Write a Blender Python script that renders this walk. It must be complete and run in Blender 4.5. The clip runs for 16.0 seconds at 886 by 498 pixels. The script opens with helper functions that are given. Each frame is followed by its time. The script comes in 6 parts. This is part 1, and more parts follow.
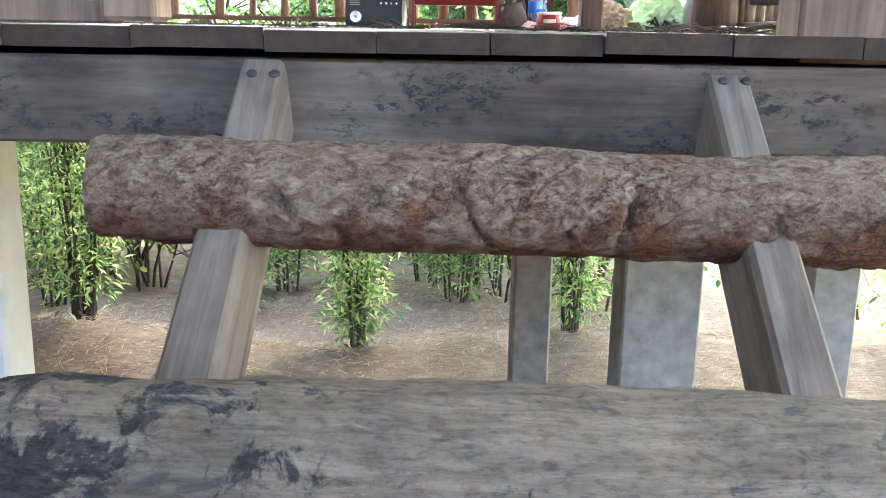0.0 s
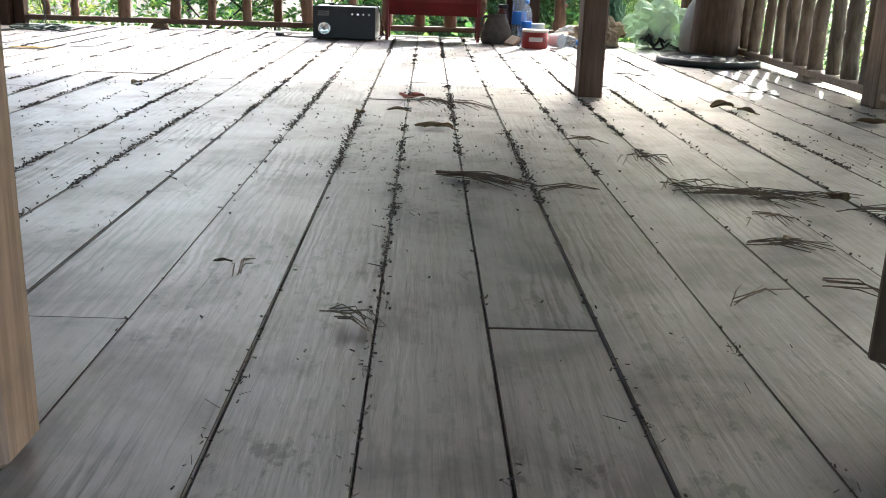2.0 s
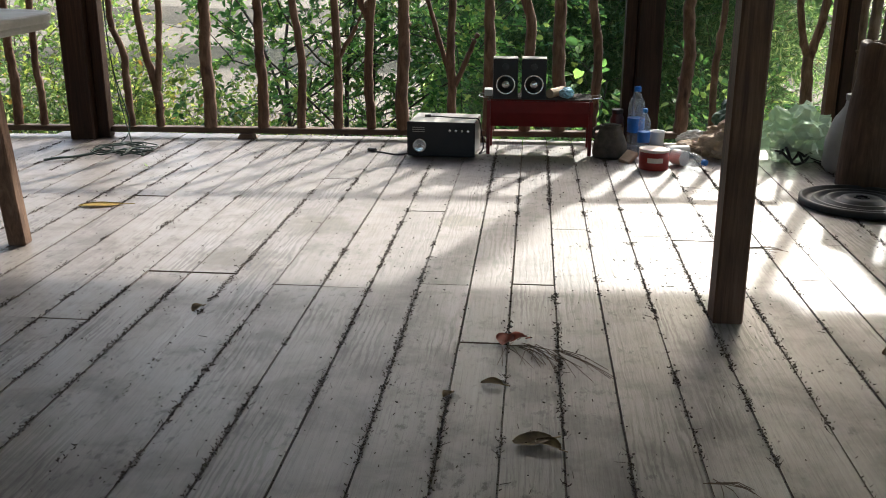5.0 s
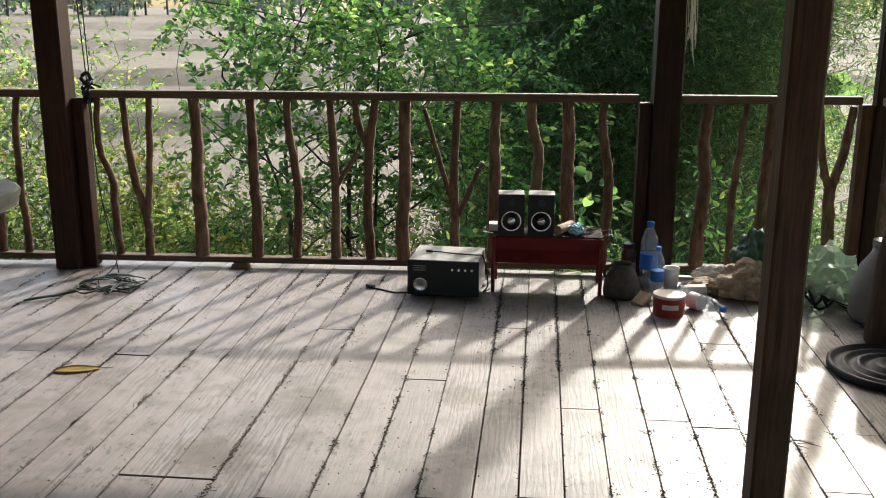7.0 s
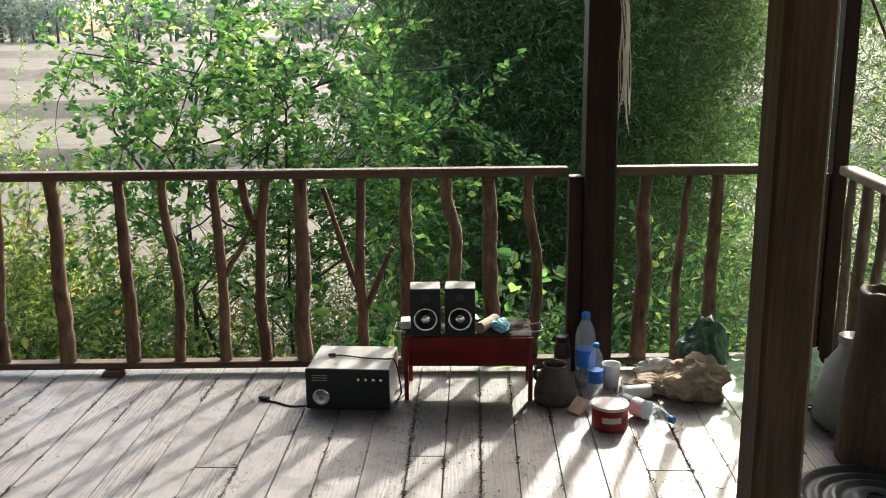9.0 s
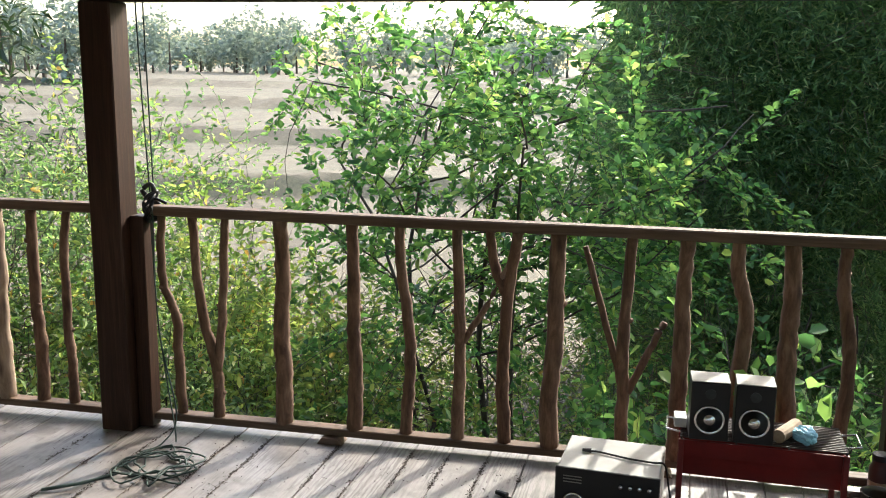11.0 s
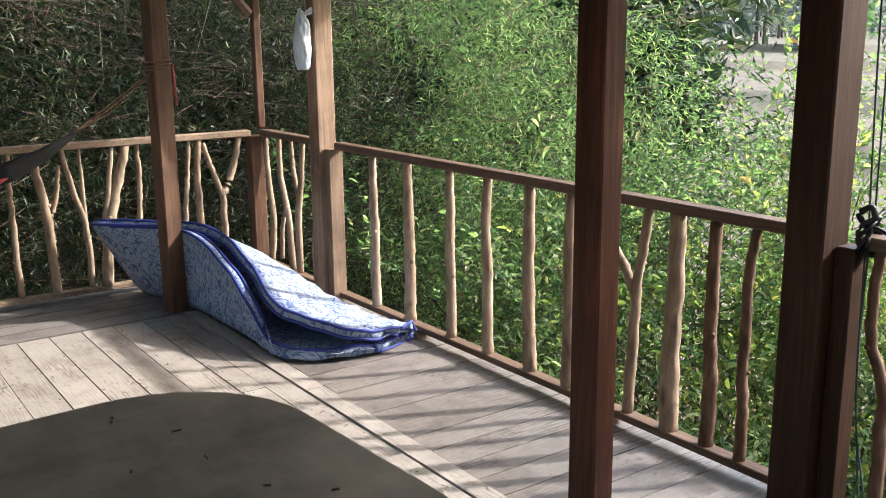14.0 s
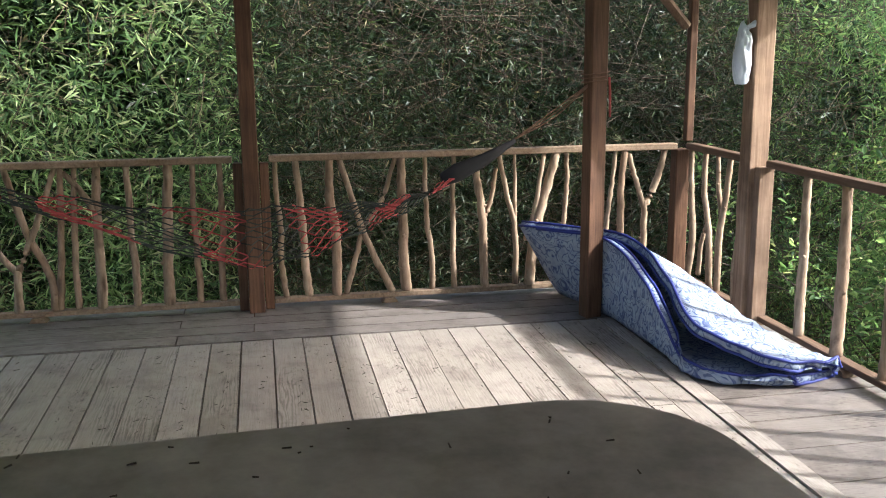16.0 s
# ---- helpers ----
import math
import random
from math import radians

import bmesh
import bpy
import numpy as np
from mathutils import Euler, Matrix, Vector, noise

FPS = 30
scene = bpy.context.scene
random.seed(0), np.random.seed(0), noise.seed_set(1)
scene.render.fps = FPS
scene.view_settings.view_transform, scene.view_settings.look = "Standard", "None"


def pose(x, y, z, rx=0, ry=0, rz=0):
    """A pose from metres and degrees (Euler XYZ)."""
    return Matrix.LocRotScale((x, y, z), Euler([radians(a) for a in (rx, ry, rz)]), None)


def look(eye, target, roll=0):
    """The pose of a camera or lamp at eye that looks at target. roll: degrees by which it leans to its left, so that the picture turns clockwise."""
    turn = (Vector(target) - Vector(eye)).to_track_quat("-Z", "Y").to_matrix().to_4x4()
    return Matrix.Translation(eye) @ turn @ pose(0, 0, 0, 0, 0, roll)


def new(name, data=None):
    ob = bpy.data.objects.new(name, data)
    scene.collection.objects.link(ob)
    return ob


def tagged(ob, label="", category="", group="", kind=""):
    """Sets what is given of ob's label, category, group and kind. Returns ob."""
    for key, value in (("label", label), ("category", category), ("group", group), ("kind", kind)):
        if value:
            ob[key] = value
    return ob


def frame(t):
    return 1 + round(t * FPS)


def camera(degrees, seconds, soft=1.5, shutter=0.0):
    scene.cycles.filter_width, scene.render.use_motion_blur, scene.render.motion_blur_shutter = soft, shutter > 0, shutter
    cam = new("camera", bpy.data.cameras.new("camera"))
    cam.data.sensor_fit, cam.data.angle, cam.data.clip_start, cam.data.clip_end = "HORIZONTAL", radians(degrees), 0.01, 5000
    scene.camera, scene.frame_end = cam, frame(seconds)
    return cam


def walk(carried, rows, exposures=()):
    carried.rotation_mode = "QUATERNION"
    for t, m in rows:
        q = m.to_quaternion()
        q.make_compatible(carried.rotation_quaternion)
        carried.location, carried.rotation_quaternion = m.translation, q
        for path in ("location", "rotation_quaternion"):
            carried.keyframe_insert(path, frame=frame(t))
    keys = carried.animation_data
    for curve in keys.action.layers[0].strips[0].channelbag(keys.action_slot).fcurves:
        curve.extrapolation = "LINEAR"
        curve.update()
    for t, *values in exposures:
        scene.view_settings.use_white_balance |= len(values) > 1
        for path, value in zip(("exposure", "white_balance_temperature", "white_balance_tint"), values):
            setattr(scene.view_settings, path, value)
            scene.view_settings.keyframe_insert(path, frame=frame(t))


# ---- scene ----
cam = camera(50.07, 16.0, soft=1.0)
# seconds, place in metres (deck boards at z = 0), turn in degrees
ROWS = [
    (0.0, 0.017, 0.036, 0.003, 76.87, -0.97, -1.24),
    (0.5, 0.014, 0.142, 0.103, 76.76, -1.76, -2.84),
    (1.0, 0.043, 0.297, 0.186, 76.55, -2.34, -3.37),
    (1.5, 0.045, 0.400, 0.292, 74.24, -2.10, -2.69),
    (2.0, -0.006, 0.527, 0.393, 73.44, -1.92, -2.85),
    (2.5, 0.006, 0.612, 0.494, 73.21, -1.74, -5.72),
    (3.0, 0.053, 0.758, 0.556, 72.24, -0.66, -6.24),
    (3.5, 0.063, 0.858, 0.659, 71.26, 0.48, -3.95),
    (4.0, 0.023, 0.973, 0.711, 71.22, 1.55, -0.05),
    (4.2, 0.010, 1.017, 0.776, 71.47, 0.93, 0.98),
    (6.5, 0.012, 1.458, 1.178, 74.76, 0.27, 4.93),
    (7.0, 0.009, 1.546, 1.301, 75.73, -0.19, 3.79),
    (7.5, 0.053, 1.676, 1.346, 76.60, 0.12, 1.51),
    (8.0, 0.121, 1.877, 1.405, 76.81, 0.57, -0.59),
    (10.5, -0.028, 2.680, 1.489, 78.05, 0.56, 5.43),
    (11.0, -0.194, 2.854, 1.443, 79.11, -0.64, 12.16),
    (11.5, -0.300, 3.065, 1.430, 78.87, -0.53, 18.24),
    (12.0, -0.366, 3.294, 1.415, 79.16, 0.01, 23.44),
    (12.5, -0.418, 3.446, 1.467, 78.01, 0.64, 30.33),
    (13.0, -0.547, 3.566, 1.459, 77.41, 0.72, 37.34),
    (13.5, -0.617, 3.643, 1.461, 77.01, 0.44, 44.91),
    (14.0, -0.611, 3.673, 1.478, 77.13, 0.58, 54.61),
    (14.5, -0.629, 3.590, 1.515, 77.31, 0.57, 62.59),
    (15.0, -0.625, 3.583, 1.494, 77.72, 0.37, 68.09),
    (15.5, -0.636, 3.564, 1.515, 77.46, -0.09, 73.61),
    (16.0, -0.630, 3.588, 1.504, 77.87, 0.53, 79.13),
]
EXPOSURES = [(0.0, 4.9, 6100, 13), (0.5, 4.75, 6150, 11), (0.8, 4.35, 6100, 9), (1.5, 3.75, 6050, 8), (2.0, 3.45, 6050, 8), (3.0, 2.9, 6000, 8), (4.0, 2.5, 6100, 8), (6.5, 1.95, 6450, 8), (10.5, 2.45, 6350, 5), (13.0, 2.45, 6200, 9), (16.0, 2.7, 5900, 8)]
walk(cam, [(t, pose(x, y, z, rx, ry, rz)) for t, x, y, z, rx, ry, rz in ROWS], EXPOSURES)

# ---- light ----
SUN_EL, SUN_AZ = radians(33.0), math.atan2(0.394, 0.919)   # azimuth from +y towards +x
world = bpy.data.worlds.new("sky")
scene.world = world
world.use_nodes = True
wn = world.node_tree
sky = wn.nodes.new("ShaderNodeTexSky")
sky.sky_type = "NISHITA"
sky.sun_disc = False
sky.sun_elevation, sky.sun_rotation = SUN_EL, SUN_AZ
sky.dust_density, sky.ozone_density = 4.0, 1.0
wn.links.new(sky.outputs[0], wn.nodes["Background"].inputs[0])
wn.nodes["Background"].inputs[1].default_value = 0.145
sun = new("sun", bpy.data.lights.new("sun", "SUN"))
sun.data.energy, sun.data.angle, sun.data.color = 1.85, radians(1.5), (1.0, 0.95, 0.86)
sun_way = Vector((math.sin(SUN_AZ) * math.cos(SUN_EL), math.cos(SUN_AZ) * math.cos(SUN_EL), math.sin(SUN_EL)))
sun.matrix_world = look(sun_way * 40, (0, 0, 0))

# ---- materials ----
def material(name, rough=0.7, metal=0.0):
    m = bpy.data.materials.new(name)
    m.use_nodes = True
    nt = m.node_tree
    b = nt.nodes["Principled BSDF"]
    b.inputs["Roughness"].default_value, b.inputs["Metallic"].default_value = rough, metal
    b.inputs["Specular IOR Level"].default_value = 0.4
    return m, nt, b


def node(nt, kind, **inputs):
    n = nt.nodes.new(kind)
    for k, v in inputs.items():
        n.inputs[k.replace("_", " ")].default_value = v
    return n


def ramp(nt, fac, stops):
    r = nt.nodes.new("ShaderNodeValToRGB")
    e = r.color_ramp.elements
    e[0].position, e[0].color = stops[0][0], (*stops[0][1], 1)
    e[1].position, e[1].color = stops[-1][0], (*stops[-1][1], 1)
    for p, c in stops[1:-1]:
        e.new(p).color = (*c, 1)
    nt.links.new(fac, r.inputs[0])
    return r.outputs[0]


def mixed(nt, a, b, fac, mode="MIX"):
    m = nt.nodes.new("ShaderNodeMix")
    m.data_type, m.blend_type = "RGBA", mode
    for sock, v in ((m.inputs[6], a), (m.inputs[7], b), (m.inputs[0], fac)):
        if isinstance(v, bpy.types.NodeSocket):
            nt.links.new(v, sock)
        else:
            sock.default_value = (*v, 1) if isinstance(v, tuple) else v
    return m.outputs[2]


def coords(nt, scale, space="Object", shift=True):
    """Object (or generated) coordinates, stretched, moved by each object's own random number."""
    tc = nt.nodes.new("ShaderNodeTexCoord")
    mp = nt.nodes.new("ShaderNodeMapping")
    mp.inputs["Scale"].default_value = scale
    nt.links.new(tc.outputs[space], mp.inputs["Vector"])
    if shift:
        oi = nt.nodes.new("ShaderNodeObjectInfo")
        mul = nt.nodes.new("ShaderNodeMath")
        mul.operation = "MULTIPLY"
        mul.inputs[1].default_value = 37.0
        nt.links.new(oi.outputs["Random"], mul.inputs[0])
        nt.links.new(mul.outputs[0], mp.inputs["Location"])
    return mp.outputs[0]


def noise_of(nt, vec, scale, detail=6.0, rough=0.6, distort=0.0):
    n = node(nt, "ShaderNodeTexNoise", Scale=scale, Detail=detail, Roughness=rough, Distortion=distort)
    nt.links.new(vec, n.inputs["Vector"])
    return n.outputs["Fac"]


def bump(nt, b, height, strength, dist=0.01):
    n = node(nt, "ShaderNodeBump", Strength=strength, Distance=dist)
    nt.links.new(height, n.inputs["Height"])
    nt.links.new(n.outputs[0], b.inputs["Normal"])


def wood(name, dark, mid, light, grain=(60.0, 60.0, 2.5), rough=0.75, stain=0.5, relief=0.5, tint=0.25, mould=0.0):
    """Sawn wood, its grain along the local axis with the smallest scale; each object has its own tone."""
    m, nt, b = material(name, rough)
    b.inputs["Specular IOR Level"].default_value = 0.22
    v = coords(nt, grain)
    rings = noise_of(nt, v, 1.0, 5, 0.65, 1.6)
    fine = noise_of(nt, v, 5.0, 4, 0.7)
    patch = noise_of(nt, coords(nt, (1, 1, 1)), 3.5, 5, 0.6)
    col = ramp(nt, rings, [(0.3, dark), (0.5, mid), (0.72, light)])
    col = mixed(nt, col, ramp(nt, fine, [(0.3, dark), (0.7, light)]), 0.3)
    col = mixed(nt, col, ramp(nt, patch, [(0.35, (0.35, 0.33, 0.32)), (0.62, (1, 1, 1))]), stain, "MULTIPLY")
    oi = nt.nodes.new("ShaderNodeObjectInfo")
    col = mixed(nt, col, ramp(nt, oi.outputs["Random"], [(0.0, (0.62, 0.6, 0.6)), (0.5, (0.9, 0.9, 0.9)), (1.0, (1.0, 0.97, 0.92))]), tint * 2, "MULTIPLY")
    if mould:
        where = noise_of(nt, coords(nt, (1, 1, 2.2)), 5.5, 5, 0.65)
        spots = noise_of(nt, coords(nt, (1, 1, 1.7)), 55.0, 7, 0.8, 0.4)
        black = mixed(nt, ramp(nt, where, [(0.46, (0, 0, 0)), (0.56, (1, 1, 1))]), ramp(nt, spots, [(0.5, (0, 0, 0)), (0.58, (1, 1, 1))]), 1.0, "MULTIPLY")
        grey = noise_of(nt, coords(nt, (1, 1, 1.8)), 3.0, 5, 0.65)
        col = mixed(nt, col, (0.5, 0.5, 0.52), ramp(nt, grey, [(0.48, (0, 0, 0)), (0.6, (0.8, 0.8, 0.8))]), "MULTIPLY")
        col = mixed(nt, col, (0.025, 0.026, 0.022), mixed(nt, (0, 0, 0), black, mould))
    nt.links.new(col, b.inputs["Base Color"])
    bump(nt, b, rings, relief, 0.004)
    return m


def plain(name, colour, rough=0.6, metal=0.0, vary=0.25, scale=12.0, relief=0.15):
    m, nt, b = material(name, rough, metal)
    n = noise_of(nt, coords(nt, (1, 1, 1)), scale, 6, 0.65)
    lo = tuple(c * (1 - vary) for c in colour)
    hi = tuple(min(1, c * (1 + vary)) for c in colour)
    nt.links.new(ramp(nt, n, [(0.3, lo), (0.7, hi)]), b.inputs["Base Color"])
    if relief:
        bump(nt, b, n, relief, 0.004)
    return m


def leafy(name, stops, through_light=0.45, rough=0.45):
    """Leaves: each leaf has its own green; light passes through."""
    m, nt, b = material(name, rough)
    g = nt.nodes.new("ShaderNodeNewGeometry")
    col = ramp(nt, g.outputs["Random Per Island"], stops)
    nt.links.new(col, b.inputs["Base Color"])
    tr = nt.nodes.new("ShaderNodeBsdfTranslucent")
    nt.links.new(mixed(nt, col, (1.0, 1.0, 0.72), 0.9, "MULTIPLY"), tr.inputs["Color"])
    mx = nt.nodes.new("ShaderNodeMixShader")
    mx.inputs[0].default_value = through_light
    nt.links.new(b.outputs[0], mx.inputs[1])
    nt.links.new(tr.outputs[0], mx.inputs[2])
    nt.links.new(mx.outputs[0], nt.nodes["Material Output"].inputs[0])
    return m


def bark(name, dark, mid, light, scale=(30.0, 30.0, 7.0), rough=0.85, relief=0.6):
    m, nt, b = material(name, rough)
    v = coords(nt, scale)
    n = noise_of(nt, v, 1.0, 7, 0.65, 0.6)
    p = noise_of(nt, coords(nt, (1, 1, 1)), 6.0, 5, 0.6)
    knots = node(nt, "ShaderNodeTexVoronoi", Scale=0.45)
    nt.links.new(v, knots.inputs["Vector"])
    col = ramp(nt, n, [(0.32, dark), (0.5, mid), (0.68, light)])
    col = mixed(nt, col, ramp(nt, p, [(0.35, (0.5, 0.45, 0.42)), (0.6, (1, 1, 1))]), 0.55, "MULTIPLY")
    col = mixed(nt, col, ramp(nt, knots.outputs["Distance"], [(0.05, (0.25, 0.2, 0.17)), (0.2, (1, 1, 1))]), 0.8, "MULTIPLY")
    oi = nt.nodes.new("ShaderNodeObjectInfo")
    col = mixed(nt, col, ramp(nt, oi.outputs["Random"], [(0.0, (0.65, 0.55, 0.5)), (1.0, (1, 1, 1))]), 0.7, "MULTIPLY")
    nt.links.new(col, b.inputs["Base Color"])
    bump(nt, b, n, relief, 0.006)
    return m


def boards(name, dark, mid, light, across, rough=0.45, stain=0.5):
    """Worn planks with figured grain; across: the axis over the board's width."""
    m, nt, b = material(name, rough)
    b.inputs["Specular IOR Level"].default_value = 0.75
    v = coords(nt, (1.0, 0.1, 1.0) if across == "x" else (0.1, 1.0, 1.0))
    w = node(nt, "ShaderNodeTexWave", Scale=17.0, Distortion=16.0, Detail=5.0, Detail_Scale=1.2, Detail_Roughness=0.65)
    w.bands_direction = across.upper()
    nt.links.new(v, w.inputs["Vector"])
    fibre = noise_of(nt, coords(nt, (90, 3, 90) if across == "x" else (3, 90, 90)), 1.0, 4, 0.6)
    patch = noise_of(nt, coords(nt, (1, 1, 1)), 5.0, 6, 0.65, 0.3)
    figure = noise_of(nt, coords(nt, (2.2, 0.8, 1) if across == "x" else (0.8, 2.2, 1)), 2.0, 3, 0.5)
    grain = ramp(nt, w.outputs["Fac"], [(0.0, dark), (0.4, mid), (0.8, light)])
    flat = ramp(nt, fibre, [(0.15, mid), (0.85, light)])
    col = mixed(nt, flat, grain, ramp(nt, figure, [(0.51, (0.0, 0.0, 0.0)), (0.62, (0.85, 0.85, 0.85))]))
    col = mixed(nt, col, ramp(nt, patch, [(0.36, (0.45, 0.42, 0.4)), (0.5, (0.88, 0.87, 0.86)), (0.7, (1, 1, 1))]), stain, "MULTIPLY")
    hair = noise_of(nt, coords(nt, (330, 7, 330) if across == "x" else (7, 330, 330)), 1.0, 4, 0.75, 0.8)
    col = mixed(nt, col, ramp(nt, hair, [(0.36, (0.3, 0.27, 0.25)), (0.47, (1, 1, 1))]), 0.5, "MULTIPLY")
    specks = noise_of(nt, coords(nt, (45, 22, 45) if across == "x" else (22, 45, 45)), 1.0, 4, 0.7)
    blots = noise_of(nt, coords(nt, (1, 1, 1)), 2.6, 4, 0.6)
    col = mixed(nt, col, (0.3, 0.26, 0.23), mixed(nt, ramp(nt, specks, [(0.55, (0, 0, 0)), (0.64, (1, 1, 1))]), ramp(nt, blots, [(0.45, (0.1, 0.1, 0.1)), (0.62, (0.9, 0.9, 0.9))]), 1.0, "MULTIPLY"), "MULTIPLY")
    if across == "x":
        place = nt.nodes.new("ShaderNodeNewGeometry")
        ragged = noise_of(nt, place.outputs["Position"], 9.0, 5, 0.6)
        for spot, size in (((-0.83, 4.1, 0.0), 0.17), ((-0.62, 4.5, 0.0), 0.15), ((-0.1, 4.6, 0.0), 0.12)):
            far = nt.nodes.new("ShaderNodeVectorMath")
            far.operation = "DISTANCE"
            far.inputs[1].default_value = spot
            nt.links.new(place.outputs["Position"], far.inputs[0])
            add = nt.nodes.new("ShaderNodeMath")
            add.operation = "MULTIPLY_ADD"
            add.inputs[1].default_value, add.inputs[2].default_value = 0.3, -0.15
            nt.links.new(ragged, add.inputs[0])
            tot = nt.nodes.new("ShaderNodeMath")
            nt.links.new(far.outputs["Value"], tot.inputs[0])
            nt.links.new(add.outputs[0], tot.inputs[1])
            col = mixed(nt, col, (0.48, 0.42, 0.3), ramp(nt, tot.outputs[0], [(size * 0.5, (1, 1, 1)), (size, (0, 0, 0))]), "MULTIPLY")
    oi = nt.nodes.new("ShaderNodeObjectInfo")
    col = mixed(nt, col, ramp(nt, oi.outputs["Random"], [(0.0, (0.7, 0.68, 0.66)), (0.4, (0.93, 0.93, 0.93)), (1.0, (1.0, 0.98, 0.95))]), 0.6, "MULTIPLY")
    nt.links.new(col, b.inputs["Base Color"])
    nt.links.new(ramp(nt, patch, [(0.35, (rough + 0.12, rough + 0.12, rough + 0.12)), (0.65, (rough, rough, rough))]), b.inputs["Roughness"])
    bump(nt, b, mixed(nt, w.outputs["Color"], flat, 0.7), 0.4, 0.002)
    return m


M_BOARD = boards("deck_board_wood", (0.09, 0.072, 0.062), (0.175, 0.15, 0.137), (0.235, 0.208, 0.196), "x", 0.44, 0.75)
M_BOARD_END = plain("weathered_board_end", (0.05, 0.032, 0.021), 0.85, vary=0.45, scale=30, relief=0.4)
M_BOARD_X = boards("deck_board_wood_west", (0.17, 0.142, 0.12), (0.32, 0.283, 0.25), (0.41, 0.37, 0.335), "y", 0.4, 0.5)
# Dark brown wood, deepened further to carry the backlit look of the posts.
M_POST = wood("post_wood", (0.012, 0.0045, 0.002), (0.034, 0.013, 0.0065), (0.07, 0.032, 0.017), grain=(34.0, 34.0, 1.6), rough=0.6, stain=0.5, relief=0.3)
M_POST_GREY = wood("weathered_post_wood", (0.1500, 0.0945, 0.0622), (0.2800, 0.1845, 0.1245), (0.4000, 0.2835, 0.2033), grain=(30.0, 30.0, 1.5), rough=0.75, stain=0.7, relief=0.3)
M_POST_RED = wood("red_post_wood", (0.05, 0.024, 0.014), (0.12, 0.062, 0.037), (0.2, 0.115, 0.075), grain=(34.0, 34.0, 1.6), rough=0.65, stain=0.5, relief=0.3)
# West rail wood again, its colour darkened for rails seen against the light.
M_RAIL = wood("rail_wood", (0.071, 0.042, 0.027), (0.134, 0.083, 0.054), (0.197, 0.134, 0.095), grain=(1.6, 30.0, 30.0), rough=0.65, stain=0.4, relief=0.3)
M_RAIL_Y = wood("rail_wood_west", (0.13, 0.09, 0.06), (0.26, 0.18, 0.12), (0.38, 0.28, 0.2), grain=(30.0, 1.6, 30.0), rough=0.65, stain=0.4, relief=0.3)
M_FASCIA = wood("fascia_wood", (0.085, 0.062, 0.045), (0.185, 0.138, 0.1), (0.275, 0.215, 0.162), grain=(1.5, 24.0, 24.0), rough=0.8, stain=0.7, relief=0.4, mould=0.95)
M_STRINGER = wood("stringer_wood", (0.13, 0.095, 0.07), (0.27, 0.21, 0.162), (0.4, 0.325, 0.26), grain=(28.0, 2.0, 28.0), rough=0.75, stain=0.7, relief=0.3)
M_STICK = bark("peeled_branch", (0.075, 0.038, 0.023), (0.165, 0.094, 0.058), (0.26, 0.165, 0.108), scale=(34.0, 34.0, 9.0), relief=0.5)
M_MORTAR = wood("mortar_wood", (0.05, 0.03, 0.02), (0.11, 0.068, 0.045), (0.17, 0.11, 0.078), grain=(26.0, 26.0, 2.0), rough=0.7, stain=0.5, relief=0.4)
M_GATE = wood("gate_wood", (0.05, 0.032, 0.02), (0.11, 0.073, 0.045), (0.17, 0.12, 0.08), grain=(34.0, 34.0, 1.6), rough=0.7, stain=0.5, relief=0.3)
M_STRAW = plain("dry_straw", (0.36, 0.29, 0.2), 0.85, vary=0.5)
M_POST_DEEP = wood("deep_red_post_wood", (0.0220, 0.0068, 0.0032), (0.0726, 0.0221, 0.0112), (0.1760, 0.0612, 0.0320), grain=(34.0, 34.0, 1.6), rough=0.62, stain=0.5, relief=0.3)
M_STICK_EAST = bark("grey_brown_branch", (0.08, 0.055, 0.04), (0.18, 0.135, 0.1), (0.29, 0.23, 0.18), relief=0.4)
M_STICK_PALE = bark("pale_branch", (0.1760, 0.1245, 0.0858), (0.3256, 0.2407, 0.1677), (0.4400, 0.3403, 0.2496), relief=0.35)
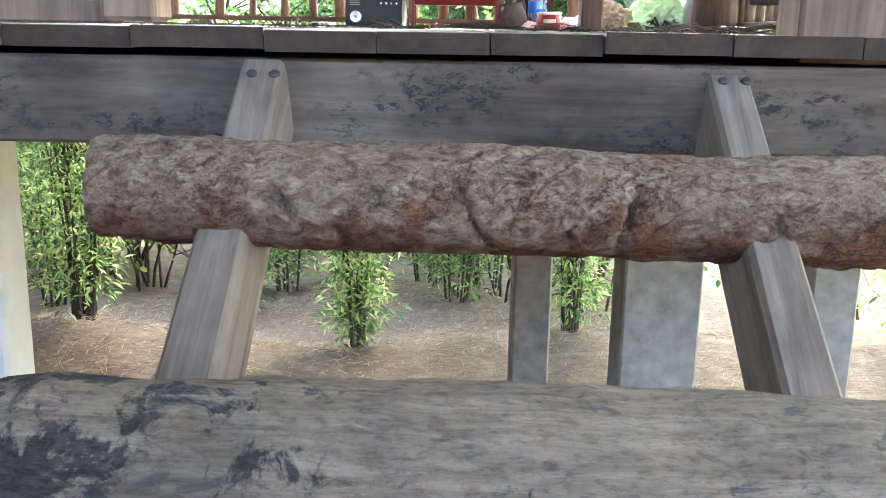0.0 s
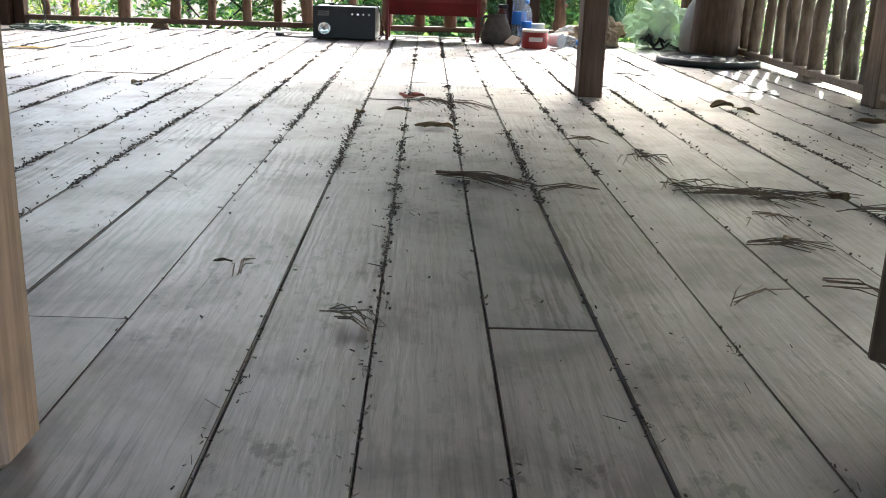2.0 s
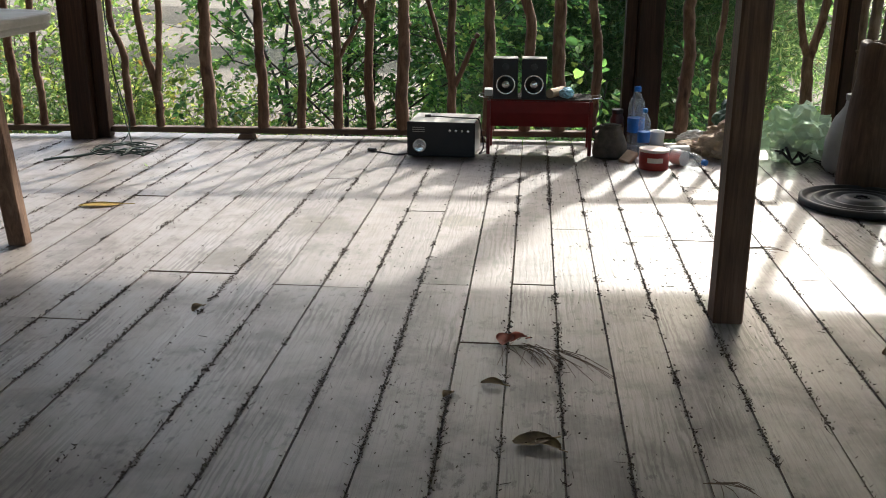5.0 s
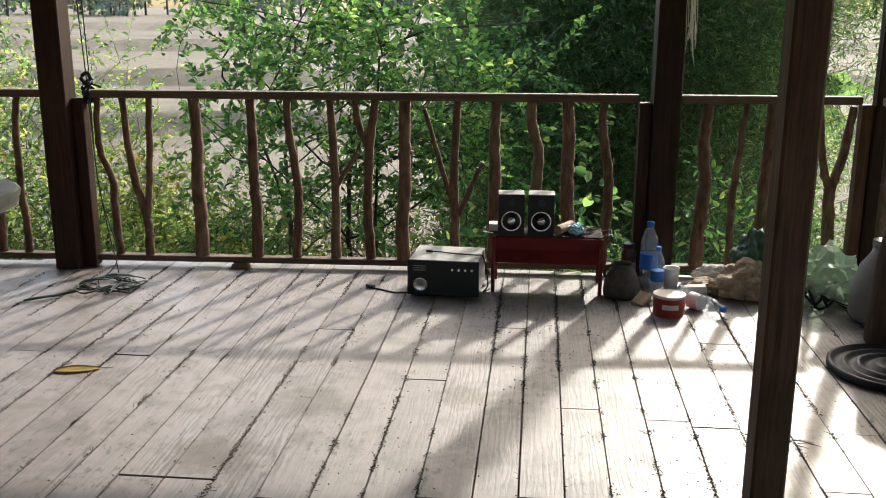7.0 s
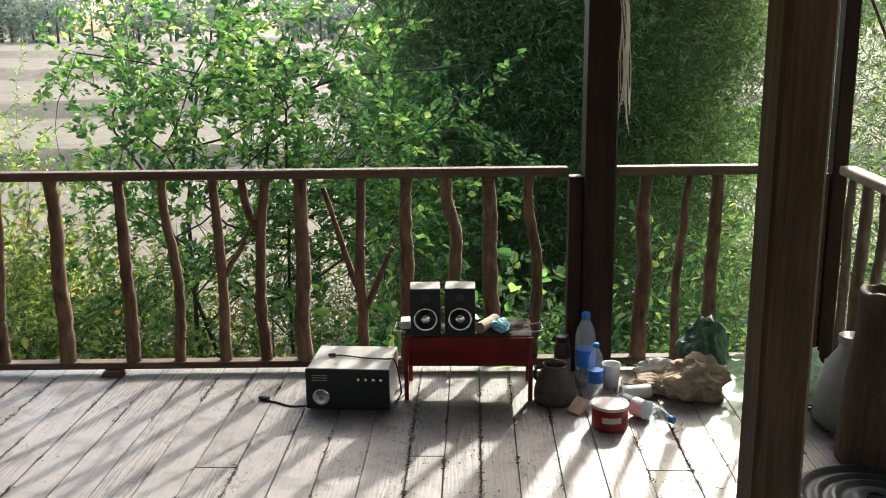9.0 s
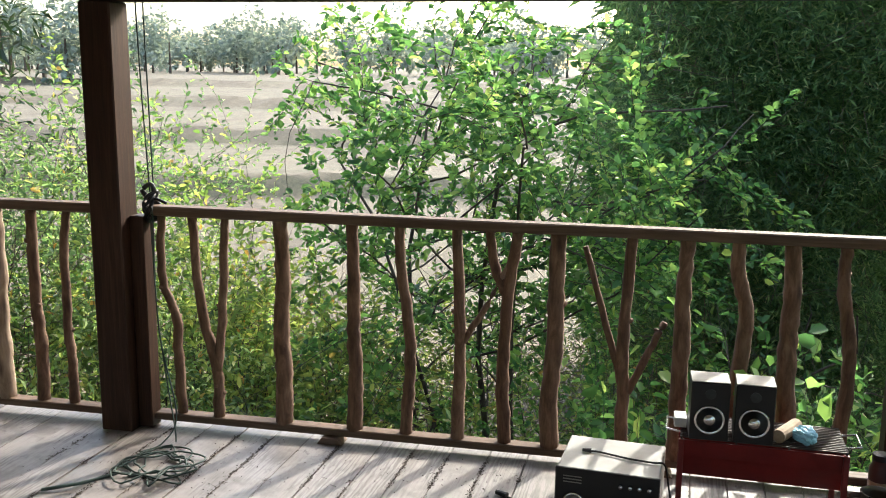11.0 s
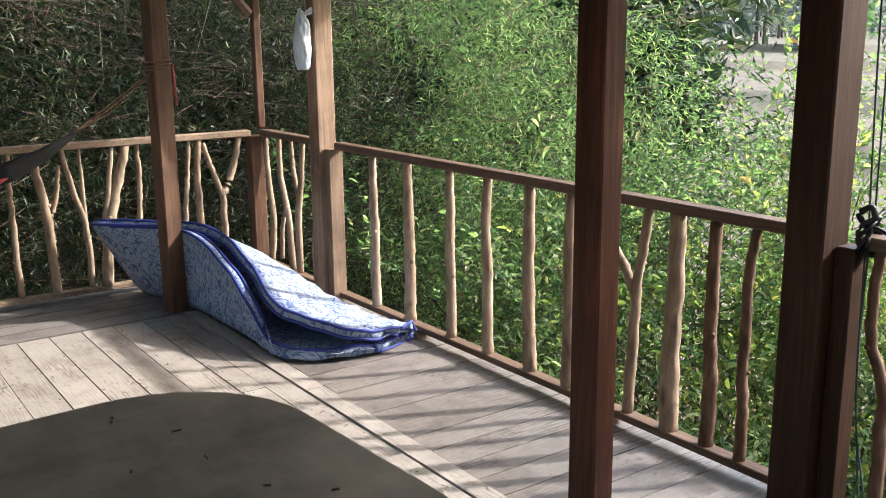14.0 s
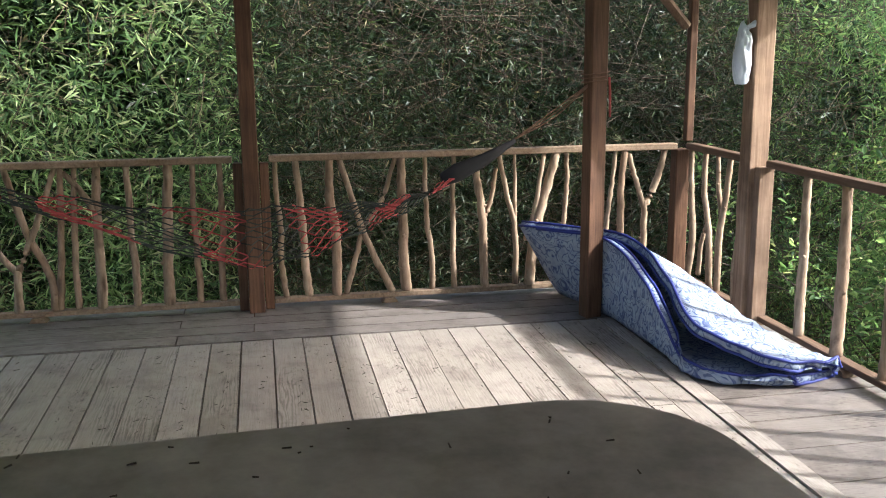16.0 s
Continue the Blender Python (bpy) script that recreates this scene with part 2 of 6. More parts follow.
def flaking_bark():
    """Pine bark worn to tan flakes above, red brown below, with dark pits and joints between its plates."""
    m, nt, b = material("flaking_log_bark", 0.85)
    v = coords(nt, (1, 1, 1), shift=False)
    warp = noise_of(nt, v, 45.0, 5, 0.7)
    fine = noise_of(nt, coords(nt, (0.7, 1, 1), shift=False), 170.0, 8, 0.75, 0.5)
    flake = noise_of(nt, coords(nt, (0.6, 1, 1), shift=False), 60.0, 7, 0.7, 1.2)
    patch = noise_of(nt, v, 13.0, 6, 0.65, 0.4)
    col = ramp(nt, flake, [(0.3, (0.12, 0.07, 0.045)), (0.42, (0.26, 0.17, 0.115)), (0.55, (0.4, 0.3, 0.215)), (0.7, (0.5, 0.4, 0.3))])
    col = mixed(nt, col, ramp(nt, fine, [(0.32, (0.25, 0.2, 0.17)), (0.5, (0.85, 0.82, 0.8)), (0.7, (1.15, 1.12, 1.1))]), 0.85, "MULTIPLY")
    sep = nt.nodes.new("ShaderNodeSeparateXYZ")
    nt.links.new(v, sep.inputs[0])
    low_side = node(nt, "ShaderNodeMapRange")
    for k, val in ((1, 0.02), (2, -0.045), (3, -0.1), (4, 0.12)):
        low_side.inputs[k].default_value = val
    nt.links.new(sep.outputs[2], low_side.inputs[0])
    redder = nt.nodes.new("ShaderNodeMath")
    nt.links.new(patch, redder.inputs[0])
    nt.links.new(low_side.outputs[0], redder.inputs[1])
    col = mixed(nt, col, (0.62, 0.34, 0.22), ramp(nt, redder.outputs[0], [(0.46, (0, 0, 0)), (0.6, (0.9, 0.9, 0.9))]), "MULTIPLY")
    plates = node(nt, "ShaderNodeTexVoronoi", Scale=1.0)
    plates.feature = "DISTANCE_TO_EDGE"
    nt.links.new(mixed(nt, coords(nt, (38.0, 60.0, 60.0), shift=False), ramp(nt, warp, [(0.2, (0, 0, 0)), (0.8, (3.0, 3.0, 3.0))]), 1.0, "ADD"), plates.inputs["Vector"])
    joints = ramp(nt, plates.outputs["Distance"], [(0.0, (0.12, 0.08, 0.06)), (0.035, (0.6, 0.55, 0.5)), (0.09, (1, 1, 1))])
    col = mixed(nt, col, joints, ramp(nt, patch, [(0.42, (0.05, 0.05, 0.05)), (0.58, (0.8, 0.8, 0.8))]), "MULTIPLY")
    pits = noise_of(nt, coords(nt, (0.8, 1, 1), shift=False), 34.0, 6, 0.7, 0.8)
    col = mixed(nt, col, (0.05, 0.035, 0.03), ramp(nt, pits, [(0.635, (0, 0, 0)), (0.68, (0.9, 0.9, 0.9))]))
    nt.links.new(col, b.inputs["Base Color"])
    bump(nt, b, mixed(nt, mixed(nt, flake, joints, 0.35), fine, 0.3), 1.0, 0.012)
    return m


def bare_log():
    """Barkless pale log: fine weathered grain, dark specks, charred patches near its end."""
    m, nt, b = material("barkless_log", 0.8)
    v = coords(nt, (1, 1, 1), shift=False)
    grain = noise_of(nt, coords(nt, (9.0, 90.0, 90.0), shift=False), 1.0, 7, 0.7, 0.8)
    fine = noise_of(nt, coords(nt, (0.5, 1, 1), shift=False), 150.0, 7, 0.75, 0.4)
    patch = noise_of(nt, v, 8.0, 6, 0.65, 0.3)
    specks = noise_of(nt, coords(nt, (0.6, 1, 1), shift=False), 42.0, 6, 0.7, 0.6)
    col = ramp(nt, grain, [(0.3, (0.13, 0.096, 0.066)), (0.5, (0.24, 0.187, 0.135)), (0.7, (0.36, 0.29, 0.22))])
    col = mixed(nt, col, ramp(nt, fine, [(0.34, (0.4, 0.36, 0.32)), (0.52, (1, 1, 1))]), 0.7, "MULTIPLY")
    col = mixed(nt, col, ramp(nt, patch, [(0.36, (0.55, 0.56, 0.58)), (0.55, (1, 1, 1))]), 0.8, "MULTIPLY")
    col = mixed(nt, col, (0.06, 0.055, 0.055), ramp(nt, specks, [(0.57, (0, 0, 0)), (0.65, (0.75, 0.75, 0.75))]))
    sep = nt.nodes.new("ShaderNodeSeparateXYZ")
    nt.links.new(v, sep.inputs[0])
    along = node(nt, "ShaderNodeMapRange")
    for k, val in ((1, -0.34), (2, 0.06), (3, 0.15), (4, -0.1)):
        along.inputs[k].default_value = val
    nt.links.new(sep.outputs[0], along.inputs[0])
    more = nt.nodes.new("ShaderNodeMath")
    nt.links.new(noise_of(nt, v, 15.0, 7, 0.7, 0.4), more.inputs[0])
    nt.links.new(along.outputs[0], more.inputs[1])
    col = mixed(nt, col, ramp(nt, fine, [(0.4, (0.012, 0.011, 0.011)), (0.7, (0.07, 0.065, 0.065))]), ramp(nt, more.outputs[0], [(0.55, (0, 0, 0)), (0.6, (0.95, 0.95, 0.95))]))
    nt.links.new(col, b.inputs["Base Color"])
    bump(nt, b, mixed(nt, grain, fine, 0.5), 0.9, 0.006)
    return m


M_LOG_BARK = flaking_bark()
M_LOG_PALE = bare_log()
M_TRUNK = bark("tree_bark", (0.03, 0.024, 0.018), (0.075, 0.06, 0.045), (0.15, 0.125, 0.1))
M_TWIG = plain("dry_twig", (0.12, 0.085, 0.053), 0.85, vary=0.5)
M_TWIG_BROWN = plain("brown_dry_twig", (0.065, 0.045, 0.029), 0.85, vary=0.5)
M_ROPE = plain("brown_rope", (0.15, 0.085, 0.055), 0.85, vary=0.3)
M_DARK_TWIG = plain("dark_dry_twig", (0.042, 0.031, 0.023), 0.85, vary=0.5)
M_NEEDLE = plain("dry_pine_needle", (0.085, 0.058, 0.038), 0.8, vary=0.5)
M_BLACK = plain("black_plastic", (0.007, 0.007, 0.008), 0.45, vary=0.3)
M_BLACK_MAT = plain("black_rubber", (0.022, 0.023, 0.025), 0.5, vary=0.35, scale=30)
M_GREY_METAL = plain("grey_painted_metal", (0.27, 0.255, 0.235), 0.45, 0.0, vary=0.12)
M_CHROME = plain("chrome", (0.7, 0.7, 0.7), 0.22, 1.0, vary=0.1, relief=0)
M_RUST = plain("bolt_steel", (0.08, 0.07, 0.065), 0.6, 0.6, vary=0.4)
M_RED = plain("red_enamel", (0.14, 0.01, 0.01), 0.4, vary=0.3, scale=9)
M_RED_CAN = plain("red_printed_tin", (0.26, 0.02, 0.016), 0.35, vary=0.2)
M_LID = plain("pale_lid", (0.62, 0.52, 0.47), 0.45, vary=0.1)
M_WHITE = plain("white_plastic", (0.58, 0.58, 0.56), 0.45, vary=0.08)
M_GREY_JAR = plain("grey_plastic", (0.3, 0.29, 0.27), 0.6, vary=0.12)
M_CLAY = plain("grey_clay", (0.085, 0.072, 0.06), 0.85, vary=0.4, scale=25, relief=0.3)
M_MAROON = plain("maroon_jar", (0.06, 0.018, 0.016), 0.35, vary=0.3)
M_PAPER = plain("brown_paper", (0.36, 0.27, 0.19), 0.85, vary=0.3, scale=18, relief=0.4)
M_BLUE = plain("blue_plastic", (0.02, 0.16, 0.55), 0.35, vary=0.1)
M_PALE_BLUE = plain("pale_blue_cloth", (0.28, 0.55, 0.68), 0.6, vary=0.15)
M_TABLE = plain("dark_tabletop", (0.24, 0.215, 0.195), 0.55, vary=0.45, scale=3.5, relief=0.25)
M_CORD = plain("green_cord", (0.03, 0.05, 0.042), 0.7, vary=0.3)
M_STRING = plain("white_string", (0.55, 0.52, 0.45), 0.85, vary=0.15)
M_NET_RED = plain("red_net_cord", (0.36, 0.06, 0.06), 0.8, vary=0.3)
M_NET_DARK = plain("dark_net_cord", (0.03, 0.035, 0.03), 0.8, vary=0.3)
M_HAMMOCK_CLOTH = plain("black_hammock_cloth", (0.01, 0.01, 0.012), 0.8, vary=0.3)
M_LEAF_DRY = plain("dry_leaf", (0.17, 0.115, 0.06), 0.8, vary=0.4, scale=40)
M_LEAF_YELLOW = plain("yellow_leaf", (0.34, 0.23, 0.05), 0.7, vary=0.35, scale=30)
M_LEAF_RED = plain("red_leaf", (0.26, 0.06, 0.035), 0.7, vary=0.3, scale=30)
# Guessed pale underside, picked to bounce light down onto the deck.
M_ROOF = plain("roof_underside", (0.36, 0.32, 0.27), 0.9, vary=0.4, scale=8)
M_CONCRETE = plain("concrete_post", (0.3, 0.285, 0.26), 0.85, vary=0.3, scale=20, relief=0.2)
# Sunlight along a post edge, painted as a near-white colour.
M_SUNLIT_EDGE = plain("sunlit_post_edge", (0.6, 0.58, 0.54), 0.8, vary=0.12)
M_GREEN_BAG = plain("green_cloth_bag", (0.045, 0.1, 0.06), 0.55, vary=0.35, scale=25, relief=0.5)
M_BRACKET = plain("galvanised_bracket", (0.28, 0.31, 0.33), 0.45, 0.7, vary=0.25)

M_LEAF_TREE = leafy("broad_leaf", [(0.0, (0.050, 0.121, 0.048)), (0.45, (0.132, 0.286, 0.088)), (0.85, (0.319, 0.528, 0.154)), (1.0, (0.495, 0.583, 0.176))], 0.68, 0.25)
M_LEAF_SHRUB = leafy("shrub_leaf", [(0.0, (0.083, 0.156, 0.046)), (0.5, (0.202, 0.304, 0.078)), (0.88, (0.414, 0.483, 0.138)), (0.97, (0.460, 0.460, 0.138)), (1.0, (0.483, 0.253, 0.081))], 0.68)
M_LEAF_BAMBOO = leafy("bamboo_leaf", [(0.0, (0.056, 0.106, 0.047)), (0.5, (0.213, 0.336, 0.151)), (0.85, (0.470, 0.605, 0.302)), (1.0, (0.616, 0.594, 0.403))], 0.68)
# Shade inside the thickets is put into these two darker greens.
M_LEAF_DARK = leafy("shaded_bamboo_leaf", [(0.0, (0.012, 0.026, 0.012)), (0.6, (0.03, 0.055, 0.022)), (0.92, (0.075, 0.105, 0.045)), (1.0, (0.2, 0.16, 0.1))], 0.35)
M_LEAF_SHADED = leafy("thicket_shade_bamboo_leaf", [(0.0, (0.01, 0.022, 0.01)), (0.6, (0.026, 0.048, 0.019)), (0.92, (0.08, 0.115, 0.045)), (1.0, (0.2, 0.155, 0.09))], 0.4)
# Distance haze is painted in as pale bluish leaf colours.
M_LEAF_FAR = leafy("hazed_far_leaf", [(0.0, (0.15, 0.19, 0.17)), (1.0, (0.27, 0.31, 0.26))], 0.3, 0.8)
M_LEAF_DEEP = leafy("deep_green_leaf", [(0.0, (0.056, 0.112, 0.050)), (0.7, (0.163, 0.275, 0.106)), (0.93, (0.325, 0.450, 0.188)), (1.0, (0.438, 0.425, 0.225))], 0.68)


def clear(name, tint, rough=0.08, body=0.25):
    """Thin clear plastic: partly see-through, glossy."""
    m, nt, b = material(name, rough)
    b.inputs["Base Color"].default_value = (*tint, 1)
    tr = nt.nodes.new("ShaderNodeBsdfTransparent")
    tr.inputs[0].default_value = (*(0.5 + 0.5 * c for c in tint), 1)
    mx = nt.nodes.new("ShaderNodeMixShader")
    mx.inputs[0].default_value = body
    nt.links.new(tr.outputs[0], mx.inputs[1])
    nt.links.new(b.outputs[0], mx.inputs[2])
    nt.links.new(mx.outputs[0], nt.nodes["Material Output"].inputs[0])
    return m


M_BOTTLE = clear("clear_bottle", (0.8, 0.86, 0.9), 0.08, 0.22)
M_BAG_GREEN = clear("green_film", (0.66, 0.8, 0.62), 0.2, 0.5)
M_BAG_WHITE = clear("white_film", (0.72, 0.78, 0.84), 0.3, 0.75)


def mattress_cloth():
    m, nt, b = material("floral_mattress_cloth", 0.75)
    v = coords(nt, (1, 1, 1), shift=False)
    wob = noise_of(nt, v, 9.0, 3, 0.5, 2.5)
    curl = noise_of(nt, v, 10.0, 1, 0.4, 2.2)
    col = ramp(nt, curl, [(0.0, (0.24, 0.28, 0.36)), (0.42, (0.27, 0.31, 0.39)), (0.46, (0.02, 0.035, 0.12)), (0.5, (0.05, 0.08, 0.2)), (0.53, (0.27, 0.32, 0.41)), (0.64, (0.3, 0.35, 0.43)), (0.68, (0.03, 0.055, 0.16)), (0.72, (0.24, 0.29, 0.38))])
    col = mixed(nt, col, ramp(nt, wob, [(0.42, (0.28, 0.33, 0.41)), (0.6, (0.1, 0.14, 0.28))]), 0.3)
    nt.links.new(col, b.inputs["Base Color"])
    bump(nt, b, noise_of(nt, v, 14.0, 3, 0.5), 0.5, 0.02)
    return m


M_MATTRESS = mattress_cloth()
M_PIPING = plain("blue_piping", (0.02, 0.032, 0.19), 0.6, vary=0.2)


def ground_material():
    m, nt, b = material("ground", 0.95)
    tc = nt.nodes.new("ShaderNodeTexCoord")
    v = tc.outputs["Object"]
    big = noise_of(nt, v, 0.22, 6, 0.6, 0.5)
    fine = noise_of(nt, v, 9.0, 8, 0.75)
    straw = noise_of(nt, coords(nt, (3, 20, 3), shift=False), 2.0, 6, 0.7, 2.0)
    clods = noise_of(nt, v, 1.3, 8, 0.75)
    field = ramp(nt, big, [(0.3, (0.08, 0.064, 0.044)), (0.5, (0.125, 0.104, 0.072)), (0.7, (0.095, 0.09, 0.055))])
    litter = mixed(nt, ramp(nt, fine, [(0.3, (0.05, 0.036, 0.026)), (0.52, (0.13, 0.1, 0.072)), (0.72, (0.27, 0.22, 0.165))]), ramp(nt, straw, [(0.45, (0.14, 0.1, 0.07)), (0.7, (0.42, 0.35, 0.25))]), 0.45)
    sep = nt.nodes.new("ShaderNodeSeparateXYZ")
    nt.links.new(v, sep.inputs[0])
    mr = node(nt, "ShaderNodeMapRange")
    mr.inputs[1].default_value, mr.inputs[2].default_value = 10.0, 17.0
    nt.links.new(sep.outputs[1], mr.inputs[0])
    col = mixed(nt, litter, mixed(nt, field, ramp(nt, fine, [(0.3, (0.6, 0.6, 0.55)), (0.7, (1, 1, 1))]), 0.7, "MULTIPLY"), mr.outputs[0])
    col = mixed(nt, col, ramp(nt, clods, [(0.35, (0.5, 0.48, 0.42)), (0.55, (1, 1, 1)), (0.7, (1.25, 1.2, 1.1))]), 0.7, "MULTIPLY")
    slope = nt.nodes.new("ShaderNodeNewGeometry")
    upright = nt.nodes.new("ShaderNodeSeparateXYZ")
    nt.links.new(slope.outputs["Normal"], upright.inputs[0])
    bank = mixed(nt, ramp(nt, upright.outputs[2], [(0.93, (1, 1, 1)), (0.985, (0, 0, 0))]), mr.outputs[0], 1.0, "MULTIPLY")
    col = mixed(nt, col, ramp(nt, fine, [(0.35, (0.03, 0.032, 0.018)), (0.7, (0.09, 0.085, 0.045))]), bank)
    nt.links.new(col, b.inputs["Base Color"])
    bump(nt, b, fine, 0.6, 0.05)
    return m


M_GROUND = ground_material()


# ---- mesh tools ----
def part(name, bm, mat, parent=None, label="", smooth=False):
    me = bpy.data.meshes.new(name)
    bm.to_mesh(me)
    bm.free()
    for p in me.polygons:
        p.use_smooth = smooth
    me.materials.append(mat)
    ob = new(name, me)
    if parent:
        ob.parent = parent
    return tagged(ob, label)


def raw(name, verts, faces, mat, parent=None, smooth=False):
    """A mesh from numpy arrays: verts (n, 3) and quads (m, 4) or triangles (m, 3)."""
    verts, faces = np.asarray(verts, np.float32), np.asarray(faces, np.int32)
    me = bpy.data.meshes.new(name)
    k = faces.shape[1]
    me.vertices.add(len(verts))
    me.vertices.foreach_set("co", verts.ravel())
    me.loops.add(faces.size)
    me.loops.foreach_set("vertex_index", faces.ravel())
    me.polygons.add(len(faces))
    me.polygons.foreach_set("loop_start", np.arange(0, faces.size, k, dtype=np.int32))
    me.update(calc_edges=True)
    me.polygons.foreach_set("use_smooth", np.full(len(faces), smooth))
    me.materials.append(mat)
    ob = new(name, me)
    if parent:
        ob.parent = parent
    return ob


def thing(name, label, category, at=(0, 0, 0), rz=0.0, group="", kind=""):
    ob = new(name)
    ob.empty_display_size = 0.05
    ob.matrix_world = pose(*at, 0, 0, rz)
    return tagged(ob, label, category, group, kind)


def box(x0, x1, y0, y1, z0, z1, bevel=0.0, bm=None):
    bm = bm or bmesh.new()
    r = bmesh.ops.create_cube(bm, size=1.0)
    bmesh.ops.scale(bm, vec=(x1 - x0, y1 - y0, z1 - z0), verts=r["verts"])
    bmesh.ops.translate(bm, vec=((x0 + x1) / 2, (y0 + y1) / 2, (z0 + z1) / 2), verts=r["verts"])
    if bevel:
        es = list({e for v in r["verts"] for e in v.link_edges})
        bmesh.ops.bevel(bm, geom=es, offset=bevel, segments=1, affect="EDGES")
    return bm


def tube(path, radii, sides=8, bm=None, caps=True, wob=0.0, rng=None):
    """A round bar through the points of path, with a radius at each."""
    bm = bm or bmesh.new()
    path = [Vector(p) for p in path]
    rings = []
    for i, p in enumerate(path):
        d = (path[min(i + 1, len(path) - 1)] - path[max(i - 1, 0)]).normalized()
        a = d.cross(Vector((0, 0, 1)) if abs(d.z) < 0.9 else Vector((1, 0, 0))).normalized()
        b = d.cross(a)
        r = radii[i] if hasattr(radii, "__len__") else radii
        ring = []
        for k in range(sides):
            w = 1 + (rng.uniform(-wob, wob) if rng else 0)
            t = 2 * math.pi * k / sides
            ring.append(bm.verts.new(p + (a * math.cos(t) + b * math.sin(t)) * r * w))
        rings.append(ring)
    for r0, r1 in zip(rings, rings[1:]):
        for k in range(sides):
            bm.faces.new((r0[k], r0[(k + 1) % sides], r1[(k + 1) % sides], r1[k]))
    if caps:
        bm.faces.new(rings[0][::-1])
        bm.faces.new(rings[-1])
    bmesh.ops.recalc_face_normals(bm, faces=bm.faces)
    return bm


def lathe(profile, sides=24, bm=None, centre=(0, 0, 0)):
    """A turned body from (radius, height) pairs."""
    bm = bm or bmesh.new()
    rings = []
    for r, z in profile:
        rings.append([bm.verts.new((centre[0] + r * math.cos(2 * math.pi * k / sides), centre[1] + r * math.sin(2 * math.pi * k / sides), centre[2] + z)) for k in range(sides)])
    for r0, r1 in zip(rings, rings[1:]):
        for k in range(sides):
            bm.faces.new((r0[k], r0[(k + 1) % sides], r1[(k + 1) % sides], r1[k]))
    for ring, flip in ((rings[0], True), (rings[-1], False)):
        bm.faces.new(ring[::-1] if flip else ring)
    bmesh.ops.recalc_face_normals(bm, faces=bm.faces)
    return bm


def smooth_path(pts, n):
    """Catmull-Rom through the points."""
    pts = [Vector(p) for p in pts]
    p = [pts[0] * 2 - pts[1]] + pts + [pts[-1] * 2 - pts[-2]]
    out = []
    for i in range(1, len(p) - 2):
        for k in range(n):
            t = k / n
            out.append(0.5 * (2 * p[i] + (p[i + 1] - p[i - 1]) * t + (2 * p[i - 1] - 5 * p[i] + 4 * p[i + 1] - p[i + 2]) * t * t + (3 * p[i] - p[i - 1] - 3 * p[i + 1] + p[i + 2]) * t ** 3))
    out.append(pts[-1])
    return out


def hull_join(bm_list):
    out = bmesh.new()
    for b in bm_list:
        me = bpy.data.meshes.new("tmp")
        b.to_mesh(me)
        b.free()
        out.from_mesh(me)
        bpy.data.meshes.remove(me)
    return out


def leaf_field(pts, length, width, rng, droop=0.35, flat=0.5, aim=None):
    """One folded diamond leaf at every point: verts and quads. aim: outward direction at each point, which the leaves follow."""
    n = len(pts)
    d = rng.normal(size=(n, 3))
    if aim is not None:
        d = d * 0.8 + aim * 1.0
    d[:, 2] = d[:, 2] * flat - droop
    d /= np.linalg.norm(d, axis=1)[:, None]
    up = rng.normal(size=(n, 3)) * 0.6 + np.array([0, 0, 1.0])
    side = np.cross(d, up)
    side /= np.linalg.norm(side, axis=1)[:, None] + 1e-9
    nor = np.cross(side, d)
    L = length * rng.uniform(0.6, 1.25, (n, 1))
    W = width * rng.uniform(0.7, 1.2, (n, 1))
    base = pts
    tip = pts + d * L - nor * L * 0.12
    mid = pts + d * L * 0.5
    a, b = mid + side * W / 2 + nor * W * 0.2, mid - side * W / 2 + nor * W * 0.2
    v = np.stack([base, a, tip, b], 1).reshape(-1, 3)
    f = np.arange(4 * n).reshape(n, 4)
    return v, f


def thin_tubes(segments, sides=3):
    """Many thin bars at once. segments: (n, 8) of ends and two radii."""
    s = np.asarray(segments, float)
    a, b, ra, rb = s[:, 0:3], s[:, 3:6], s[:, 6:7], s[:, 7:8]
    d = b - a
    d /= np.linalg.norm(d, axis=1)[:, None] + 1e-9
    ref = np.where(np.abs(d[:, 2:3]) < 0.9, np.array([[0, 0, 1.0]]), np.array([[1.0, 0, 0]]))
    u = np.cross(d, ref)
    u /= np.linalg.norm(u, axis=1)[:, None] + 1e-9
    w = np.cross(d, u)
    rings = []
    for p, r in ((a, ra), (b, rb)):
        for k in range(sides):
            t = 2 * math.pi * k / sides
            rings.append(p + (u * math.cos(t) + w * math.sin(t)) * r)
    v = np.stack(rings, 1).reshape(-1, 3)
    n = len(s)
    base = np.arange(n)[:, None] * 2 * sides
    f = np.concatenate([base + np.array([[k, (k + 1) % sides, sides + (k + 1) % sides, sides + k]]) for k in range(sides)], 0)
    return v, f


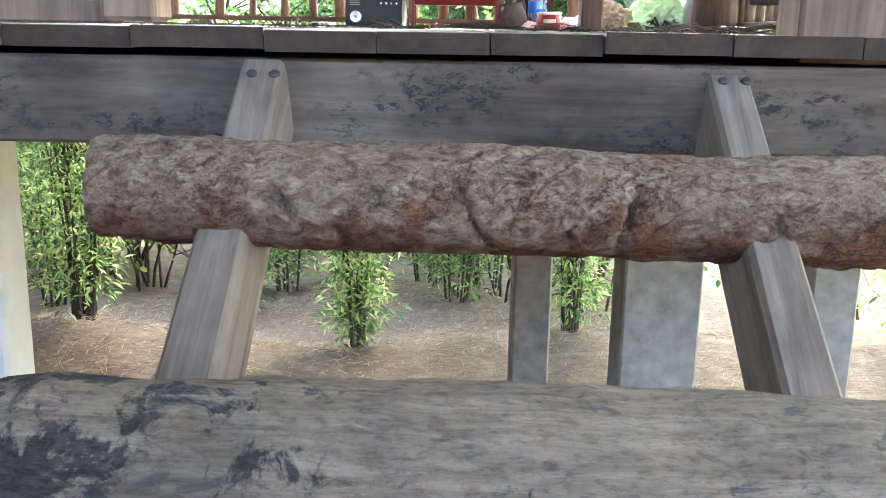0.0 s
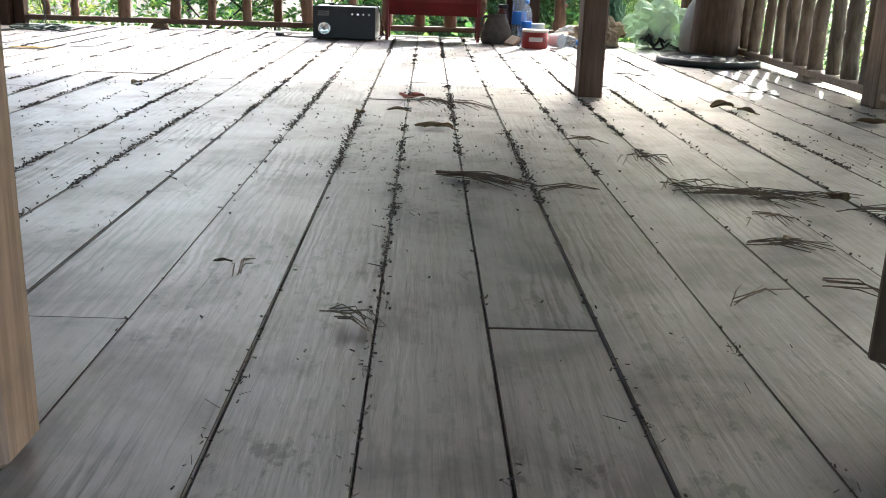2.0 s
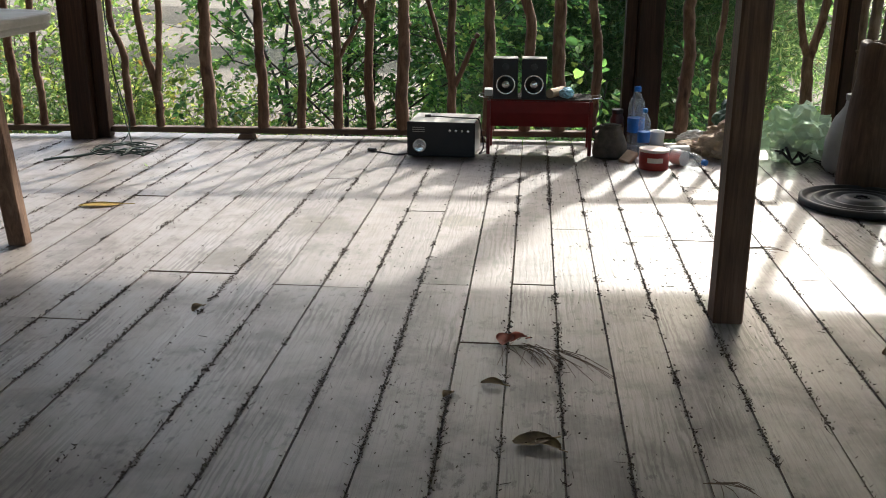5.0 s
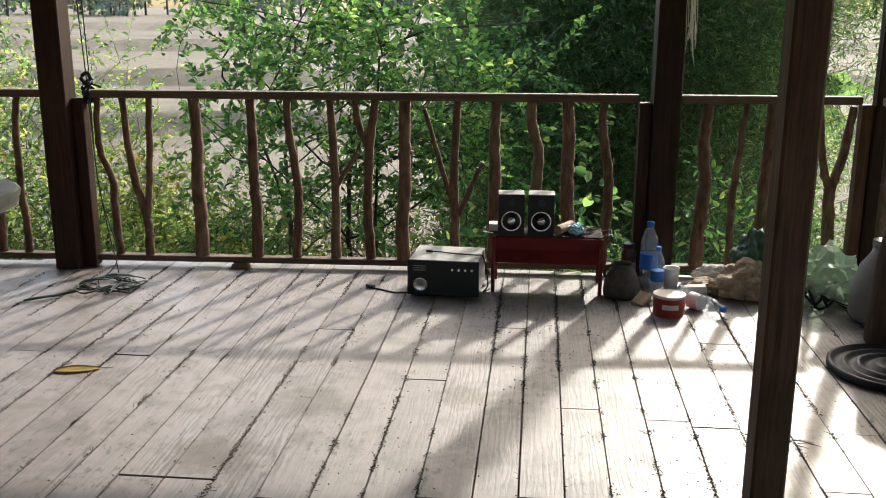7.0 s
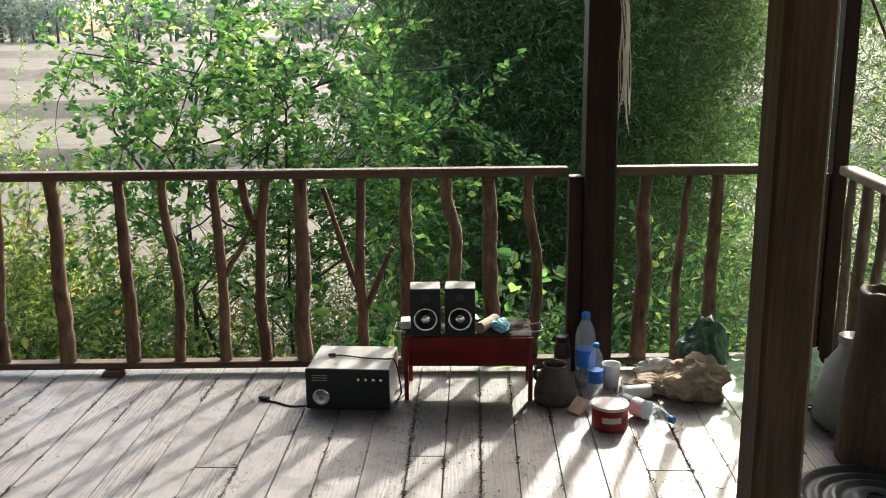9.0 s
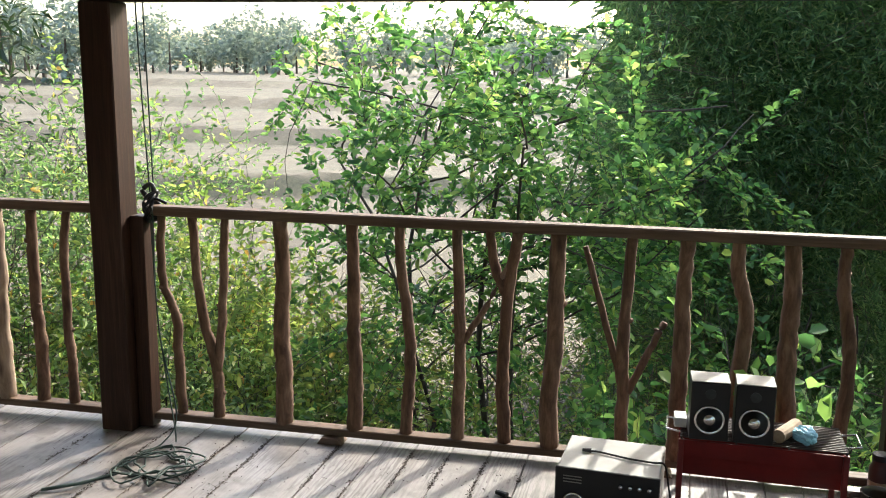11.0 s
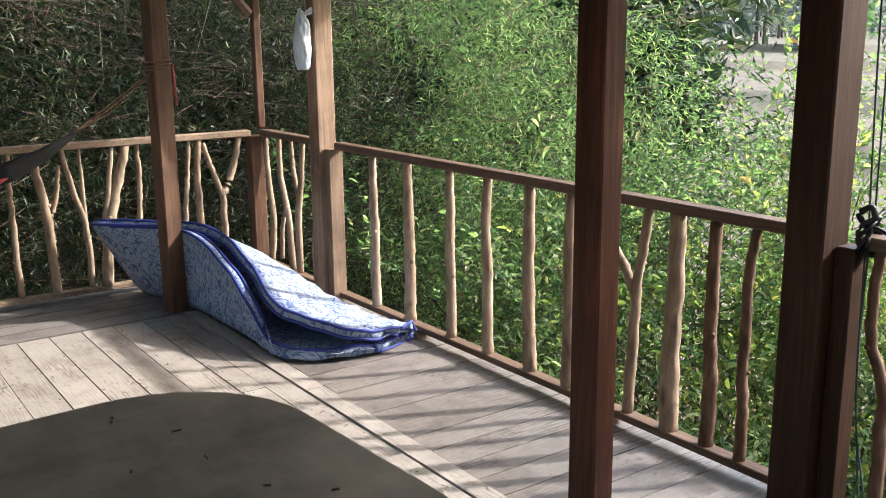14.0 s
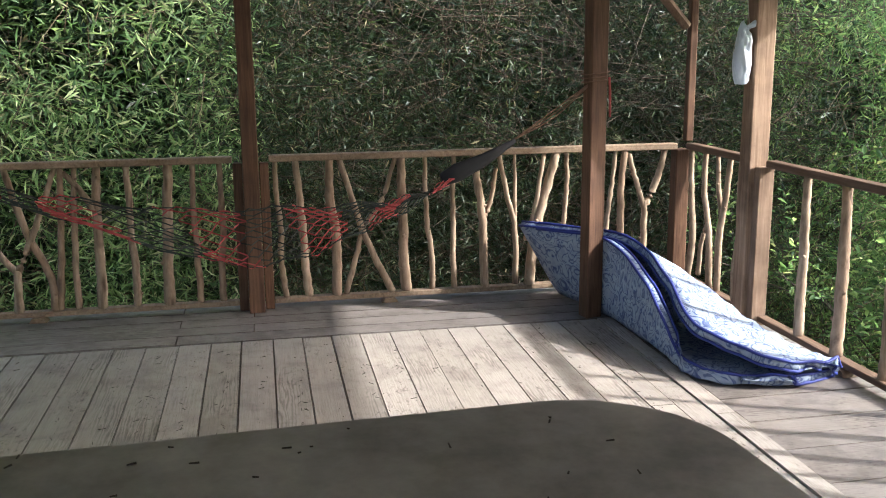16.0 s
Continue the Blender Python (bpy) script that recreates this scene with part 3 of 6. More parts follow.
# ---- the ground ----
def ground_z(x, y):
    """Height of the ground: level before the stair, falling under the deck to the fields, which rise in low steps."""
    x, y = np.asarray(x, float), np.asarray(y, float)
    z = -1.5 - 0.75 * np.clip((y - 1.0) / 7.5, 0, 1)
    near = np.exp(-((y - 4) / 9.0) ** 2)
    z += near * 0.05 * (np.sin(x * 2.3 + 1.1 * y) + np.sin(1.7 * y - x * 0.9 + 2))
    z += 0.22 * np.exp(-((y - 5.2 - 0.15 * np.sin(x * 1.5)) / 0.55) ** 2)      # litter ridge under the deck
    for yy, h in ((27.0, 0.4), (40.0, 0.45), (62.0, 0.5), (95.0, 0.6)):
        edge = yy + 1.6 * np.sin(x * 0.11 + yy) + 0.5 * np.sin(x * 0.6)
        z += h * np.clip((y - edge) / 0.5, 0, 1)
        z += 0.2 * np.exp(-((y - edge - 0.9) / 0.5) ** 2)
    return z


def build_ground():
    def axis(lo, hi, fine_lo, fine_hi, step):
        out = [fine_lo]
        while out[-1] < fine_hi:
            out.append(out[-1] + step)
        s = step
        while out[-1] < hi:
            s *= 1.03
            out.append(out[-1] + s)
        s = step
        while out[0] > lo:
            s *= 1.3
            out.insert(0, out[0] - s)
        return np.array(out)
    xs = np.concatenate([-axis(-9, 900, -9, 9, 0.35)[::-1][:-1], axis(-9, 900, -9, 9, 0.35)])
    xs = np.unique(np.round(xs, 3))
    ys = axis(-900, 1500, -4, 16, 0.3)
    X, Y = np.meshgrid(xs, ys, indexing="ij")
    V = np.stack([X, Y, ground_z(X, Y)], -1).reshape(-1, 3)
    ny = len(ys)
    i, j = np.meshgrid(np.arange(len(xs) - 1), np.arange(ny - 1), indexing="ij")
    a = (i * ny + j).ravel()
    F = np.stack([a, a + ny, a + ny + 1, a + 1], 1)
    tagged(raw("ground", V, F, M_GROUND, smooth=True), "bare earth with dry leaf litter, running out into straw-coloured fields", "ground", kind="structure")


build_ground()

# ---- deck frame, posts and roof ----
floor = tagged(part("floor", box(-6.25, 1.95, 1.22, 6.26, -0.045, -0.034), M_FASCIA), "old wooden deck of grey worn boards on posts", "floor", kind="structure")
SKEW = math.atan(0.035)
# seams of the deck boards, across from the stair's middle
SEAMS = [-2.6, -2.46, -2.32, -2.18, -2.04, -1.89, -1.75, -1.61, -1.47, -1.32, -1.18, -1.04, -0.895, -0.75, -0.605, -0.46, -0.313, -0.16, -0.034, 0.094, 0.223, 0.366, 0.51, 0.66, 0.81, 0.94, 1.09, 1.235, 1.38, 1.52, 1.66, 1.79]


def deck_beams():
    for y in (1.2, 3.6, 6.1):
        ob = part("beam", box(-6.2, 1.85, y, y + 0.07, -0.13, -0.047, 0.004), M_FASCIA, floor)


deck_beams()
fascia = tagged(part("fascia_board", box(-2.6, 1.7, -0.025, 0.025, -0.137, -0.034, 0.004), M_FASCIA), "grey weathered fascia board under the deck edge, stained black", "fascia", kind="structure")
fascia.matrix_world = pose(0.1, 1.168, 0, 0, 0, -math.degrees(SKEW) - 0.6)


def post(x0, x1, y0, y1, z0, z1, mat=M_POST, label="dark brown square timber post", rz=0.0, lean=0.0):
    cx, cy = (x0 + x1) / 2, (y0 + y1) / 2
    bm = box(x0 - cx, x1 - cx, y0 - cy, y1 - cy, z0, z1, 0.006)
    ob = part("post", bm, mat)
    ob.matrix_world = pose(cx, cy, 0, 0, lean, rz)
    return tagged(ob, label, "post", "roof posts", "structure")


def low(x, y):
    return float(ground_z(x, y)) - 0.1


def roof_z(y):
    return float(np.interp(y, [1.0, 2.2, 6.3], [2.9, 3.3, 1.85]))


post_a = post(0.604, 0.684, 3.62, 3.70, -0.03, roof_z(3.7), M_POST_RED, "slim dark square post standing in the open deck")
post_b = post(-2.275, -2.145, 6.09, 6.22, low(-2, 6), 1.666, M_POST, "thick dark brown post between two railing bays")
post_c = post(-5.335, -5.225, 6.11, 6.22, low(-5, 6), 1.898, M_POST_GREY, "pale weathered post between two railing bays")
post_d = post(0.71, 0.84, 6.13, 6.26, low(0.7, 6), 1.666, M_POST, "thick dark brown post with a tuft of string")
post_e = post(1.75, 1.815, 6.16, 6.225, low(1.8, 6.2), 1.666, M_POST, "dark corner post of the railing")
post_j = post(-2.61, -2.51, 5.55, 5.65, low(-2.5, 5.6), 2.42, M_POST_DEEP, "dark reddish square post with split grain at its foot", 8)
post_h = post(-5.61, -5.52, 5.32, 5.42, low(-5.5, 5.4), 2.485, M_POST_RED, "red brown post with a hammock rope tied round it", 12)
post_i = post(-6.1, -6.02, 3.475, 3.565, low(-6, 3.5), 3.02, M_POST_RED, "dark brown post at the railing")
post_nw = post(-6.21, -6.12, 6.11, 6.2, low(-6.1, 6.2), 0.86, M_POST_RED, "corner post of the railing")
post_thin = post(-6.24, -6.19, 6.2, 6.25, 0.9, 1.898, M_POST_RED, "thin brown post rising from the railing corner")
post_fl = post(-0.364, -0.297, 1.202, 1.27, 0.004, 3.0, M_POST_GREY, "pale grey post beside the stair head", -3)
post_fr = post(0.4655, 0.6505, 1.1225, 1.3015, -0.03, 3.0, M_POST_GREY, "pale thick post beside the stair head", -12)
post_fc = post(-0.42, -0.378, 1.272, 1.3, 0.066, 3.0, M_POST_GREY, "grey brown jamb behind the slim post")
for z0, z1, y0 in ((0.001, 0.031, 1.236), (0.033, 0.064, 1.244)):
    tagged(part("front_board", box(-2.4, -0.368, y0, 1.3, z0, z1, 0.003), M_POST_GREY), "grey horizontal board along the deck edge", "board", kind="structure")


def gate():
    """Only the hinge stile and its rails can be made out; the leaf stands open behind the thick post."""
    t = thing("gate", "open wooden gate leaf hinged on the thick stair post", "gate", (0.46, 1.36, 0.0), -49)
    part("stile", box(0.0, 0.045, 0.0, 0.035, 0.04, 0.95, 0.003), M_GATE, t, "brown sawn stile")
    for z0 in (0.12, 0.8):
        part("gate_rail", box(0.002, 0.042, 0.036, 0.3, z0, z0 + 0.07, 0.003), M_GATE, t)
    hinge = part("hinge", box(0.006, 0.044, -0.0035, -0.0005, 0.225, 0.42, 0.001), M_BRACKET, t, "grey galvanised steel hinge")
    part("knuckle", tube([(0.049, -0.005, 0.225), (0.049, -0.005, 0.42)], 0.0055, 8), M_BRACKET, hinge, smooth=True)
    part("leaf_plate", box(0.052, 0.072, -0.0075, -0.0045, 0.225, 0.42, 0.001), M_BRACKET, hinge)
    for hx, hz in ((0.015, 0.25), (0.032, 0.29), (0.015, 0.33), (0.032, 0.37), (0.015, 0.4), (0.062, 0.26), (0.062, 0.32), (0.062, 0.38)):
        b = part("screw", lathe([(0.0035, 0), (0.0035, 0.001), (0.002, 0.0018)], 8), M_RUST, hinge)
        b.matrix_local = pose(hx, -0.0036 if hx < 0.05 else -0.0076, hz, 90, 0, 0)


gate()

# half posts that carry the rail ends
for n, (x0, x1, y0, y1, mt) in enumerate(((-2.143, -2.085, 6.15, 6.225, M_POST), (-5.223, -5.165, 6.14, 6.225, M_POST_GREY), (0.65, 0.708, 6.16, 6.235, M_POST), (1.692, 1.745, 6.17, 6.235, M_POST_RED))):
    h = tagged(part("half_post", box(x0, x1, y0, y1, 0.0, 0.862, 0.004), mt), "short square post carrying the rail end", "post", "half posts", "structure")
for y0, y1 in ((3.42, 3.472), (3.568, 3.62)):
    tagged(part("half_post", box(-6.14, -6.09, y0, y1, 0.0, 0.862, 0.004), M_POST_RED), "short square post carrying the rail end", "post", "half posts", "structure")

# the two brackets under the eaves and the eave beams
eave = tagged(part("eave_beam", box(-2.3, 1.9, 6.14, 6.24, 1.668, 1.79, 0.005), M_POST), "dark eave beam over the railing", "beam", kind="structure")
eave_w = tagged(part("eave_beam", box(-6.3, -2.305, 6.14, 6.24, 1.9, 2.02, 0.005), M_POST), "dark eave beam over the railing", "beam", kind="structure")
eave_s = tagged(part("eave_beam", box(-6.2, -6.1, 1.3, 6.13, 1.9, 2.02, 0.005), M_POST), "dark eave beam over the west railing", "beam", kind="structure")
brace = tagged(part("brace", tube([(-6.2, 6.18, 1.6), (-6.17, 5.9, 1.895)], 0.03, 6), M_POST_GREY), "diagonal timber brace under the eave", "brace", kind="structure")


def build_roof(x0, x1, pts, label):
    bm = bmesh.new()
    rows = []
    for y, z in pts:
        rows.append([bm.verts.new((x, y, zz)) for zz in (z, z + 0.06) for x in (x0, x1)])
    for r0, r1 in zip(rows, rows[1:]):
        bm.faces.new((r0[0], r0[1], r1[1], r1[0]))
        bm.faces.new((r0[2], r1[2], r1[3], r0[3]))
        bm.faces.new((r0[0], r1[0], r1[2], r0[2]))
        bm.faces.new((r0[1], r0[3], r1[3], r1[1]))
    for r in (rows[0], rows[-1]):
        bm.faces.new((r[0], r[2], r[3], r[1]))
    bmesh.ops.recalc_face_normals(bm, faces=bm.faces)
    tagged(part("roof", bm, M_ROOF), label, "roof", kind="structure")


# Roof stays out of view; its south and east reach is added shade.
build_roof(-2.3, 3.3, [(6.3, 1.795), (2.2, 3.32), (-2.2, 1.75)], "low sloping roof over the deck, out of view, extended to shade the stair")
# Overhang and south end are placed for the shadow they cast on the boards.
build_roof(-6.35, -2.302, [(6.9, 2.05), (2.2, 3.42), (-2.2, 1.85)], "sloping roof over the west end of the deck, out of view, overhang set for its shadow")

# Unseen wall, added to cut low sky and ground light at the stair.
tagged(part("wall_south", box(-6.35, 3.3, -2.32, -2.22, -1.75, 1.0, 0.004), M_FASCIA), "unseen plain timber wall added to keep light off the stair", "wall", kind="structure")

# ---- railings ----
RB0, RB1, RT0, RT1 = 0.028, 0.058, 0.862, 0.9


def rail_run(label, a, b, mat, width=0.065):
    """Top and bottom rail from a to b (x, y), with blocks under the bottom rail. Returns the thing."""
    a, b = Vector((*a, 0)), Vector((*b, 0))
    L = (b - a).length
    rz = math.degrees(math.atan2(b.y - a.y, b.x - a.x))
    t = thing("railing", label, "railing", tuple(a), rz, "deck railings", "structure")
    part("top_rail", box(0, L, -width / 2, width / 2, RT0, RT1, 0.005), mat, t)
    part("bottom_rail", box(0, L, -0.03, 0.03, RB0, RB1, 0.004), mat, t)
    n = max(1, round(L / 0.95) - 1)
    for k in range(n):
        s = L * (k + 0.6) / (n + 0.2)
        bm = box(s - 0.05, s + 0.05, -0.055, 0.02, 0.0, RB0 - 0.001)
        for v in bm.verts:
            if v.co.z > 0.01:
                v.co.x = s + (v.co.x - s) * 0.62
        part("block", bm, mat, t)
    return t


rng_s = random.Random(5)


def stick(rail, pts, r, mat, forks=(), knots=True):
    """A branch used as baluster: pts (along the rail, height); forks: further limbs, each a list of such points with its radius."""
    bms = []
    for path, rad in [(pts, r)] + [(f[:-1], f[-1]) for f in forks]:
        p3 = [(s, rng_s.uniform(-0.006, 0.006), z) for s, z in path]
        sm = smooth_path(p3, 6)
        n = len(sm)
        for q in sm[1:-1]:
            q.x += rng_s.uniform(-0.0035, 0.0035)
        radii = [rad * (1.12 - 0.26 * k / (n - 1)) * rng_s.uniform(0.93, 1.07) for k in range(n)]
        bms.append(tube(sm, radii, 9))
        if knots:
            for _ in range(rng_s.randint(1, 2)):
                q = sm[rng_s.randint(2, n - 3)]
                a = rng_s.uniform(0, 6.28)
                d = Vector((math.cos(a), math.sin(a), 0.35))
                bms.append(tube([q, q + d * rad * 1.0, q + d * rad * 1.35], [rad * 0.62, rad * 0.45, rad * 0.22], 6))
    return part("baluster", hull_join(bms), mat, rail, smooth=True)


def wander(s0, s1, bend=0.02, n=4):
    """A slightly crooked way from the bottom rail to the top rail."""
    out = []
    for k in range(n + 1):
        f = k / n
        s = s0 + (s1 - s0) * f + (rng_s.uniform(-bend, bend) if 0 < k < n else 0)
        out.append((s, RB1 - 0.004 + (RT0 + 0.004 - RB1) * f))
    return out


LAB = "wooden railing with crooked branch balusters"
# north side, between the thick posts B and D
X0 = -2.083
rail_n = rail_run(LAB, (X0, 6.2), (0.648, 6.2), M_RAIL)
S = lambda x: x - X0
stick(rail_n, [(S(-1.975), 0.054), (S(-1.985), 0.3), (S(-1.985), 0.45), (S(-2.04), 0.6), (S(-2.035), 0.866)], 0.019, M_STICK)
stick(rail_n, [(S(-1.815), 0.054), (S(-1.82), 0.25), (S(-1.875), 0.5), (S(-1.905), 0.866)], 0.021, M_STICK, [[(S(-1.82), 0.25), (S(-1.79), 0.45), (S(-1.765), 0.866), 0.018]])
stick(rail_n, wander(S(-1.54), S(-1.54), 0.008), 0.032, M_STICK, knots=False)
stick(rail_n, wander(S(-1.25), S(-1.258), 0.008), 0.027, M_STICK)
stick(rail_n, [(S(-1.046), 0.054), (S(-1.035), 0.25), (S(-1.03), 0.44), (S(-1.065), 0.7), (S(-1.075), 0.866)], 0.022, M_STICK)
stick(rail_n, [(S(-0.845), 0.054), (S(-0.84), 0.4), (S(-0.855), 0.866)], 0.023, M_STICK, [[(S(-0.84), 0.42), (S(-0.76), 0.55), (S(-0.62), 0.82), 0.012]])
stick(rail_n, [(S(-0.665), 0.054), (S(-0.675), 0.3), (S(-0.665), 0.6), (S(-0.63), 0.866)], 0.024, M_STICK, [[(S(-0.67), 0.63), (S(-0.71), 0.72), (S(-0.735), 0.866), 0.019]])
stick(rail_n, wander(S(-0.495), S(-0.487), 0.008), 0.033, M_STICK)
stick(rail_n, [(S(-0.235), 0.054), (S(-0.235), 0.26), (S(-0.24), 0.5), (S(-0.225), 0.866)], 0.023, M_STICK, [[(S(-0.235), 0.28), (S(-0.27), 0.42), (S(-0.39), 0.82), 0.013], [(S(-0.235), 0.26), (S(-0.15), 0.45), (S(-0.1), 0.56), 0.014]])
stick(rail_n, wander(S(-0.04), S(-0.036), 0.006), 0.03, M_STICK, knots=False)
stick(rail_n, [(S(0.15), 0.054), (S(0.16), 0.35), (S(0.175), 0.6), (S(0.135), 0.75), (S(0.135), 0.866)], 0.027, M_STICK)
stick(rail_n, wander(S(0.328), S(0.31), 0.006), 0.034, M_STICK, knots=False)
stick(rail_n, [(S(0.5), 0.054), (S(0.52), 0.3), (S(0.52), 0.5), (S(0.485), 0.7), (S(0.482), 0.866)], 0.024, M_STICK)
# between D and the east corner
X0 = 0.845
rail_ne = rail_run(LAB, (0.845, 6.2), (1.69, 6.2), M_RAIL)
stick(rail_ne, wander(S(0.971), S(0.985), 0.015), 0.032, M_STICK)
stick(rail_ne, [(S(1.13), 0.054), (S(1.125), 0.4), (S(1.14), 0.6), (S(1.16), 0.866)], 0.018, M_STICK)
stick(rail_ne, wander(S(1.287), S(1.28), 0.012), 0.03, M_STICK)
stick(rail_ne, [(S(1.6), 0.054), (S(1.595), 0.3), (S(1.585), 0.46)], 0.03, M_STICK, [[(S(1.59), 0.45), (S(1.55), 0.55), (S(1.5), 0.866), 0.02], [(S(1.59), 0.45), (S(1.63), 0.6), (S(1.66), 0.85), 0.022]])
# between B and C
X0 = -5.16
rail_nw = rail_run(LAB, (-5.16, 6.2), (-2.278, 6.2), M_RAIL)
stick(rail_nw, [(S(-2.464), 0.054), (S(-2.455), 0.2), (S(-2.475), 0.4), (S(-2.465), 0.7), (S(-2.445), 0.866)], 0.019, M_STICK)
stick(rail_nw, wander(S(-2.608), S(-2.607), 0.01), 0.024, M_STICK)
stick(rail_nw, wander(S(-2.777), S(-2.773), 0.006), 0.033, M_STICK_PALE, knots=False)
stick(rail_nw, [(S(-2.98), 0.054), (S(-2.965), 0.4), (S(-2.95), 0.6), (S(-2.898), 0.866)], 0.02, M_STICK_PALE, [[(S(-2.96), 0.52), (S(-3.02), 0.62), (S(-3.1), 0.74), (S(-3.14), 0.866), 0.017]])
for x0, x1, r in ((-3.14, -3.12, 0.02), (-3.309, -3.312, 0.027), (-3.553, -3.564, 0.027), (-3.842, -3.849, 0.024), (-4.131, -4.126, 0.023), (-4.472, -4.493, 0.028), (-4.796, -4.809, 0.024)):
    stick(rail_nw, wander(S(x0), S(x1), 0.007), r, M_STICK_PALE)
# short bay between C and the west corner
X0 = -6.12
rail_c = rail_run(LAB, (-6.12, 6.2), (-5.34, 6.2), M_RAIL)
stick(rail_c, [(S(-6.08), 0.054), (S(-6.03), 0.35), (S(-6.08), 0.6), (S(-6.1), 0.866)], 0.02, M_STICK_PALE)
stick(rail_c, [(S(-5.79), 0.054), (S(-5.83), 0.4), (S(-5.9), 0.62), (S(-5.92), 0.866)], 0.019, M_STICK_PALE, [[(S(-5.95), 0.1), (S(-5.9), 0.32), (S(-5.83), 0.45), 0.014]])
stick(rail_c, [(S(-5.7), 0.054), (S(-5.68), 0.4), (S(-5.64), 0.6), (S(-5.6), 0.866)], 0.019, M_STICK_PALE, [[(S(-5.66), 0.5), (S(-5.72), 0.66), (S(-5.76), 0.866), 0.015]])
stick(rail_c, wander(S(-5.47), S(-5.48), 0.012), 0.016, M_STICK_PALE)
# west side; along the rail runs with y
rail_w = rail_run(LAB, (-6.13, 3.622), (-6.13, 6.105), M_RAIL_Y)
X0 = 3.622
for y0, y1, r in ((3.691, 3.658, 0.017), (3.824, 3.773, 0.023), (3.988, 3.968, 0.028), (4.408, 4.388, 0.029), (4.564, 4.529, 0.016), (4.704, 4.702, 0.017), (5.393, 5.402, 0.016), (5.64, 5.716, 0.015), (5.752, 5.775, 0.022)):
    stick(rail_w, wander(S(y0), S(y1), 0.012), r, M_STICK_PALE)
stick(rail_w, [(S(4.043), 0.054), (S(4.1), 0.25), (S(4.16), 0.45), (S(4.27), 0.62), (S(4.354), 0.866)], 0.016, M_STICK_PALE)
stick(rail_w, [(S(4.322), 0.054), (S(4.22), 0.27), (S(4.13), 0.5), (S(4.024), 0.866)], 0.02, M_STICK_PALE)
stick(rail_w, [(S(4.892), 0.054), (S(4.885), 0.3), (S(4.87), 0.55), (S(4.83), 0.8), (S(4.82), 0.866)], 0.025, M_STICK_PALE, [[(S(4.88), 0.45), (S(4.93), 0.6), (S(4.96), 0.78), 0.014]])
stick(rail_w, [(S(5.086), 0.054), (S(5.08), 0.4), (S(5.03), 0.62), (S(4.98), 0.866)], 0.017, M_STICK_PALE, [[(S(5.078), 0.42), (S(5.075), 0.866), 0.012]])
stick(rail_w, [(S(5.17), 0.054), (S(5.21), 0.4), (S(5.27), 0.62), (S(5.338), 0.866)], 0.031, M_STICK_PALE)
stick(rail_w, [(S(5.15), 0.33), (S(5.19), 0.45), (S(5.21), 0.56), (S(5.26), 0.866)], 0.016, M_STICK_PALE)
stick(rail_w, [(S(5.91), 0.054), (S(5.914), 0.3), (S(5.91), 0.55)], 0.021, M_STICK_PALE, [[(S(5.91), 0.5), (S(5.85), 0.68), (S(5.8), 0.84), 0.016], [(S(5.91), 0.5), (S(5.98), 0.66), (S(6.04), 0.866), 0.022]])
rail_w2 = rail_run(LAB, (-6.13, 1.2), (-6.13, 3.418), M_RAIL_Y)
X0 = 1.2
for y0, y1, r in ((1.35, 1.36, 0.02), (1.55, 1.5, 0.022), (1.75, 1.8, 0.02), (1.98, 1.95, 0.024), (2.524, 2.562, 0.018), (2.847, 2.836, 0.021), (3.026, 3.064, 0.03), (3.201, 3.196, 0.018), (3.33, 3.345, 0.019)):
    stick(rail_w2, wander(S(y0), S(y1), 0.012), r, M_STICK_PALE)
stick(rail_w2, [(S(2.206), 0.054), (S(2.22), 0.3)], 0.024, M_STICK_PALE, [[(S(2.22), 0.28), (S(2.12), 0.42), (S(2.05), 0.75), 0.018], [(S(2.22), 0.28), (S(2.32), 0.5), (S(2.4), 0.7), (S(2.46), 0.866), 0.018]])
stick(rail_w2, [(S(2.402), 0.054), (S(2.39), 0.25), (S(2.28), 0.52), (S(2.198), 0.866)], 0.022, M_STICK_PALE)
stick(rail_w2, [(S(2.426), 0.054), (S(2.46), 0.4), (S(2.49), 0.866)], 0.02, M_STICK_PALE)
stick(rail_w2, [(S(2.656), 0.054), (S(2.66), 0.4), (S(2.665), 0.66), (S(2.68), 0.866)], 0.027, M_STICK_PALE, [[(S(2.66), 0.62), (S(2.58), 0.74), (S(2.5), 0.84), 0.018]])
# east side
EX0, EX1 = (1.6, 3.62), (1.8, 6.14)
rail_e = rail_run("wooden railing with thick closely set branch balusters", EX0, EX1, M_RAIL_Y)
s_at = 0.09
while s_at < 2.46:
    stick(rail_e, wander(s_at, s_at + rng_s.uniform(-0.02, 0.04), 0.012), rng_s.uniform(0.02, 0.029), M_STICK_EAST)
    s_at += rng_s.uniform(0.155, 0.185)
tagged(part("half_post", box(1.55, 1.64, 3.52, 3.615, 0.0, 0.95, 0.004), M_POST_GREY), "square post between two bays of the east railing", "post", kind="structure")
rail_e2 = rail_run("wooden railing with thick closely set branch balusters", (1.42, 1.35), (1.59, 3.51), M_RAIL_Y)
s_at = 0.1
while s_at < 2.1:
    stick(rail_e2, wander(s_at, s_at + rng_s.uniform(-0.02, 0.04), 0.012), rng_s.uniform(0.02, 0.029), M_STICK_EAST)
    s_at += rng_s.uniform(0.155, 0.19)
# front side beside the stair
rail_f = rail_run("front railing of grey boards beside the stair", (-2.4, 1.34), (-0.412, 1.27), M_POST_GREY)
for s0 in (0.2, 0.48, 0.75, 1.0, 1.3, 1.58, 1.8):
    stick(rail_f, wander(s0, s0 + 0.01, 0.01), 0.024, M_STICK_PALE)

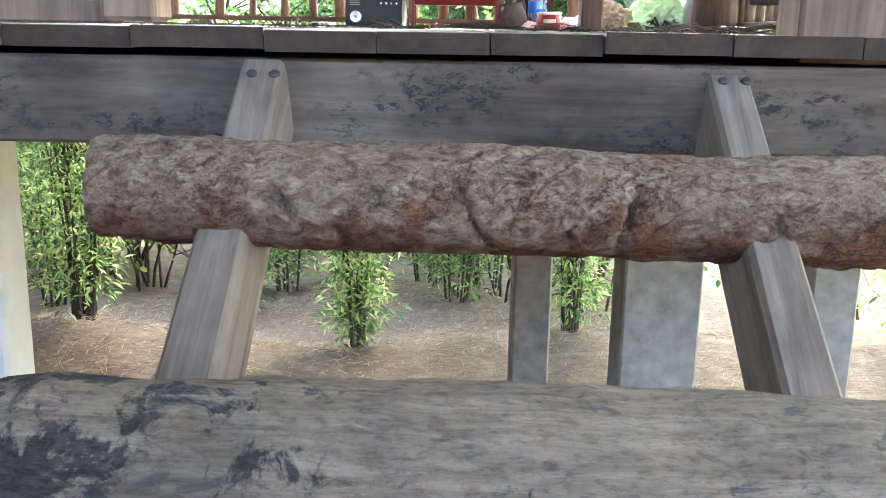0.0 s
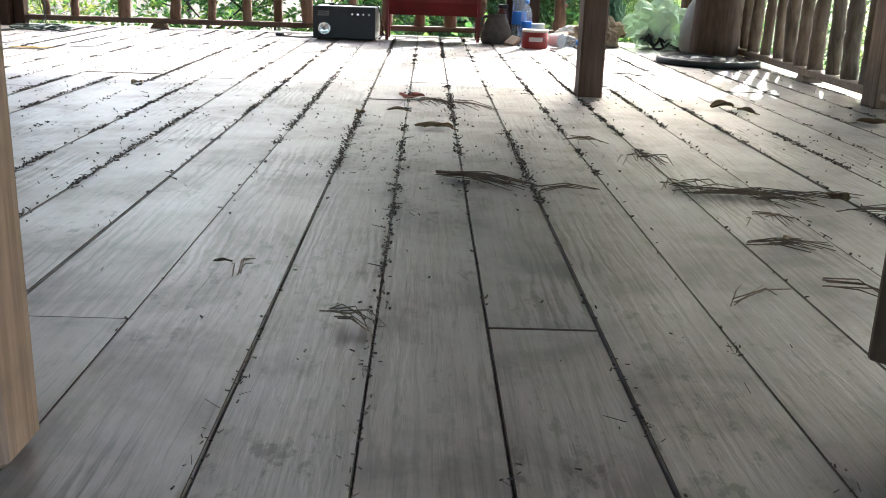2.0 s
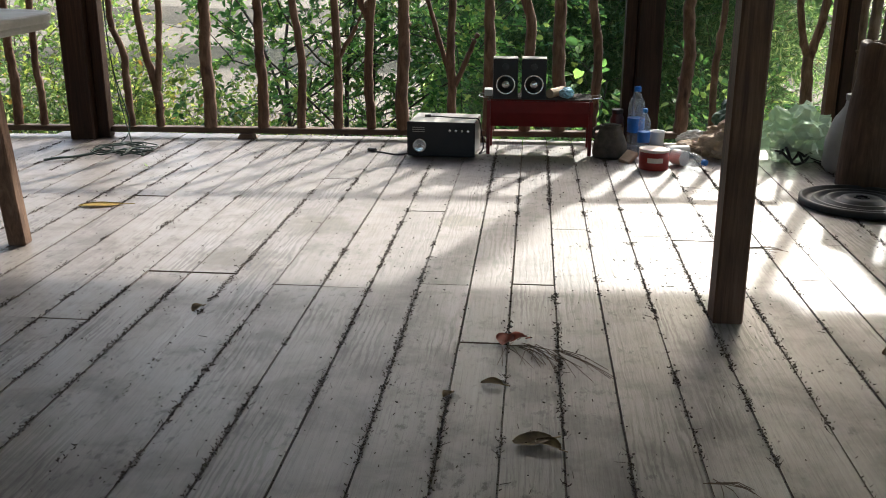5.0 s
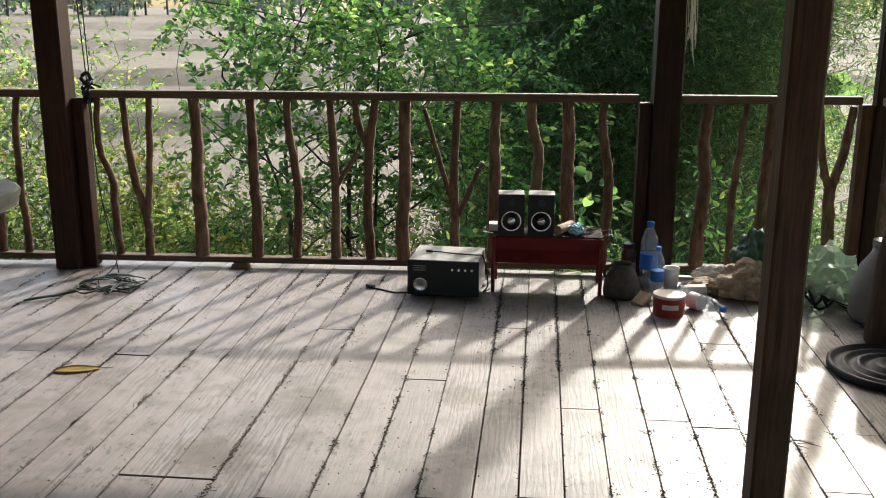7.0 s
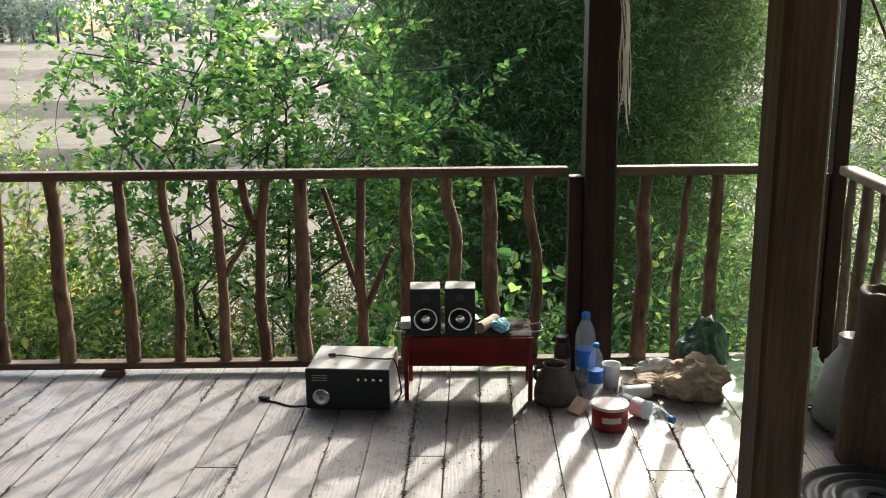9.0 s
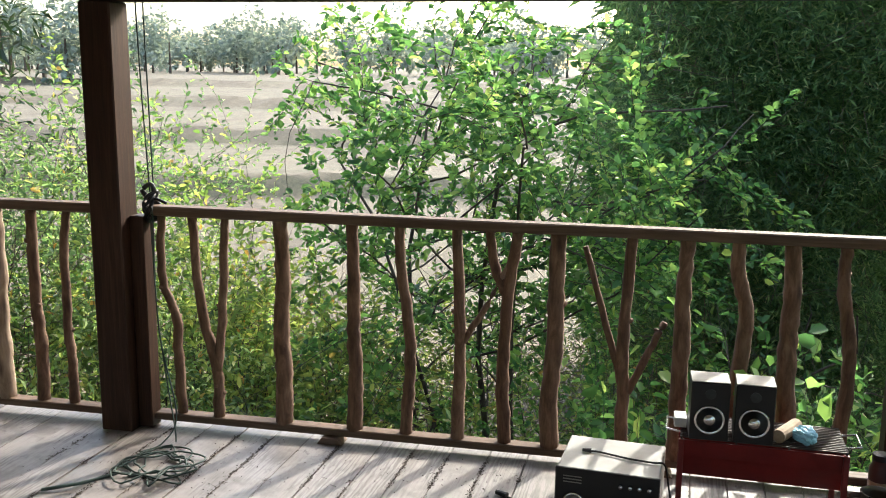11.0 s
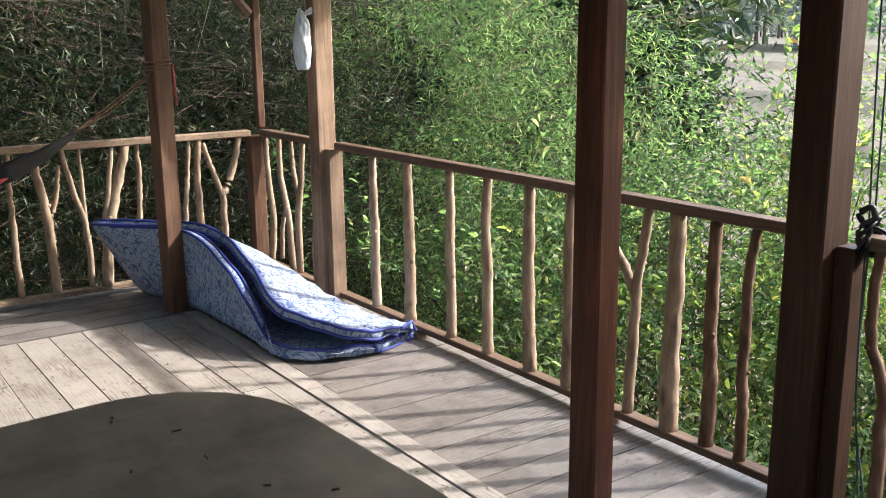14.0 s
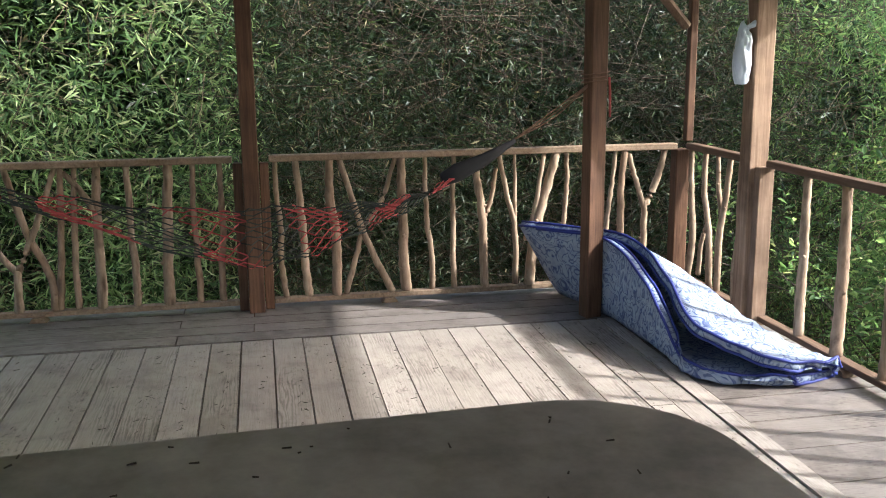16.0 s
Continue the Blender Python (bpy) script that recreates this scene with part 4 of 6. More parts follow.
# ---- stair ----
def stringer(x, label):
    a, b = Vector((x, 1.148, -0.032)), Vector((x - 0.09, -0.86, -1.46))
    d = (b - a).normalized()
    L = (b - a).length
    bm = box(-0.032, 0.032, 0, L, -0.08, 0.0, 0.006)
    for v in bm.verts:                       # rounded head
        if v.co.y < 0.02 and v.co.z > -0.02:
            v.co.x *= 0.75
    ob = part("stringer", bm, M_STRINGER, stair, label)
    q = d.to_track_quat("Y", "Z").to_matrix().to_4x4()
    ob.matrix_local = Matrix.Translation(a) @ q
    for dx in (-0.014, 0.012):
        bo = part("bolt", lathe([(0.0062, 0), (0.0062, 0.002), (0.004, 0.004)], 10), M_RUST, ob)
        bo.matrix_local = pose(dx - 0.004, 0.033, 0.0)
    return ob


stair = thing("stair", "open stair of rough half-round logs laid on two sloping timber stringers", "stair", kind="structure")
stringer(-0.164, "pale grey sawn stringer")
stringer(0.369, "pale grey sawn stringer")


def log_tread(y, z, r, x0, x1, mat, label, seed, rough=0.05, splits=()):
    """splits: cracks as (x, drift, lowest and highest angle), cut into the bark."""
    n, sides = (220, 72) if splits else (60, 36)
    noise_off = Vector((seed * 7.1, 3, 1))
    bm = bmesh.new()
    rings = []
    for i in range(n + 1):
        x = x0 + (x1 - x0) * i / n
        endr = 1 - 0.1 * max(0, 1 - i * 20 / n) - 0.1 * max(0, 1 - (n - i) * 20 / n)
        ring = []
        for k in range(sides):
            a = 2 * math.pi * k / sides
            w = noise.noise(Vector((x * 5, math.cos(a) * 1.2, math.sin(a) * 1.2)) + noise_off) * 0.12
            w += noise.noise(Vector((x * 22, math.cos(a) * 5, math.sin(a) * 5)) + noise_off) * rough
            w += noise.noise(Vector((x * 60, math.cos(a) * 14, math.sin(a) * 14)) + noise_off) * rough * 0.6
            if splits:
                w += 0.07 * (abs(noise.noise(Vector((x * 55, math.cos(a) * 4.5, math.sin(a) * 4.5)) + noise_off)) - 0.2)
            for xc, drift, a0, a1 in splits:
                if a0 < a < a1:
                    f = (a - a0) / (a1 - a0)
                    way = xc + drift * f + 0.006 * noise.noise(Vector((f * 7, xc * 9, 0)))
                    w -= 0.28 * math.sin(math.pi * f) ** 0.5 * math.exp(-((x - way) / 0.0035) ** 2)
            rr = r * endr * (1 + w)
            ring.append(bm.verts.new((x, math.cos(a) * rr, math.sin(a) * rr)))
        rings.append(ring)
    for r0, r1 in zip(rings, rings[1:]):
        for k in range(sides):
            bm.faces.new((r0[k], r1[k], r1[(k + 1) % sides], r0[(k + 1) % sides]))
    bm.faces.new(rings[0])
    bm.faces.new(rings[-1][::-1])
    bmesh.ops.recalc_face_normals(bm, faces=bm.faces)
    ob = part("log_tread", bm, mat, stair, label, smooth=True)
    ob.matrix_local = pose(0, y, z, 0, 1.2, -0.5)
    return ob


tread_1 = log_tread(0.972, -0.163, 0.054, -0.302, 0.66, M_LOG_BARK, "log with cracked red brown bark", 1, 0.06, ((0.05, 0.04, 2.7, 4.1), (-0.063, 0.012, 3.45, 4.3), (0.228, -0.02, 2.5, 3.9), (-0.12, 0.02, 2.9, 3.5), (0.16, 0.01, 3.4, 4.0), (0.36, 0.015, 3.0, 4.0), (-0.02, -0.01, 2.8, 3.3)))
tread_2 = log_tread(0.745, -0.358, 0.08, -0.325, 0.7, M_LOG_PALE, "barkless pale log with black charred patches", 2, 0.05)
for k in range(4):
    log_tread(0.46 - 0.29 * k, -0.592 - 0.205 * k, 0.06, -0.4, 0.62, (M_LOG_BARK, M_LOG_PALE)[k % 2], "rough log", 5 + k)

# ---- posts below the deck ----
# The white strip paints the sunlit edge of the dark post next to it.
for x0, x1, y0, y1, m, lab in ((0.305, 0.42, 2.8, 2.92, M_CONCRETE, "grey concrete post under the deck"), (0.55, 0.755, 2.4, 2.55, M_CONCRETE, "broad grey concrete post under the deck"), (-0.66, -0.6, 1.4, 1.5, M_SUNLIT_EDGE, "sunlit edge of the dark post under the deck, as a white strip"), (-1.0, -0.664, 1.42, 1.52, M_FASCIA, "dark face of the post under the deck"), (1.0, 1.12, 2.3, 2.42, M_CONCRETE, "grey concrete post under the deck"), (-3.2, -3.08, 2.8, 2.92, M_CONCRETE, "grey concrete post under the deck")):
    g = float(ground_z((x0 + x1) / 2, y0)) - 0.15
    tagged(part("stilt", box(x0, x1, y0, y1, g, -0.132 if y0 > 1.3 else -0.05, 0.006), m), lab, "post", "deck stilts", "structure")

# ---- plants ----
class Plant:
    """Collects limbs and leaves of one plant, then makes its meshes."""

    def __init__(self, seed):
        self.rng = np.random.default_rng(seed)
        self.seg, self.leaf_at, self.leaf_aim = [], [], []

    def limb(self, p, d, length, r0, depth, spread, up=0.15, steps=4, leaf_gap=0.0, kids=3):
        """A crooked limb that throws off smaller ones; the last ones carry leaves."""
        rng = self.rng
        p, d = np.array(p, float), np.array(d, float)
        d /= np.linalg.norm(d)
        pts = [p]
        for k in range(steps):
            d = d + rng.normal(size=3) * 0.16 + np.array([0, 0, up * 0.3])
            d /= np.linalg.norm(d)
            q = pts[-1] + d * length / steps
            self.seg.append((*pts[-1], *q, r0 * (1 - 0.6 * k / steps), r0 * (1 - 0.6 * (k + 1) / steps)))
            pts.append(q)
            if depth > 0 and k >= 1:
                for _ in range(kids):
                    if rng.random() < 0.85:
                        side = rng.normal(size=3)
                        side -= d * (side @ d)
                        side /= np.linalg.norm(side)
                        self.limb(q, d * (1 - spread) + side * spread * 1.3 + np.array([0, 0, up]), length * rng.uniform(0.45, 0.68), r0 * 0.36, depth - 1, spread, up, steps, leaf_gap, kids)
            if depth == 0 and leaf_gap:
                m = max(1, int(length / steps / leaf_gap))
                for j in range(m):
                    self.leaf_at.append(pts[-2] + (q - pts[-2]) * (j + rng.random()) / m)
                    self.leaf_aim.append(d)

    def sprays(self, centres, per, radius, aim=None):
        rng = self.rng
        c = np.repeat(centres, per, 0)
        off = rng.normal(size=c.shape) * radius
        self.leaf_at.extend(c + off)
        self.leaf_aim.extend(off / (np.linalg.norm(off, axis=1)[:, None] + 1e-6))

    def make(self, name, label, category, leaf_mat, length, width, bark_mat, oval=True, droop=0.2, flat=0.6, sides=5, kind="", bound=None):
        pts = np.array(self.leaf_at)
        if bound:
            mid, rad = np.array(bound[0]), np.array(bound[1])
            wob = np.array([1 + 0.25 * noise.noise(Vector(q) * 1.1) for q in pts])
            ok = (((pts - mid) / rad) ** 2).sum(1) < wob ** 2
            pts, self.leaf_aim = pts[ok], np.array(self.leaf_aim)[ok]
            self.seg = [s for s in self.seg if ((((np.array(s[3:6]) - mid) / rad) ** 2).sum() < 1 or s[5] < mid[2] - 0.4)]
        root = thing(name, label, category, kind=kind)
        if self.seg:
            v, f = thin_tubes(self.seg, sides)
            raw("branches" if kind else "trunk", v, f, bark_mat, root, True)
        v, f = (oval_leaves if oval else leaf_field)(pts, length, width, self.rng, droop, flat, np.array(self.leaf_aim))
        raw("leaves" if kind else "crown", v, f, leaf_mat, root, oval)
        return root


def oval_leaves(pts, length, width, rng, droop=0.2, flat=0.6, aim=None):
    """Broad oval leaves folded along the midrib: six points, two faces each."""
    n = len(pts)
    d = rng.normal(size=(n, 3)) * 0.75 + (aim if aim is not None else 0)
    d[:, 2] = d[:, 2] * flat - droop + 0.25
    d /= np.linalg.norm(d, axis=1)[:, None]
    up = rng.normal(size=(n, 3)) * 0.7 + np.array([0, 0, 1.0])
    side = np.cross(d, up)
    side /= np.linalg.norm(side, axis=1)[:, None] + 1e-9
    nor = np.cross(side, d)
    L = length * rng.uniform(0.55, 1.25, (n, 1))
    W = width * rng.uniform(0.75, 1.15, (n, 1)) * L / length
    st = pts + d * L * 0.12
    tip = pts + d * L * 1.1 - nor * L * 0.1
    lift = nor * W * 0.22
    q = [st, pts + d * L * 0.42 + side * W * 0.5 + lift, pts + d * L * 0.82 + side * W * 0.42 + lift, tip, pts + d * L * 0.82 - side * W * 0.42 + lift, pts + d * L * 0.42 - side * W * 0.5 + lift]
    v = np.stack(q, 1).reshape(-1, 3)
    b = np.arange(n)[:, None] * 6
    f = np.concatenate([b + np.array([[0, 1, 2, 3]]), b + np.array([[0, 3, 4, 5]])], 0)
    return v, f


def tree_by_deck():
    t = Plant(11)
    for bx, by, dx, dy, L, r in ((-1.28, 9.3, 0.06, 0.0, 3.3, 0.03), (-1.5, 9.2, -0.12, 0.02, 3.0, 0.026), (-1.2, 9.35, 0.22, -0.06, 2.8, 0.022), (-1.35, 9.25, -0.34, -0.05, 2.8, 0.022), (-1.3, 9.3, 0.4, 0.05, 2.7, 0.02)):
        z = float(ground_z(bx, by)) - 0.05
        t.limb((bx, by, z), (dx, dy, 1), L + 0.5, r, 2, 0.7, 0.06, 7, 0.02, 2)
    more = np.array(t.leaf_at)
    t.leaf_at.extend(more[::2] + t.rng.normal(size=more[::2].shape) * 0.03)
    t.leaf_aim.extend(t.leaf_aim[:len(more):2])
    t.make("tree", "slender broad-leaved tree with several stems growing close beyond the railing", "tree", M_LEAF_TREE, 0.066, 0.038, M_TRUNK, bound=((-1.1, 9.2, 0.35), (1.85, 1.4, 1.95)))


tree_by_deck()


def shrub(name, label, seed, at, height, spread, leaf_mat, length, width, oval=True, stems=5, gap=0.05, kids=2):
    s = Plant(seed)
    for k in range(stems):
        a = s.rng.uniform(0, 6.28)
        x, y = at[0] + math.cos(a) * spread * 0.3, at[1] + math.sin(a) * spread * 0.3
        s.limb((x, y, float(ground_z(x, y)) - 0.05), (math.cos(a) * 0.35, math.sin(a) * 0.35, 1), height * s.rng.uniform(0.7, 1.0), 0.014, 2, 0.6, 0.2, 5, gap, kids)
    return s.make(name, label, "shrub", leaf_mat, length, width, M_TRUNK, oval, sides=4)


# yellow-green shrubs beyond the railing
for k, (x, y, h, sp) in enumerate(((-5.2, 10.2, 2.7, 0.6), (-6.0, 9.6, 2.9, 0.7), (-6.2, 8.6, 2.4, 0.6), (-3.9, 8.3, 1.7, 0.7), (-2.9, 8.9, 1.6, 0.7), (-2.4, 8.1, 1.4, 0.6), (-3.2, 9.6, 1.9, 0.8), (-4.4, 9.8, 2.4, 0.8), (-4.8, 8.7, 2.0, 0.7))):
    shrub("shrub", ("tall green shrub with narrow leaves beyond the railing corner" if x < -4.6 else "tall yellow-green shrub with a few orange leaves beyond the railing"), 30 + k, (x, y), h, sp, M_LEAF_DEEP if x < -4.6 else M_LEAF_SHRUB, 0.058 if x < -4.6 else 0.066, 0.026 if x < -4.6 else 0.032, stems=7, gap=0.03)
for k, (x, y, h) in enumerate(((0.75, 7.3, 1.5), (0.98, 7.6, 1.9))):
    shrub("bush", "bush with broad bright green leaves beside the thick post", 60 + k, (x, y), h, 0.5, M_LEAF_TREE, 0.1, 0.055, stems=4, gap=0.06)
# low green growth right behind the railing
for k, (x, y, h) in enumerate(((-0.6, 8.4, 1.2), (-2.2, 7.9, 1.2), (0.4, 9.0, 1.1), (-3.6, 7.6, 1.4), (-4.6, 7.5, 1.4), (1.35, 7.4, 1.75), (1.9, 8.2, 1.8))):
    shrub("bush", ("low yellow-green bush below the railing" if x < -1.5 else "low green bush below the railing"), 50 + k, (x, y), h, 0.9, M_LEAF_SHRUB if x < -1.5 else M_LEAF_TREE, 0.07, 0.034, stems=5, gap=0.036)


def bamboo(name, label, seed, region, n_sprays, per, leaf_mat, length=0.12, width=0.016, culms=40, twigs=400, twig_mat=M_TWIG, spray_r=0.13, gaps=-0.22, soft_edge=False):
    """A thicket filling a box (x0, x1, y0, y1, height), denser to the inside, with its culms, dry twigs and narrow leaves."""
    b = Plant(seed)
    rng = b.rng
    x0, x1, y0, y1, h = region
    for _ in range(culms):
        x, y = rng.uniform(x0, x1), rng.uniform(y0, y1)
        z = float(ground_z(x, y)) - 0.05
        lean = rng.normal(size=2) * 0.18
        p = np.array([x, y, z])
        for k in range(5):
            q = p + np.array([lean[0] * (1 + k * 0.4), lean[1] * (1 + k * 0.4), 1.0]) * (h - z) / 5
            b.seg.append((*p, *q, 0.016 - 0.0022 * k, 0.0138 - 0.0022 * k))
            p = q
    for _ in range(twigs):
        p = np.array([rng.uniform(x0, x1), rng.uniform(y0, y1), rng.uniform(-2, h)])
        d = rng.normal(size=3) * np.array([1, 1, 0.7])
        q = p + d / np.linalg.norm(d) * rng.uniform(0.3, 1.0)
        b.seg.append((*p, *q, 0.0034, 0.0014))
    c = np.stack([rng.uniform(x0, x1, n_sprays), rng.uniform(y0, y1, n_sprays), rng.uniform(-2.1, h, n_sprays)], 1)
    keep = np.array([noise.noise(Vector(q) * (0.9 if gaps < -0.1 else 1.5) + Vector((seed, 0, 0))) > gaps for q in c])
    c = c[keep]
    c[:, 0] += [1.1 * noise.noise(Vector((seed * 3.7, q[1] * 0.9, q[2] * 0.9))) + 0.4 * noise.noise(Vector((seed, q[1] * 3, q[2] * 3))) for q in c] if soft_edge else 0
    c[:, 2] = np.maximum(c[:, 2], ground_z(c[:, 0], c[:, 1]) + 0.1)
    b.sprays(c, per, spray_r)
    r = thing(name, label, "bamboo", kind="stuff")
    v, f = thin_tubes(b.seg, 4)
    raw("culms", v, f, twig_mat, r)
    v, f = leaf_field(np.array(b.leaf_at), length, width, rng, 0.3, 0.6, np.array(b.leaf_aim) * 0.7)
    raw("leaves", v, f, leaf_mat, r)
    return r


def hedge(plant_root, seed, region, n, mat, length, width):
    """A deep layer of larger leaves inside a thicket, which closes it."""
    rng = np.random.default_rng(seed)
    x0, x1, y0, y1, h = region
    p = np.stack([rng.uniform(x0, x1, n), rng.uniform(y0, y1, n), rng.uniform(-2.2, h, n)], 1)
    if n < 12000:
        p[:, 0] += [1.3 * noise.noise(Vector((seed, q[1] * 0.5, q[2] * 0.8))) + 0.4 * noise.noise(Vector((seed, q[1], q[2] * 3))) for q in p]
    v, f = leaf_field(p, length, width, rng, 0.3, 0.6)
    raw("inner_leaves", v, f, mat, plant_root)


west = bamboo("bamboo_thicket", "dense dark bamboo thicket with many dry twigs", 3, (-9.3, -7.2, 3.4, 8.3, 2.8), 6000, 26, M_LEAF_SHADED, 0.085, 0.0115, gaps=-0.12, twigs=5200, culms=0, twig_mat=M_TWIG_BROWN)
# Sunlight on this end is put into its paler leaf material.
west_light = bamboo("bamboo_thicket", "sunlit pale green bamboo at the open end of the deck", 13, (-9.6, -7.3, -3.0, 3.5, 3.2), 7000, 15, M_LEAF_BAMBOO, 0.13, 0.018, twigs=1600, culms=0)
hedge(west_light, 123, (-10.6, -9.3, -5.0, 3.2, 4.5), 16000, M_LEAF_BAMBOO, 0.2, 0.04)
# Both dark layers rise above view to keep western sky light off the deck.
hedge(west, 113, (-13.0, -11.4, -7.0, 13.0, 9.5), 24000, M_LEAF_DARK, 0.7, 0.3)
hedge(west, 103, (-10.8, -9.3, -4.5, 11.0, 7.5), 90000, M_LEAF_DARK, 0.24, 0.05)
corner = bamboo("bamboo_thicket", "sunlit green bamboo beyond the railing corner", 4, (-9.0, -5.4, 7.7, 9.7, 2.9), 9500, 16, M_LEAF_DEEP, 0.085, 0.0115, gaps=0.06, twigs=900, culms=0)
# Dark leaf colour stands for the shade between the clumps in front.
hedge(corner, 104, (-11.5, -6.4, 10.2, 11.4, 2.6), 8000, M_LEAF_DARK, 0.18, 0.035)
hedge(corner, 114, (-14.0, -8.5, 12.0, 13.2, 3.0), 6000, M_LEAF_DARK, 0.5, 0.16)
deep = bamboo("bamboo_thicket", "deep dark bamboo thicket behind the tree", 6, (-0.4, 3.5, 10.8, 12.8, 3.1), 14000, 16, M_LEAF_DEEP, 0.11, 0.0155, twigs=1800, culms=0, twig_mat=M_TWIG, soft_edge=True)
hedge(deep, 106, (-0.6, 3.2, 12.8, 14.0, 4.4), 12500, M_LEAF_DEEP, 0.3, 0.07)
hedge(deep, 116, (-0.4, 4.0, 14.4, 15.4, 5.2), 4500, M_LEAF_DEEP, 0.7, 0.3)
pale = bamboo("bamboo_thicket", "pale green bamboo by the east corner", 7, (3.0, 5.6, 8.3, 10.4, 3.0), 5200, 14, M_LEAF_DEEP, 0.1, 0.013, twigs=700, culms=0)
east = bamboo("bamboo_thicket", "bamboo growth along the east side", 8, (2.6, 5.0, -1.0, 7.0, 3.4), 5200, 13, M_LEAF_BAMBOO, 0.13, 0.02, twigs=400, culms=20)


scrub = bamboo("undergrowth", "yellow-green scrub with dry stalks behind the tree", 17, (-4.2, 0.3, 9.9, 11.6, -0.7), 1700, 12, M_LEAF_SHRUB, 0.07, 0.028, culms=0, twigs=900)
tagged(scrub, "yellow-green scrub with dry stalks behind the tree", "scrub", kind="stuff")


def far_trees():
    rng = np.random.default_rng(21)
    pts, aim = [], []
    segs = []
    for k in range(190):
        x, y = rng.uniform(-230, 110), rng.uniform(150, 230)
        if k < 6:
            x, y = -62 + rng.normal() * 6, 95 + rng.normal() * 4
        h = rng.uniform(6, 11)
        z = float(ground_z(x, y))
        segs.append((x, y, z, x, y, z + h * 0.6, 0.25, 0.12))
        for _ in range(rng.integers(6, 11)):
            c = np.array([x, y, z + h * 0.6]) + rng.normal(size=3) * np.array([h * 0.28, h * 0.28, h * 0.2])
            o = rng.normal(size=(45, 3))
            o /= np.linalg.norm(o, axis=1)[:, None]
            pts.append(c + o * h * 0.2 * rng.uniform(0.7, 1.1, (45, 1)))
            aim.append(o)
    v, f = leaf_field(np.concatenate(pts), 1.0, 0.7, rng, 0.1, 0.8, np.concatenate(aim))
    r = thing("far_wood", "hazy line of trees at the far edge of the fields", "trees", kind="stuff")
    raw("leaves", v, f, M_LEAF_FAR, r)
    v, f = thin_tubes(segs, 5)
    raw("trunks", v, f, M_TRUNK, r)


far_trees()

# bushes seen under the deck and through the balusters
def dense_bush(seed, x, y, h, r, mat, label, length=0.07, width=0.02, n=130):
    b = Plant(seed)
    g = float(ground_z(x, y))
    for _ in range(9):
        a = b.rng.uniform(0, 6.28)
        p = np.array([x + math.cos(a) * r * 0.2, y + math.sin(a) * r * 0.2, g - 0.05])
        q = np.array([x + math.cos(a) * r * 0.8, y + math.sin(a) * r * 0.8, g + h * b.rng.uniform(0.7, 1.0)])
        m = (p + q) / 2 - np.array([math.cos(a), math.sin(a), 0]) * r * 0.15
        b.seg += [(*p, *m, 0.011, 0.008), (*m, *q, 0.008, 0.003)]
    t = b.rng.uniform(0.12, 1.0, n)
    a = b.rng.uniform(0, 6.28, n)
    rad = r * np.sqrt(b.rng.random(n)) * (0.45 + 0.55 * t)
    b.sprays(np.stack([x + np.cos(a) * rad, y + np.sin(a) * rad, g + h * t], 1), 16, 0.075)
    b.make("bush", label, "shrub", mat, length, width, M_TRUNK, False, 0.1, 0.9, 4)


for k, (x, y, h, r) in enumerate(((-1.95, 5.4, 1.45, 0.3), (-0.34, 5.4, 1.2, 0.17), (0.9, 5.3, 1.2, 0.2), (-2.7, 6.9, 1.4, 0.35), (-1.3, 6.9, 1.3, 0.4), (0.3, 7.0, 1.2, 0.4))):
    dense_bush(70 + k, x, y, h, r, M_LEAF_BAMBOO, "small dense bush beside the deck posts")
for k, (x, y, h, r) in enumerate(((-3.4, 7.4, 1.7, 0.5), (-1.1, 7.9, 1.6, 0.45), (0.1, 8.3, 1.5, 0.5), (-4.3, 7.2, 1.9, 0.5), (-2.8, 8.3, 1.8, 0.6), (-3.6, 8.8, 2.0, 0.6), (0.6, 7.9, 1.9, 0.5))):
    dense_bush(80 + k, x, y, h, r, M_LEAF_BAMBOO, "low green bush below the railing", 0.07, 0.026, 110)


# ---- things by the north railing ----
def crumple(radius, squash, seed, amount=0.35, sub=4, freq=2.2):
    """A crumpled lump resting on z = 0."""
    bm = bmesh.new()
    bmesh.ops.create_icosphere(bm, subdivisions=sub, radius=1.0)
    off = Vector((seed * 3.7, seed * 1.3, 0))
    for v in bm.verts:
        n = v.co.normalized()
        f = 1 + amount * noise.noise(n * freq + off) + amount * 0.6 * abs(noise.noise(n * freq * 2.6 + off)) + amount * 0.25 * noise.noise(n * freq * 7 + off)
        v.co = Vector((n.x * squash[0], n.y * squash[1], n.z * squash[2])) * f * radius
    zmin = min(v.co.z for v in bm.verts)
    flat = zmin + radius * squash[2] * 0.35
    for v in bm.verts:
        v.co.z = max(v.co.z, flat) - flat
    return bm


